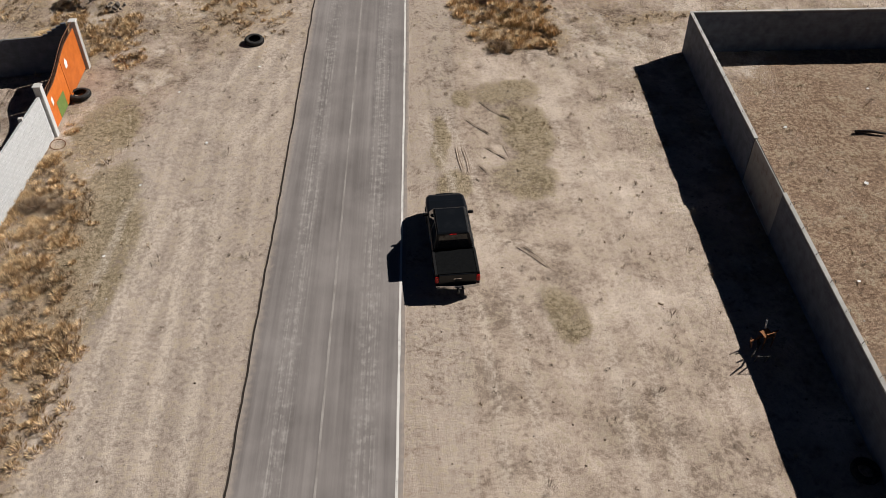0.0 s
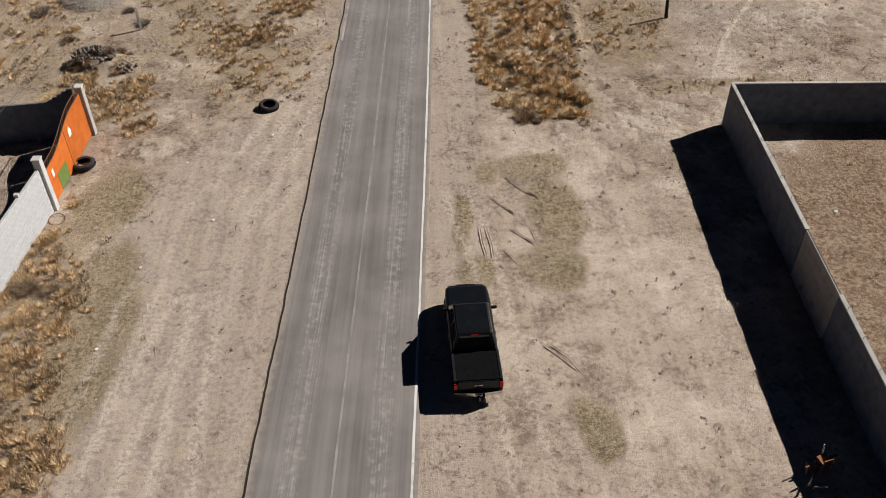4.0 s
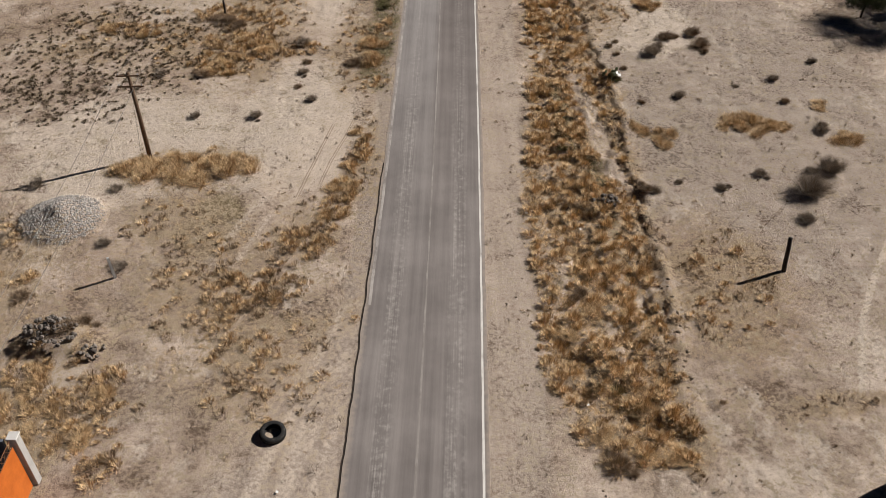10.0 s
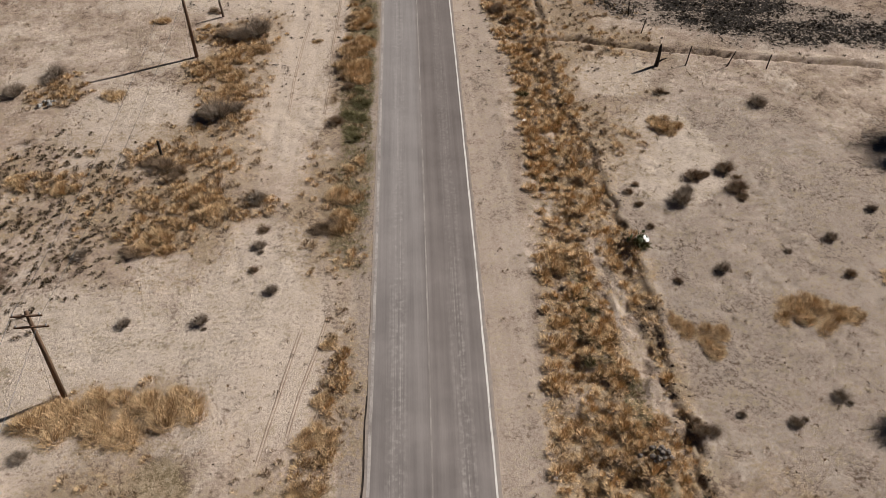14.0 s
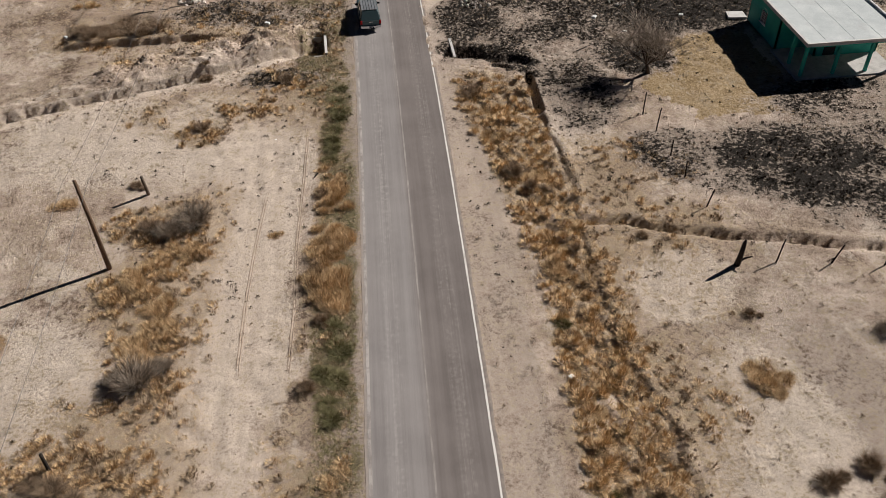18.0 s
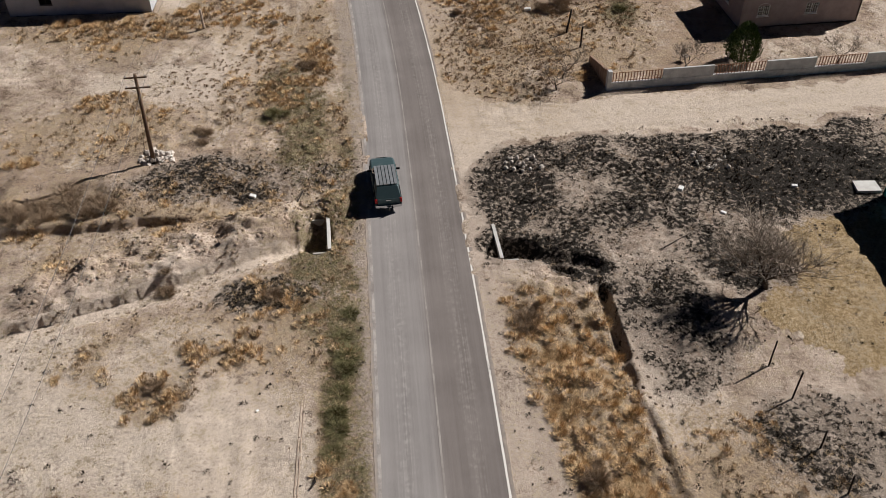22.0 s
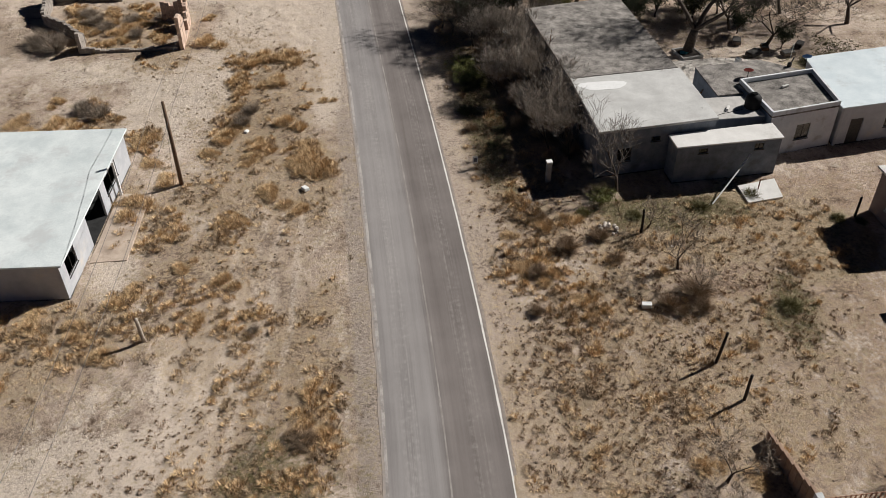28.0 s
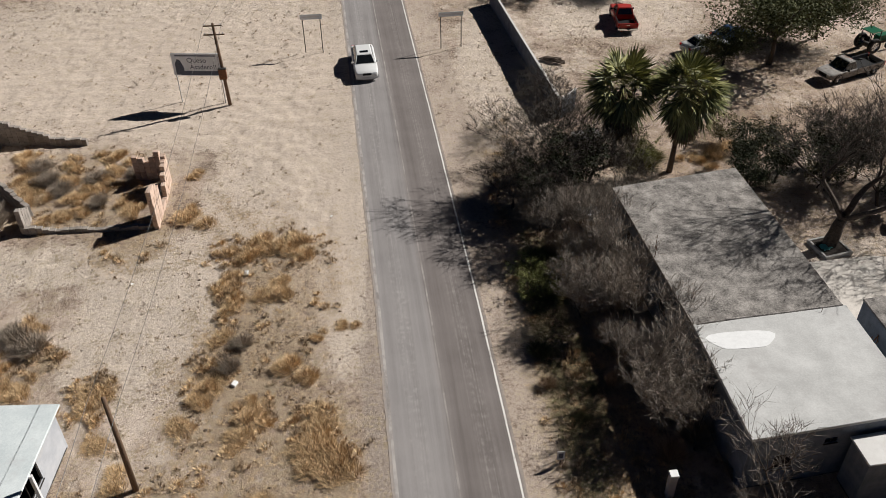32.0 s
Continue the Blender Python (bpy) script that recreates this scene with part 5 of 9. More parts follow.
def off_road(x, y, gap=0.35):
    re_ = right_edge(y)
    return ((x > re_ + gap) | (x < re_ - ROAD_WIDTH - gap)) & (side_road(x, y) < 0.3)


BUILT = [(15.7, 179.7, 51, 203), (35.4, 160.8, 47.4, 175.7), (35.5, 125, 44.8, 136.6), (-31, 171.8, -16.2, 188.3), (2.0, 24.5, 5.2, 33.5)]


def free_ground(x, y):
    ok = off_road(x, y)
    for x0, y0, x1, y1 in BUILT:
        ok &= ~((x > x0) & (x < x1) & (y > y0) & (y < y1))
    return ok


def scatter(weight, per_m2, x0=-42, x1=54, y0=4, y1=262):
    """Random places, kept by chance in proportion to weight(x, y)."""
    n = int((x1 - x0) * (y1 - y0) * per_m2)
    x, y = rng.uniform(x0, x1, n), rng.uniform(y0, y1, n)
    keep = (rng.random(n) < weight(x, y)) & free_ground(x, y)
    return x[keep], y[keep]


def blades_at(name, x, y, size, count, material, label, flat=0.6, width=0.05, tall=0.8, category="grass"):
    """Clumps of pointed blades leaning outwards from each place."""
    n = len(x)
    z = height(x, y)
    ang, lean = rng.uniform(0, 2 * np.pi, (n, count)), rng.uniform(0.15, 1.0, (n, count)) ** 0.5 * flat
    ln = size[:, None] * rng.uniform(0.55, 1.15, (n, count))
    r0 = size[:, None] * rng.uniform(0.0, 0.35, (n, count))
    a0 = rng.uniform(0, 2 * np.pi, (n, count))
    bx, by = x[:, None] + r0 * np.cos(a0), y[:, None] + r0 * np.sin(a0)
    bz = np.broadcast_to(z[:, None] - 0.02, bx.shape)
    dx, dy, dz = np.cos(ang) * lean * ln, np.sin(ang) * lean * ln, np.sqrt(np.maximum(0.05, 1 - lean ** 2)) * ln * tall
    wx, wy = -np.sin(ang) * width * (0.5 + size[:, None]), np.cos(ang) * width * (0.5 + size[:, None])
    base_a = np.stack((bx + wx, by + wy, bz), -1)
    base_b = np.stack((bx - wx, by - wy, bz), -1)
    tip = np.stack((bx + dx, by + dy, bz + dz), -1)
    v = np.stack((base_a, base_b, tip), 2).reshape(-1, 3)
    return stuff_object(name, v, np.arange(len(v)).reshape(-1, 3), material, label, category)


def domes_at(name, x, y, size, count, material, label, width=0.012, tall=0.7, category="grass"):
    """Rounded clumps: upright blades in the middle, blades bent outwards and down round the rim."""
    n = len(x)
    z = height(x, y)
    q, a = np.sqrt(rng.random((n, count))), rng.uniform(0, 2 * np.pi, (n, count))
    out = a + rng.normal(0, 0.5, (n, count))
    sz = size[:, None]
    oval = rng.uniform(0.75, 1.25, (n, 1))
    bx, by = x[:, None] + 0.72 * sz * q * np.cos(a) * oval, y[:, None] + 0.72 * sz * q * np.sin(a) / oval
    crest = tall * sz * (1 - 0.75 * q ** 2)
    bz = z[:, None] + 0.45 * crest * rng.random((n, count)) - 0.02
    ln = sz * rng.uniform(0.25, 0.55, (n, count))
    tip = np.stack((bx + np.cos(out) * ln * (0.25 + 0.75 * q), by + np.sin(out) * ln * (0.25 + 0.75 * q), z[:, None] + crest * rng.uniform(0.55, 1.15, (n, count))), -1)
    wide = width * (0.6 + sz)
    wx, wy = -np.sin(out) * wide, np.cos(out) * wide
    v = np.stack((np.stack((bx + wx, by + wy, bz), -1), np.stack((bx - wx, by - wy, bz), -1), tip), 2).reshape(-1, 3)
    return stuff_object(name, v, np.arange(len(v)).reshape(-1, 3), material, label, category)


def lumps_at(name, x, y, size, material, label, category, squash=0.6):
    """Small uneven stones or clods, half sunk."""
    n = len(x)
    base = np.array([(1, 0, 0), (0.5, 0.87, 0), (-0.5, 0.87, 0), (-1, 0, 0), (-0.5, -0.87, 0), (0.5, -0.87, 0), (0.55, 0.1, 0.85), (-0.3, 0.45, 1.0), (-0.2, -0.5, 0.8)])
    tri = np.array([(0, 1, 6), (1, 7, 6), (1, 2, 7), (2, 3, 7), (3, 8, 7), (3, 4, 8), (4, 5, 8), (5, 6, 8), (5, 0, 6), (6, 7, 8)])
    v = base[None] * (1 + 0.35 * (rng.random((n, 9, 3)) - 0.5)) * size[:, None, None] * np.array((1, 0.8, squash))
    a = rng.uniform(0, 2 * np.pi, n)
    c, s = np.cos(a)[:, None], np.sin(a)[:, None]
    vx, vy = v[..., 0] * c - v[..., 1] * s + x[:, None], v[..., 0] * s + v[..., 1] * c + y[:, None]
    vz = v[..., 2] + height(x, y)[:, None] - 0.15 * size[:, None]
    f = (tri[None] + 9 * np.arange(n)[:, None, None]).reshape(-1, 3)
    return stuff_object(name, np.stack((vx, vy, vz), -1).reshape(-1, 3), f, material, label, category)


def mask_weight(key, lo=0.25, hi=0.8):
    return lambda x, y: step(masks(x, y)[key], lo, hi)


def ditch_weight(x, y):
    lx, rx = curve_through(y, STRIP_L), curve_through(y, STRIP_R)
    on = step(x, lx - 0.4, lx + 0.6) * (1 - step(x, rx - 0.8, rx + 0.5)) * step(y, 46, 47.5) * (1 - step(y, 124, 131))
    return on * (1 - 0.95 * blob(x, y, 12.5, 75.0, 0.85, 9.0, 4, 0.35)) * (0.45 + 0.55 * step(cloud(x, y, 2.0, 91), 0.32, 0.5)) * (1 - 0.7 * (near_line(x, y, TRENCH) < 0.2))


x, y = scatter(ditch_weight, 15.0, 5, 16, 44, 134)
blades_at("dry_grass", x, y, rng.uniform(0.2, 0.45, len(x)), 18, straw, "matted golden dry grass filling the roadside ditch", 0.95, 0.018, 0.6)
x, y = scatter(lambda x, y: ditch_weight(x, y) * (0.35 + 0.65 * step(cloud(x, y, 1.3, 93), 0.40, 0.56)), 3.4, 5, 16, 44, 134)
domes_at("dry_grass", x, y, rng.uniform(0.28, 0.62, len(x)), 125, straw, "swelling mounds of golden dry grass in the ditch", 0.020, 0.85)
x, y = scatter(lambda x, y: step(masks(x, y)["grass"], 0.25, 0.8) * step(cloud(x, y, 1.6, 95), 0.45, 0.62), 1.3)
domes_at("dry_grass", x, y, rng.uniform(0.22, 0.55, len(x)), 80, straw, "clumps of golden dry grass with bare gaps between", 0.018, 0.8)
x, y = scatter(lambda x, y: step(masks(x, y)["grass"], 0.2, 0.7) * step(cloud(x, y, 1.4, 96), 0.40, 0.6), 1.4)
domes_at("dry_grass", x, y, rng.uniform(0.20, 0.45, len(x)), 66, brown_grass, "clumps of dull brown grass among the golden ones", 0.018, 0.8)
for density, tone, many, label in ((3.6, straw, 90, "thick golden stands of dry grass"), (2.2, brown_grass, 80, "thick brown stands of dead grass")):
    x, y = scatter(lambda x, y: thick_grass(x, y) * (0.4 + 0.6 * step(cloud(x, y, 1.2, 97), 0.40, 0.55)), density)
    domes_at("dry_grass", x, y, rng.uniform(0.22, 0.52, len(x)), many, tone, label, 0.018, 0.9)
x, y = scatter(mask_weight("grass", 0.10, 0.8), 4.2)
blades_at("dry_grass", x, y, rng.uniform(0.12, 0.42, len(x)), 16, straw, "patches of golden dry grass on bare dirt", 0.92, 0.010, 0.7)
x, y = scatter(mask_weight("grass", 0.05, 0.6), 4.2)
blades_at("dry_grass", x, y, rng.uniform(0.10, 0.28, len(x)), 16, brown_grass, "short brown dry grass on bare dirt", 0.9, 0.011, 0.7)
x, y = scatter(mask_weight("weeds", 0.1, 0.6), 15.0)
blades_at("green_weeds", x, y, rng.uniform(0.10, 0.3, len(x)), 16, green_weed, "low dull green weeds along the road edge", 0.9, 0.018, 0.6, "weeds")
x, y = scatter(mask_weight("weeds", 0.1, 0.6), 7.0)
blades_at("dry_grass", x, y, rng.uniform(0.15, 0.38, len(x)), 20, brown_grass, "brown grass among the weeds along the road", 0.9, 0.013, 0.7)
x, y = scatter(lambda x, y: 0.85 * step(masks(x, y)["burn"], 0.1, 0.7) * (0.25 + 0.75 * step(cloud(x, y, 1.1, 141, 3), 0.40, 0.55)) + 0.03, 11.0, -18, 52, 104, 148)
domes_at("charred_stubble", x, y, rng.uniform(0.08, 0.28, len(x)), 26, char, "charred black stubble of burnt grass", 0.026, 0.8, "burnt grass")
x, y = scatter(lambda x, y: (step(cloud(x, y, 7, 101), 0.40, 0.62) * 0.9 + 0.1) * (1 - 0.9 * masks(x, y)["runs_y"]) * (1 - 0.9 * inside(x, y, LAWN)), 0.8)
domes_at("sparse_grass", x, y, 0.07 + 0.20 * rng.random(len(x)) ** 2, 26, brown_grass, "sparse small tufts of brown grass", 0.018, 0.8)
x, y = scatter(lambda x, y: blob(x, y, -25.5, 88, 8, 9.5, 0, 0.3), 3.2)
domes_at("sparse_grass", x, y, rng.uniform(0.14, 0.32, len(x)), 48, leafy("dark_tuft", (0.05, 0.038, 0.025), (0.26, 0.195, 0.125)), "many low dark brown grass clumps", 0.024, 0.9)
x, y = scatter(lambda x, y: np.maximum.reduce([blob(x, y, 13.6, 161, 5.5, 10, 0, 0.4), 0.8 * blob(x, y, 21, 168, 8, 7, 0, 0.4), 0.6 * blob(x, y, -10, 158, 5, 5, 0, 0.4), 0.7 * blob(x, y, 13, 177, 4, 6, 0, 0.4)]), 5.0)
domes_at("sparse_grass", x, y, rng.uniform(0.09, 0.26, len(x)), 34, leafy("russet_tuft", (0.13, 0.082, 0.05), (0.46, 0.315, 0.20)), "many low russet grass clumps over reddish soil", 0.022, 0.8)
x, y = scatter(lambda x, y: step(masks(x, y)["red"], 0.25, 0.7) * step(cloud(x, y, 2.0, 151), 0.35, 0.6) * (1 - blob(x, y, 31, 29, 12, 17, 0, 0.1)), 2.6)
blades_at("sparse_grass", x, y, rng.uniform(0.10, 0.30, len(x)), 16, brown_grass, "brown dead grass over reddish soil", 0.95, 0.018, 0.6)
x, y = scatter(lambda x, y: 0.3 + 0.7 * step(cloud(x, y, 9, 161), 0.45, 0.6), 0.24)
domes_at("low_scrub", x, y, 0.14 + 0.38 * rng.random(len(x)) ** 2, 44, twig_grey, "low grey leafless scrub dotted over the dirt", 0.009, 0.9, "scrub")
x, y = scatter(lambda x, y: 0.25 + 0.75 * step(cloud(x, y, 6, 121), 0.45, 0.6), 0.9)
lumps_at("small_stones", x, y, 0.018 + 0.06 * rng.random(len(x)) ** 3, stone_mix, "small pale stones strewn over the dirt", "stones")
x, y = scatter(lambda x, y: 0.25 + 0.75 * step(cloud(x, y, 4, 131), 0.45, 0.6), 0.5)
lumps_at("dirt_clods", x, y, 0.02 + 0.07 * rng.random(len(x)) ** 2, clod, "dark clods of dirt strewn over the ground", "clods")
x, y = scatter(lambda x, y: blob(x, y, -22.6, 66.4, 2.5, 2.3, 0, 0.12), 130, -26, -19, 63, 70)
lumps_at("gravel_heap", x, y, rng.uniform(0.04, 0.10, len(x)), leafy("grey_gravel", (0.19, 0.178, 0.168), (0.46, 0.43, 0.40), 0.95), "grey gravel tipped in a round heap", "gravel")
x, y = scatter(lambda x, y: blob(x, y, -11, 136.6, 11, 2.0, 19, 0.3) * 0.8, 7, -26, 0, 126, 146)
lumps_at("spoil_bank", x, y, rng.uniform(0.05, 0.2, len(x)), leafy("pale_clods", (0.24, 0.17, 0.125), (0.45, 0.35, 0.27), 0.95), "lumpy pale spoil thrown up beside the ditch", "clods")
x, y = scatter(lambda x, y: 0.5 * (1 - step(near_line(x, y, TRENCH), 0.5, 1.1)) * step(x, 11, 13), 5, 10, 18, 48, 130)
lumps_at("trench_clods", x, y, rng.uniform(0.05, 0.16, len(x)), clod, "dark clods along the trench's edge", "clods")


rough_dirt = lambda x, y: np.maximum.reduce([blob(x, y, -5, 148, 6, 14, 0, 0.5), 0.8 * blob(x, y, 22, 137, 16, 8, 0, 0.4), blob(x, y, -10, 141, 10, 5, 0, 0.5), blob(x, y, -14, 132, 11, 3, 19, 0.5), 0.6 * blob(x, y, 14, 160, 6, 12, 0, 0.5), 0.5 * blob(x, y, -8, 185, 6, 16, 0, 0.5)])
x, y = scatter(lambda x, y: rough_dirt(x, y) * (0.2 + 0.8 * step(cloud(x, y, 2.2, 171), 0.38, 0.58)), 3.6)
lumps_at("dirt_clods", x, y, 0.03 + 0.12 * rng.random(len(x)) ** 2, leafy("brown_clods", (0.085, 0.062, 0.046), (0.36, 0.28, 0.215), 0.95), "rough brown clods and crumbs of turned soil", "clods")
x, y = scatter(lambda x, y: rough_dirt(x, y) * step(cloud(x, y, 1.8, 172), 0.40, 0.6), 3.0)
blades_at("sparse_grass", x, y, rng.uniform(0.14, 0.34, len(x)), 22, twig_brown, "dead brown weeds over rough soil", 0.95, 0.014, 0.65)


# ---- shrubs, tussocks and trees ----
def twig_cloud(seed, count, reach, rise, width, droop=0.0, splay=1.0, forks=2):
    """Thin twigs from one root, each forking; as crossed slivers."""
    r = random.Random(seed)
    s = Shape()
    for _ in range(count):
        a, lean = r.uniform(0, 2 * math.pi), r.uniform(0.02, 1.0) ** 0.6 * splay
        d = Vector((math.cos(a) * lean, math.sin(a) * lean, math.sqrt(max(0.03, 1 - min(lean, 0.98) ** 2)) * rise)).normalized()
        p = Vector((math.cos(a), math.sin(a), 0)) * 0.22 * reach * r.random()
        ln = reach * r.uniform(0.45, 0.95)
        q = p + d * ln * 0.55
        tip = q + (d + Vector((r.uniform(-0.3, 0.3), r.uniform(-0.3, 0.3), r.uniform(-0.25, 0.15) - droop))).normalized() * ln * 0.45
        side = d.cross(Vector((r.uniform(-1, 1), r.uniform(-1, 1), r.uniform(-1, 1)))).normalized() * width
        s.add([p - side, p + side, q + side * 0.7, q - side * 0.7, tip], [(0, 1, 2, 3), (3, 2, 4)])
        for _ in range(forks):
            u = r.uniform(0.35, 1.0)
            b = p.lerp(q, u)
            t = b + (d + Vector((r.uniform(-0.8, 0.8), r.uniform(-0.8, 0.8), r.uniform(-0.35, 0.5)))).normalized() * ln * r.uniform(0.25, 0.5)
            side2 = d.cross(Vector((r.uniform(-1, 1), r.uniform(-1, 1), r.uniform(-1, 1)))).normalized() * width * 0.7
            s.add([b - side2, b + side2, t], [(0, 1, 2)])
    return s


def tuft_dome(seed, count, reach, rise, width, inner=0.75):
    """Six to eight tufts of uneven size grown together, each of blades that stand close and bend outwards."""
    r = random.Random(seed)
    s = Shape()
    tufts = random.Random(seed % 50)
    lobes = []
    for k in range(6 + seed % 3):
        a, q = tufts.uniform(0, 2 * math.pi), 0.78 * math.sqrt(tufts.random())
        lobes.append((math.cos(a) * q * 1.1, math.sin(a) * q * 0.85, tufts.uniform(0.28, 0.52), tufts.uniform(0.6, 1.1)))
    areas = [lobe[2] ** 2 for lobe in lobes]
    full = rise
    for _ in range(count):
        lx, ly, size, tall = r.choices(lobes, areas)[0]
        rise = full * tall
        a, q = r.uniform(0, 2 * math.pi), math.sqrt(r.random())
        p = Vector((lx + math.cos(a) * q * size, ly + math.sin(a) * q * size, 0.0)) * reach
        b = a + r.uniform(-2.2, 2.2)
        ln = reach * r.uniform(0.22, 0.48)
        tip = p + Vector((math.cos(b) * ln * (0.35 + 0.65 * q), math.sin(b) * ln * (0.35 + 0.65 * q), rise * reach * (1.0 - 0.62 * q * q) * r.uniform(0.55, 1.1)))
        p = p + Vector((0, 0, 0.35 * rise * reach * (1 - min(1, q)) * r.random()))
        side = Vector((-math.sin(b), math.cos(b), r.uniform(-0.4, 0.4))) * width
        s.add([p - side, p + side, tip - Vector((0, 0, 0.1 * ln))], [(0, 1, 2)])
    return s


def make_plant(name, label, category, layers):
    top = thing(name, label, category)
    for pname, shape, material in layers:
        part(pname, shape, material, top)
    return top


TUSSOCK = [make_plant("grass_tussock", "big golden tussock of dry grass", "grass", [("foliage", tuft_dome(k, 1700, 1.0, 0.75, 0.0125), straw), ("dead_core", tuft_dome(k + 50, 600, 0.95, 0.62, 0.0095), brown_grass)]) for k in range(3)]
SHRUB = [make_plant("bare_shrub", "grey leafless twiggy desert shrub", "shrub", [("crown", twig_cloud(k + 10, 340, 1.0, 1.0, 0.0052, 0, 0.86, 8), twig_grey), ("stem", twig_cloud(k + 60, 16, 0.7, 1.2, 0.03, 0, 0.8, 1), twig_brown)]) for k in range(3)]
DARK = [make_plant("dark_shrub", "dark brown dense leafless shrub", "shrub", [("crown", twig_cloud(k + 20, 340, 1.0, 0.9, 0.0058, 0.0, 0.90, 8), twig_brown), ("stem", twig_cloud(k + 70, 26, 0.7, 1.0, 0.02, 0, 0.8, 1), twig_brown)]) for k in range(2)]
GREEN = [make_plant("green_bush", "low dull green bush with dry stems", "bush", [("foliage", twig_cloud(k + 30, 420, 1.0, 0.7, 0.014, 0.1, 0.98, 4), green_weed), ("stem", twig_cloud(k + 80, 20, 0.6, 1.0, 0.02, 0, 0.8, 1), twig_brown)]) for k in range(2)]
first_use = set()


def plant(kind, places, squash=0.75, group=""):
    """One plant of a kind at each (x, y, radius); a shrub often has one or two smaller ones grown against it."""
    if kind is SHRUB or kind is DARK:
        more = []
        for x, y, r in places:
            for _ in range(random.randint(0, 1) if r > 0.55 else 0):
                a = random.uniform(0, 2 * math.pi)
                more.append((x + math.cos(a) * r, y + math.sin(a) * r, r * random.uniform(0.4, 0.75)))
        places = places + more
    elif kind is TUSSOCK:
        more = []
        for x, y, r in places:
            if r >= 0.9 and random.random() < 0.6:
                a = random.uniform(0, 2 * math.pi)
                more.append((x + 0.9 * math.cos(a) * r, y + 0.9 * math.sin(a) * r, r * random.uniform(0.5, 0.8)))
        places = places + more
    for x, y, r in places:
        src = random.choice(kind)
        z = float(height(x, y))
        m = pose(x, y, z - 0.03, random.uniform(-6, 6), random.uniform(-6, 6), random.uniform(0, 360))
        k = r * random.uniform(0.95, 1.15) * (1.0 if kind is TUSSOCK else 1.3)
        size = Matrix.Diagonal((k, k * random.uniform(0.85, 1.1), k * squash * random.uniform(0.85, 1.2), 1))
        if src.name not in first_use:
            first_use.add(src.name)
            ob = src
            ob.matrix_basis = m @ size
        else:
            ob = copy_thing(src, m)
            ob.matrix_basis = m @ size
        if group:
            ob["group"] = group


# beside the gates and the gravel heap
plant(TUSSOCK, [(-21.2, 51.1, 1.0), (-20.1, 53.4, 0.9), (-17.2, 49.4, 0.9), (-18.6, 51.0, 0.8), (-16.4, 51.8, 0.8), (-19.4, 49.6, 0.9), (-18.3, 37.0, 0.8), (-18.6, 33.4, 0.9), (-17.6, 31.2, 0.9), (-19.2, 31.0, 0.9), (-17.9, 28.2, 0.9), (-16.5, 27.0, 0.7), (-18.2, 24.6, 0.9), (-16.9, 22.3, 0.8), (-17.6, 40.2, 0.6), (-16.0, 30.4, 0.6)], 0.65)
plant(DARK, [(-20.4, 56.4, 0.9), (-19.2, 56.2, 0.8), (-21.2, 55.4, 0.7), (-17.8, 33.2, 0.8), (-16.6, 33.0, 0.7), (-18.7, 57.2, 0.8), (-20.9, 57.0, 0.7), (-22.8, 59.5, 0.7)], 0.6)
plant(SHRUB, [(-17.9, 61.8, 0.8), (-25.4, 70.2, 0.7), (-20.0, 69.5, 0.7), (-26.0, 63.8, 1.0), (-19.4, 64.0, 0.7)], 0.6)
plant(TUSSOCK, [(-19.6, 72.0, 1.3), (-18.2, 71.2, 1.4), (-16.6, 71.6, 1.4), (-15.2, 71.0, 1.3), (-13.8, 71.8, 1.2), (-12.3, 71.5, 1.2), (-17.4, 72.6, 1.1), (-14.8, 72.6, 1.0)], 0.75, "grass round the pole")
# ditch side
plant(TUSSOCK, [(8.2, 48.5, 0.7), (9.6, 47.6, 0.8), (11.2, 47.4, 0.7), (8.0, 51.5, 0.6), (10.5, 50.4, 0.7), (7.2, 55.0, 0.6), (9.2, 57.0, 0.7), (11.6, 55.0, 0.7), (9.0, 61.5, 0.7), (11.0, 61.0, 0.6), (8.4, 65.5, 0.6), (10.2, 82.0, 0.6), (11.6, 88.0, 0.7), (10.4, 95.0, 0.7), (12.0, 101.0, 0.7), (11.2, 106.0, 0.8), (10.6, 111.5, 0.7), (12.2, 116.0, 0.7), (10.8, 124.5, 1.2), (9.8, 121.0, 0.9), (12.0, 122.5, 0.9)], 0.6)
plant(DARK, [(8.6, 46.9, 0.7), (8.6, 58.4, 0.6), (9.3, 127.3, 1.2), (10.5, 116.2, 0.9), (11.4, 114.4, 0.6), (11.4, 66.5, 0.38), (14.3, 67.9, 0.6), (12.7, 107.5, 0.5)], 0.75)
plant(GREEN, [(9.7, 73.0, 0.5), (9.4, 51.6, 0.5), (10.4, 101.3, 0.6), (10.2, 90.0, 0.45), (15.0, 82.4, 0.7)], 0.6)
# field beyond the ditch
plant(SHRUB, [(14.8, 67.8, 0.7), (19.4, 79.7, 0.6), (19.3, 68.0, 0.6), (22.3, 69.5, 0.6), (23.6, 64.5, 0.8), (24.9, 67.4, 1.6), (24.1, 81.0, 0.4), (27.3, 82.0, 0.6), (31.3, 84.6, 0.6), (28.3, 74.5, 0.7), (16.7, 68.8, 0.4), (28.5, 98.2, 1.1), (18.9, 86.6, 1.2), (27.0, 69.6, 1.3)], 0.75)
plant(DARK, [(20.6, 89.2, 0.9), (23.0, 89.8, 1.0), (23.1, 87.6, 0.9), (27.1, 78.6, 0.5), (16.4, 79.0, 0.4), (16.1, 84.2, 0.4), (16.0, 86.6, 0.4), (16.3, 88.8, 0.35), (21.3, 100.6, 0.6), (15.6, 88.0, 0.4), (17.3, 108.2, 0.5), (19.6, 108.9, 0.5)], 0.65)
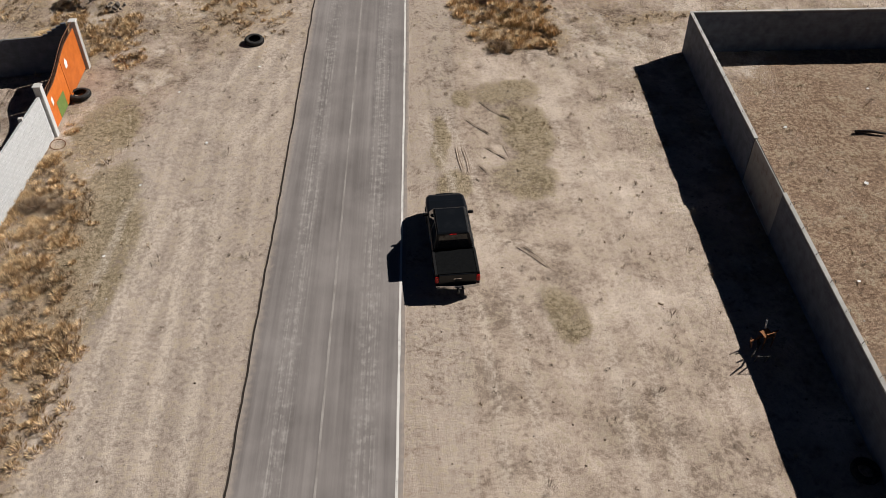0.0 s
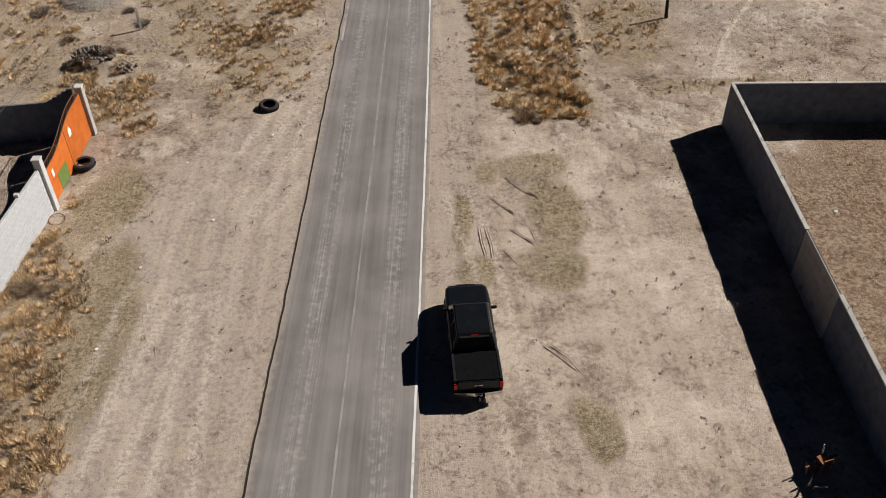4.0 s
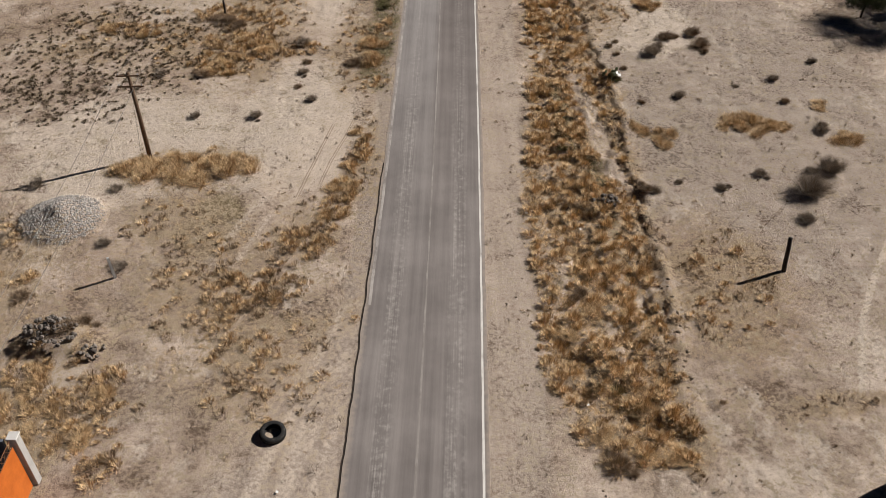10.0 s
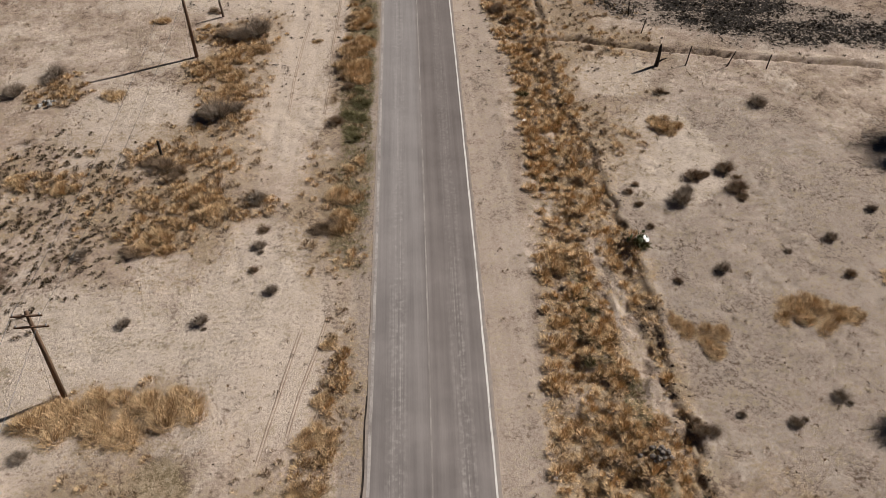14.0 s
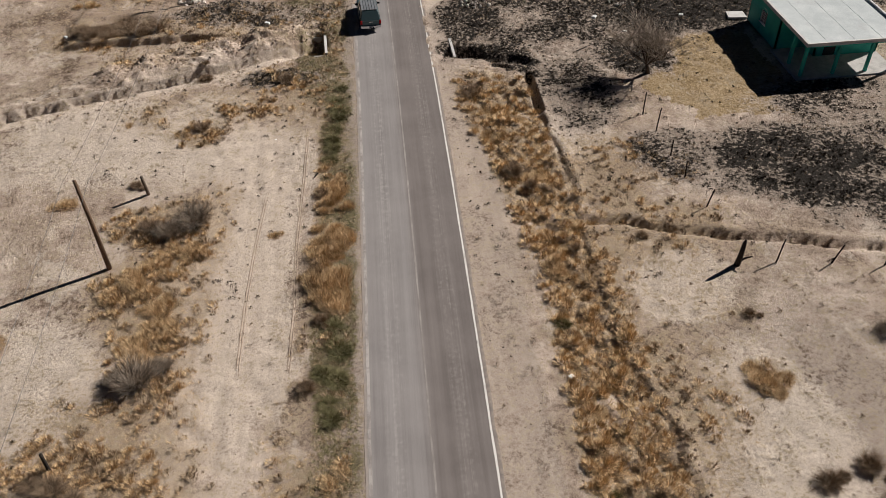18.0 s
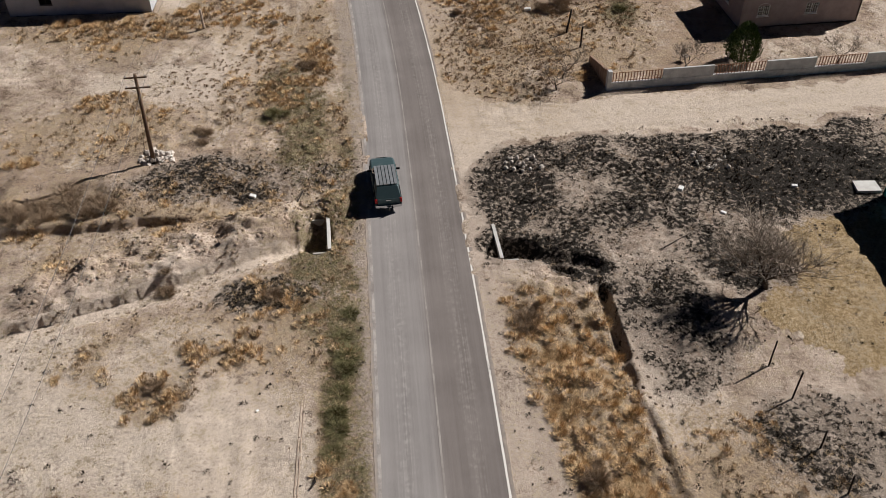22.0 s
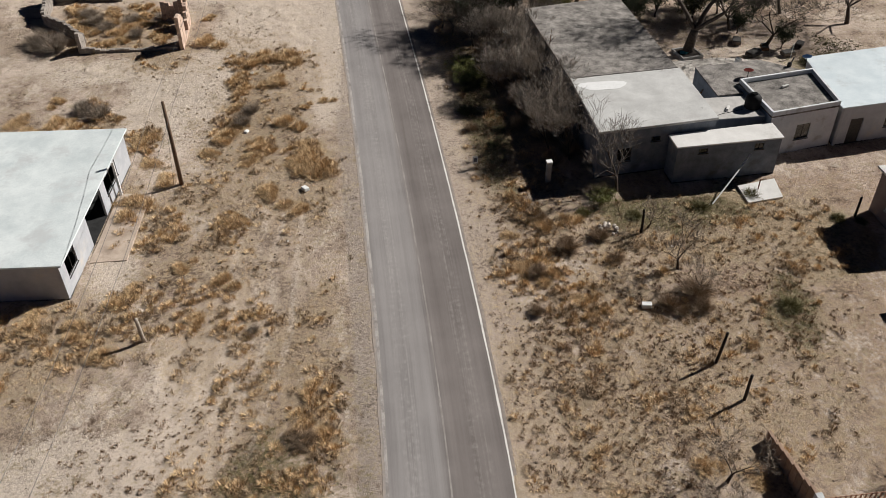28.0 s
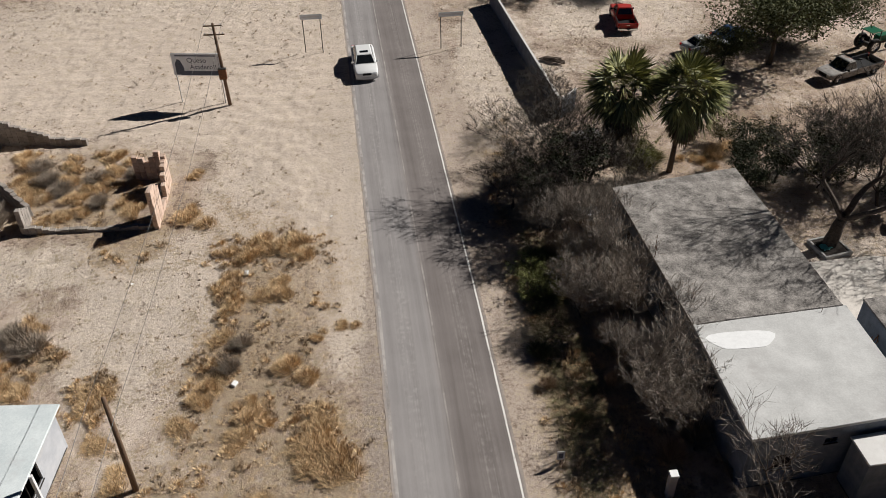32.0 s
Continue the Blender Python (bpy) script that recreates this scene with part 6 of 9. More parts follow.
plant(TUSSOCK, [(16.1, 74.9, 0.9), (17.0, 74.1, 0.9), (17.6, 74.8, 0.7), (22.2, 75.8, 1.0), (23.2, 76.3, 1.0), (24.2, 75.6, 1.0), (25.3, 75.2, 0.9), (23.4, 74.6, 0.9), (29.2, 73.4, 0.9), (30.3, 73.1, 0.9), (29.6, 78.0, 0.8), (20.7, 95.8, 1.0), (20.0, 96.4, 0.7), (20.3, 96.0, 0.9), (15.0, 75.8, 0.7)], 0.6)
# open ground on the other side
plant(SHRUB, [(-13.4, 100.3, 1.6), (-9.7, 89.5, 0.9), (-8.2, 80.4, 0.6), (-12.1, 78.2, 0.6), (-16.5, 78.4, 0.5), (-20.4, 84.8, 0.7), (-11.4, 113.9, 1.9), (-12.8, 112.8, 1.2), (-13.5, 100.4, 1.1), (-30, 105.2, 1.2), (-27.3, 107.9, 1.0), (-9.2, 84.6, 0.6)], 0.8)
plant(DARK, [(-16.6, 93.9, 1.2), (-15.4, 93.2, 0.9), (-17.0, 84.6, 0.8), (-5.2, 86.0, 0.9), (-14.2, 113.6, 1.0), (-4.3, 98.6, 0.8), (-9.4, 82.4, 0.5), (-9.0, 86.2, 0.5), (-11.6, 125.1, 0.8), (-11.9, 132.8, 0.8), (-5.4, 131.5, 0.7), (-11.0, 148.8, 0.7), (-10.8, 150.1, 0.7), (-15.6, 118.4, 0.6)], 0.75)
plant(TUSSOCK, [(-16.2, 85.7, 1.1), (-15.2, 86.6, 1.0), (-14.0, 90.2, 1.2), (-12.4, 88.6, 1.0), (-22.0, 103.9, 1.0), (-13.0, 106.6, 1.1), (-15.0, 107.8, 1.2), (-13.6, 109.6, 1.1), (-12.6, 104.4, 1.1), (-13.8, 102.2, 1.2), (-10.9, 110.6, 0.9), (-3.2, 106.2, 1.3), (-3.8, 89.3, 1.0), (-2.2, 115.6, 1.1), (-2.9, 110.0, 1.2), (-3.2, 107.6, 1.2), (-26.4, 92.9, 0.9), (-22.9, 91.8, 0.9), (-20.3, 116.7, 0.8)], 0.85)
plant(TUSSOCK, [(-5.0, 72.0, 0.7), (-5.3, 69.1, 0.9), (-5.8, 66.2, 0.8), (-6.2, 64.0, 0.6), (-4.6, 76.0, 0.6), (-6.0, 111.8, 0.5), (-3.0, 93.0, 0.7), (-2.4, 119.0, 0.6), (-17.2, 126.5, 0.5), (-24.0, 148.0, 0.9)], 0.7)
plant(GREEN, [(-3.0, 96.4, 0.8), (-2.6, 101.5, 0.8), (-3.4, 99.4, 0.8), (-2.0, 122.0, 0.7), (-1.4, 125.0, 0.7), (-5.8, 152.2, 0.8), (-4.9, 152.0, 0.5)], 0.5)
plant(DARK, [(-23.0, 141.2, 1.2), (-22.2, 140.4, 1.0), (-19.0, 141.6, 1.4), (-16.6, 141.0, 1.1), (-21.0, 141.4, 1.3), (-21.6, 142.0, 1.3), (-19.6, 142.9, 1.5), (-17.6, 142.2, 1.3), (-20.6, 140.6, 1.0), (-18.0, 140.4, 1.0)], 0.7, "brush in the hollow")
plant(TUSSOCK, [(-2.2, 116.0, 1.0), (-1.9, 114.4, 0.9), (-2.7, 111.8, 0.9), (-2.1, 110.6, 1.1), (-3.0, 109.2, 0.9), (-3.0, 106.3, 1.2), (-2.6, 104.5, 0.9), (-3.0, 107.3, 1.1), (-1.8, 117.0, 0.8), (-3.9, 86.2, 0.9), (-3.8, 89.2, 0.8)], 1.05, "tussocks along the verge")
plant(DARK, [(-3.6, 107.6, 0.8), (-2.9, 115.6, 0.7), (-4.2, 86.4, 0.6), (-3.4, 103.6, 0.6)], 0.8)
plant(GREEN, [(-2.7, 103.0, 0.8), (-2.3, 101.0, 0.8), (-2.6, 99.0, 0.9), (-2.2, 119.6, 0.7), (-2.0, 121.0, 0.8), (-1.7, 123.4, 0.8), (-1.2, 126.0, 0.9), (-1.4, 127.6, 0.7), (-0.9, 129.4, 0.7), (-3.2, 97.4, 0.7)], 0.35)
# lots along the last stretch
plant(TUSSOCK, [(-22.0, 192.0, 1.2), (-20.4, 191.0, 1.1), (-23.6, 193.6, 1.2), (-25.0, 192.2, 1.1), (-21.2, 196.8, 1.0), (-26.6, 194.6, 1.2), (-24.2, 197.2, 0.9), (-6.6, 188.6, 1.0), (-4.6, 191.6, 1.1), (-5.6, 182.0, 1.0), (-6.4, 198.2, 1.1), (-4.0, 180.0, 0.9), (-7.4, 186.4, 0.9), (-15.0, 181.2, 1.3), (-3.8, 185.2, 1.2), (-2.6, 185.6, 1.3), (-1.9, 184.4, 1.2), (-3.1, 187.6, 1.2), (-9.2, 191.0, 1.2), (-8.2, 178.8, 0.9), (-8.8, 197.6, 0.9), (-5.4, 203.5, 1.3), (-7.2, 203.6, 1.3), (-8.8, 202.6, 1.1), (-12.4, 207.0, 1.3), (-9.3, 200.2, 1.0), (-9.2, 194.4, 0.9), (-13.3, 213.0, 0.8), (-16.1, 190.3, 1.2), (-1.6, 195.0, 0.6), (-3.3, 194.3, 0.5), (-13.4, 184.6, 0.9), (-10.4, 188.0, 0.8), (-14.6, 187.0, 0.9)], 0.8)
plant(TUSSOCK, [(-19.3, 170.4, 1.0), (-16.6, 169.2, 0.9), (-14.2, 171.6, 1.1), (-10.7, 174.5, 0.8), (-9.4, 169.1, 0.8), (-22.4, 169.8, 1.0), (-25.0, 170.4, 1.0), (-8.0, 172.5, 0.8), (-2.4, 160.0, 0.9), (-14.4, 166.6, 0.8), (-2.5, 163.0, 0.7), (-20.5, 211.5, 1.0), (-22.5, 213.5, 1.1), (-19.0, 214.5, 1.0), (-24.5, 210.5, 1.0), (-21.0, 208.5, 0.9), (-26.0, 214.0, 1.1), (-18.0, 210.0, 0.9), (-23.0, 216.0, 1.0), (-17.0, 208.4, 0.9), (-19.4, 212.6, 1.0), (-21.6, 210.4, 1.0), (-25.6, 212.2, 1.1), (-20.2, 216.4, 1.0), (-26.8, 216.2, 1.1), (-17.4, 212.0, 0.8), (-22.4, 208.2, 0.9)], 0.8)
plant(SHRUB, [(17.3, 179.6, 1.3), (-19.6, 209.6, 1.1), (-22.8, 211.6, 1.2), (-17.8, 213.6, 0.9), (-25.2, 215.0, 1.3), (-26.6, 207.6, 1.9), (-28.4, 209.0, 1.7), (-20.2, 194.7, 1.5), (-21.4, 195.6, 1.2), (-8.4, 192.0, 0.9), (-20.6, 213.0, 1.2), (-24.0, 213.0, 1.3), (-6.0, 168.0, 0.5), (-7.8, 193.9, 0.9)], 0.8)
plant(DARK, [(13.9, 173.3, 1.0), (11.6, 171.2, 0.8), (10.9, 167.6, 0.7), (16.4, 174.3, 1.0), (16.9, 171.9, 0.7), (18.3, 182.3, 1.3), (18.9, 167.3, 1.0), (21.0, 168.2, 1.4), (9.6, 189.0, 0.7), (-2.8, 159.4, 0.9)], 0.8)
plant(GREEN, [(10.4, 199.2, 1.0), (10.9, 197.4, 0.9), (11.4, 200.6, 1.0), (10.2, 195.4, 0.6), (11.0, 186.4, 0.7), (12.0, 188.6, 0.6), (19.4, 176.4, 0.7), (24.2, 176.8, 0.8), (16.0, 177.2, 0.7), (41.0, 196.6, 1.1), (17.8, 179.3, 1.0), (28.2, 177.8, 0.7), (26.2, 166.4, 0.8), (11.0, 196.4, 1.2), (20.9, 210.6, 1.3), (22.0, 212.0, 1.2), (40.6, 194.6, 1.2), (33.0, 174.4, 0.6), (34.4, 173.9, 0.5), (9.7, 191.6, 0.9)], 0.6)
plant(TUSSOCK, [(10.9, 171.6, 0.8), (12.2, 170.6, 0.8), (12.6, 176.0, 0.9), (11.4, 179.4, 0.8), (19.6, 154.6, 0.8), (17.4, 155.6, 0.8), (24.8, 211.6, 0.9), (26.4, 211.4, 1.0), (28.0, 212.6, 1.1), (13.8, 168.4, 0.7), (15.0, 176.6, 0.8), (10.6, 175.2, 0.6)], 0.7)


def bare_tree(seed, h, spread, trunk_r, levels=4, fork=(3, 4), start=0.25, upright=0.35, name="bare_tree", label="", twig_mat=None, fan=False, crown=0.0):
    """A leafless tree: tapered trunk, limbs and finer and finer branches."""
    trunk, limbs, twigs = Shape(), Shape(), Shape()

    def grow(p, d, ln, rad, lv):
        pts, q = [p], p
        steps_ = 4 if lv < 3 else 3 if lv < 4 else 2
        for k in range(steps_):
            d = (d + Vector((r.uniform(-1, 1), r.uniform(-1, 1), r.uniform(-0.5, 0.9))) * (0.13 + 0.03 * lv)).normalized()
            q = q + d * ln / steps_
            pts.append(q)
        tgt = trunk if lv == 0 else limbs if lv <= 2 else twigs
        radii = [rad * (1 - 0.35 * i / steps_) for i in range(steps_ + 1)]
        tgt.tube(pts, [max(v, 0.007) * thin for v in radii], 7 if lv == 0 else 5 if lv <= 1 else 3, lv == 0)
        if lv >= levels:
            for _ in range(4):
                b = pts[-2].lerp(pts[-1], r.random()) if r.random() < 0.6 else pts[0].lerp(pts[1], r.random())
                t = b + (d + Vector((r.uniform(-0.9, 0.9), r.uniform(-0.9, 0.9), r.uniform(-0.4, 0.6)))).normalized() * ln * r.uniform(0.4, 0.9)
                w = d.cross(Vector((r.uniform(-1, 1), r.uniform(-1, 1), r.uniform(-1, 1)))).normalized() * 0.012 * thin
                twigs.add([b - w, b + w, t], [(0, 1, 2)])
            return
        n = r.randint(*fork) + (1 if lv >= 2 else 0)
        for k in range(n):
            a = 2 * math.pi * (k + r.uniform(-0.3, 0.3)) / n
            out = Vector((math.cos(a), math.sin(a), 0))
            up = upright if not fan else 1.1
            nd = (d * r.uniform(0.6, 1.0) + out * spread * r.uniform(0.5, 1.05) + Vector((0, 0, up * r.uniform(0.2, 1)))).normalized()
            at = pts[-1] if r.random() < 0.5 or lv == 0 else pts[2].lerp(pts[-1], r.random())
            grow(at, nd, ln * r.uniform(0.62, 0.88) * (1.7 if lv == 0 else 1), radii[-1] * r.uniform(0.5, 0.78), lv + 1)

    wide = tall = thin = 1.0
    for _ in range(2):  # once for its reach, then with the limbs' thickness true after fitting it to the crown
        r = random.Random(seed)
        for s in (trunk, limbs, twigs):
            s.v, s.f = [], []
        thin = 1 / math.sqrt(wide * tall)
        grow(Vector((0, 0, -0.1)), Vector((r.uniform(-0.15, 0.15), r.uniform(-0.15, 0.15), 1)), h * start, trunk_r, 0)
        tall = h / max(v[2] for v in twigs.v)
        wide = (crown or 0.5 * h) / sorted(math.hypot(v[0], v[1]) for v in twigs.v)[int(0.9 * len(twigs.v))]
    for s in (trunk, limbs, twigs):
        s.v = [(v[0] * wide, v[1] * wide, v[2] * tall) for v in s.v]
    top = thing(name, label, "tree")
    part("trunk", trunk, bark, top, smooth=True)
    part("branch_crown", limbs, bark, top, smooth=True)
    part("twig_crown", twigs, twig_mat or twig_grey, top)
    return top


bark = surface("dark_bark", (0.045, 0.034, 0.027), (0.12, 0.092, 0.072), 6, 0.95, bump=0.6, grain=30, depth=0.03)


def put(ob, x, y, turn=0.0, scale=1.0, dz=0.0):
    ob.matrix_basis = pose(x, y, float(height(x, y)) + dz, 0, 0, turn) @ Matrix.Diagonal((scale, scale, scale, 1))
    return ob


put(bare_tree(3, 5.2, 0.75, 0.16, 3, (7, 9), 0.16, 0.5, label="fan-shaped leafless tree at the edge of the burnt ground", fan=True, crown=2.9), 24.2, 128.2, 20)
small = put(bare_tree(5, 3.4, 0.85, 0.09, 4, (3, 4), 0.22, 0.4, label="small round leafless tree by the fence corner"), 17.9, 154.6, 0)
for x, y, t, k in ((20.6, 170.6, 80, 1.1), (17.0, 152.9, 200, 0.8), (21.4, 168.4, 150, 0.75), (28.4, 154.6, 240, 0.95), (41.4, 153.6, 10, 0.8), (19.9, 175.0, 300, 0.75), (38.8, 153.6, 30, 0.5)):
    put(copy_thing(small, pose(0, 0, 0)), x, y, t, k)
big = put(bare_tree(11, 13.0, 0.62, 0.42, 5, (3, 4), 0.20, 0.5, label="big spreading leafless tree in the courtyard", twig_mat=dark_twig, crown=6.6), 30.8, 199.7, 40)
road_tree = put(bare_tree(14, 8.0, 0.95, 0.19, 5, (3, 4), 0.16, 0.2, label="leafless tree leaning over the road edge", crown=4.6, twig_mat=dark_twig), 13.2, 206.3, 0)
for x, y, t, k in ((14.7, 218.6, 90, 0.65), (38.4, 200.2, 190, 0.95), (42.6, 207.0, 20, 0.9), (16.4, 209.0, 260, 0.75), (11.8, 203.4, 120, 0.6), (10.2, 206.2, 300, 0.55), (9.4, 207.9, 170, 0.45), (11.4, 208.6, 215, 0.6), (15.4, 212.4, 30, 0.7), (34.8, 209.5, 140, 0.75), (48.0, 204.0, 330, 1.1), (15.4, 215.0, 310, 0.6), (36.4, 204.0, 60, 0.9)):
    put(copy_thing(road_tree, pose(0, 0, 0)), x, y, t, k)
put(bare_tree(21, 7.0, 0.75, 0.12, 4, (3, 4), 0.2, 0.3, label="pale leafless tree against the old building", crown=2.9, twig_mat=leafy("pale_twigs", (0.16, 0.13, 0.11), (0.36, 0.32, 0.28))), 18.9, 179.4, 30)

# the hedge of dark bare bushes before the old building
hedge_plant = bare_tree(31, 4.4, 0.85, 0.075, 4, (3, 5), 0.10, 0.5, "hedge_bush", "tall leafless bush with grey twigs in the overgrown hedge", leafy("hedge_twigs", (0.15, 0.13, 0.112), (0.50, 0.435, 0.37)), crown=1.9)
rows = [(12.7, 194.4, 0.8), (12.5, 197.2, 0.8), (12.4, 199.4, 0.75), (13.6, 189.4, 0.8), (16.5, 183.8, 1.05), (15.3, 185.6, 1.1), (16.8, 187.4, 1.15), (15.1, 189.0, 1.2), (16.5, 190.8, 1.15), (14.5, 192.1, 1.1), (15.9, 193.8, 1.1), (14.1, 195.0, 1.1), (15.7, 196.8, 1.1), (13.9, 198.0, 1.15), (15.5, 199.8, 1.15), (13.1, 200.8, 1.1), (14.7, 202.4, 1.15), (16.5, 204.2, 1.0), (12.3, 202.8, 0.9), (17.5, 206.4, 1.1), (13.5, 204.6, 1.0), (16.6, 185.5, 0.9), (19.5, 205.8, 0.9)]
for i, (x, y, k) in enumerate(rows):
    ob = hedge_plant if i == 0 else copy_thing(hedge_plant, pose(0, 0, 0))
    put(ob, x, y, i * 67, k)
    ob["group"] = "hedge along the old building"
plant(DARK, [(15.0, 183.4, 1.1), (15.2, 187.0, 1.3), (14.4, 189.2, 1.1), (14.0, 192.2, 1.2), (13.8, 195.2, 1.2), (13.4, 198.2, 1.3), (12.4, 201.0, 1.2), (14.8, 202.6, 1.2), (16.6, 206.0, 1.2), (12.6, 197.4, 0.7), (16.4, 188.0, 1.4), (15.8, 195.0, 1.4), (16.6, 184.6, 1.3)], 1.5, "undergrowth of the hedge")

# feathery evergreen trees behind
needle = leafy("feathery_green_leaf", (0.032, 0.040, 0.015), (0.15, 0.155, 0.065))


def leafy_tree(seed, h, r0, label, leaf, clumps=150, per=26, size=0.24, name="leafy_tree", trunk_r=0.22, low=0.35):
    r = random.Random(seed)
    top = thing(name, label, "tree")
    trunk, limbs, crown = Shape(), Shape(), Shape()
    fork = Vector((r.uniform(-0.2, 0.2), r.uniform(-0.2, 0.2), h * low))
    trunk.tube([(0, 0, -0.1), tuple(fork * 0.5 + Vector((0.08, 0, 0))), tuple(fork)], [trunk_r, trunk_r * 0.8, trunk_r * 0.65], 8)
    ends = []
    for k in range(9):
        a = 2 * math.pi * k / 9 + r.uniform(-0.3, 0.3)
        e = Vector((math.cos(a) * r0 * r.uniform(0.5, 0.9), math.sin(a) * r0 * r.uniform(0.5, 0.9), h * r.uniform(0.55, 0.95)))
        limbs.tube([tuple(fork), tuple(fork.lerp(e, 0.5) + Vector((0, 0, 0.3))), tuple(e)], [trunk_r * 0.5, trunk_r * 0.3, 0.02], 5)
        ends.append(e)
    for k in range(clumps):
        e = r.choice(ends)
        c = fork.lerp(e, r.uniform(0.35, 1.15)) + Vector((r.gauss(0, 1), r.gauss(0, 1), r.gauss(0, 0.55))) * r0 * 0.2
        for _ in range(per):
            p = c + Vector((r.gauss(0, 1), r.gauss(0, 1), r.gauss(0, 0.7))) * r0 * 0.11
            d = Vector((r.uniform(-1, 1), r.uniform(-1, 1), r.uniform(-0.7, 0.5))).normalized() * size
            n = d.cross(Vector((r.uniform(-1, 1), r.uniform(-1, 1), r.uniform(-1, 1)))).normalized() * size * 0.28
            crown.add([p - n, p + n, p + d], [(0, 1, 2)])
    part("trunk", trunk, bark, top, smooth=True)
    part("branch_crown", limbs, bark, top, smooth=True)
    part("crown", crown, leaf, top)
    return top


mesquite = put(leafy_tree(41, 6.4, 4.4, "feathery dark green tree shading the parked cars", needle, 300, 34, 0.24), 37.2, 226.6, 0, 1.2)
for x, y, t, k in ((43.8, 231.5, 130, 0.95), (32.6, 226.2, 40, 0.55), (40.0, 233.0, 250, 0.6), (28.5, 246.0, 20, 0.7), (47.5, 214.0, 200, 0.6), (20.5, 247.0, 300, 0.75), (38.6, 92.6, 100, 0.5), (40.6, 90.4, 170, 0.6), (45.0, 95.0, 30, 0.8)):
    put(copy_thing(mesquite, pose(0, 0, 0)), x, y, t, k)
olive_bush = put(leafy_tree(43, 2.3, 1.7, "pale olive bush behind the old building", leafy("olive_leaf", (0.07, 0.065, 0.03), (0.22, 0.19, 0.10)), 70, 26, 0.16, "leafy_bush", 0.06, 0.15), 28.2, 213.6)
for x, y, t, k in ((30.8, 212.0, 80, 1.0), (42.0, 194.8, 30, 1.1), (33.0, 206.6, 200, 1.1), (20.6, 213.0, 120, 0.8), (25.4, 250.0, 20, 1.2)):
    put(copy_thing(olive_bush, pose(0, 0, 0)), x, y, t, k)

verge_bush = put(leafy_tree(47, 1.5, 1.25, "leafy yellow-green bush on the verge before the hedge", leafy("yellow_green_leaf", (0.075, 0.085, 0.022), (0.30, 0.30, 0.11)), 60, 22, 0.13, "leafy_bush", 0.05, 0.15), 10.1, 198.3)
for x, y, t, k in ((10.0, 196.7, 80, 0.8), (11.0, 197.2, 150, 0.9), (10.6, 200.0, 220, 0.75), (17.6, 178.2, 15, 0.75), (20.4, 211.9, 40, 0.9), (21.6, 212.3, 130, 0.75)):
    put(copy_thing(verge_bush, pose(0, 0, 0)), x, y, t, k)

ivy = leafy("dark_ivy_leaf", (0.012, 0.017, 0.008), (0.06, 0.066, 0.032))
ivy_tree = put(leafy_tree(45, 5.4, 2.3, "dark evergreen thicket tangled with the bare tree by the road", ivy, 170, 24, 0.22, "evergreen_tree", 0.14, 0.16), 14.4, 206.9)
for x, y, t, k in ((11.9, 205.4, 100, 0.75), (27.4, 206.0, 60, 0.7), (30.2, 207.6, 130, 0.8), (33.4, 206.2, 200, 0.75), (36.4, 207.6, 20, 0.8), (28.4, 209.8, 310, 0.65), (34.6, 209.8, 45, 0.7), (39.4, 206.0, 75, 0.65), (36.8, 203.2, 340, 0.55), (16.6, 210.4, 250, 0.6), (39.6, 199.6, 90, 0.45)):
    put(copy_thing(ivy_tree, pose(0, 0, 0)), x, y, t, k)

# clipped evergreen behind the fence
cyp = Shape()
rc = random.Random(5)
for _ in range(5200):
    u, a = rc.random(), rc.uniform(0, 2 * math.pi)
    rad = (1.25 * math.sin(math.pi * (0.18 + 0.80 * u)) ** 0.7 + 0.1) * rc.uniform(0.7, 1.03) * (1 + 0.10 * math.sin(5 * a) + 0.08 * math.sin(9 * a + 4 * u))
    p = Vector((math.cos(a) * rad, math.sin(a) * rad, 0.15 + 3.0 * u + (0.35 * rc.random() if u > 0.85 else 0)))
    d = Vector((math.cos(a) * 0.5, math.sin(a) * 0.5, rc.uniform(0.5, 1.2))).normalized() * 0.2
    n = d.cross(Vector((rc.uniform(-1, 1), rc.uniform(-1, 1), rc.uniform(-1, 1)))).normalized() * 0.045
    cyp.add([p - n, p + n, p + d], [(0, 1, 2)])
evergreen = make_plant("clipped_evergreen", "dense rounded dark green evergreen behind the fence", "tree", [("foliage", cyp, leafy("cypress_leaf", (0.020, 0.040, 0.010), (0.10, 0.13, 0.03))), ("trunk", Shape().tube([(0, 0, -0.1), (0, 0, 2.4)], [0.12, 0.05], 7), bark)])
put(evergreen, 33.6, 155.3)

# fan palms
palm_leaf = leafy("palm_leaf", (0.075, 0.09, 0.03), (0.46, 0.44, 0.19), 0.5)
palm_dead = leafy("dead_palm_leaf", (0.09, 0.066, 0.04), (0.34, 0.25, 0.14))


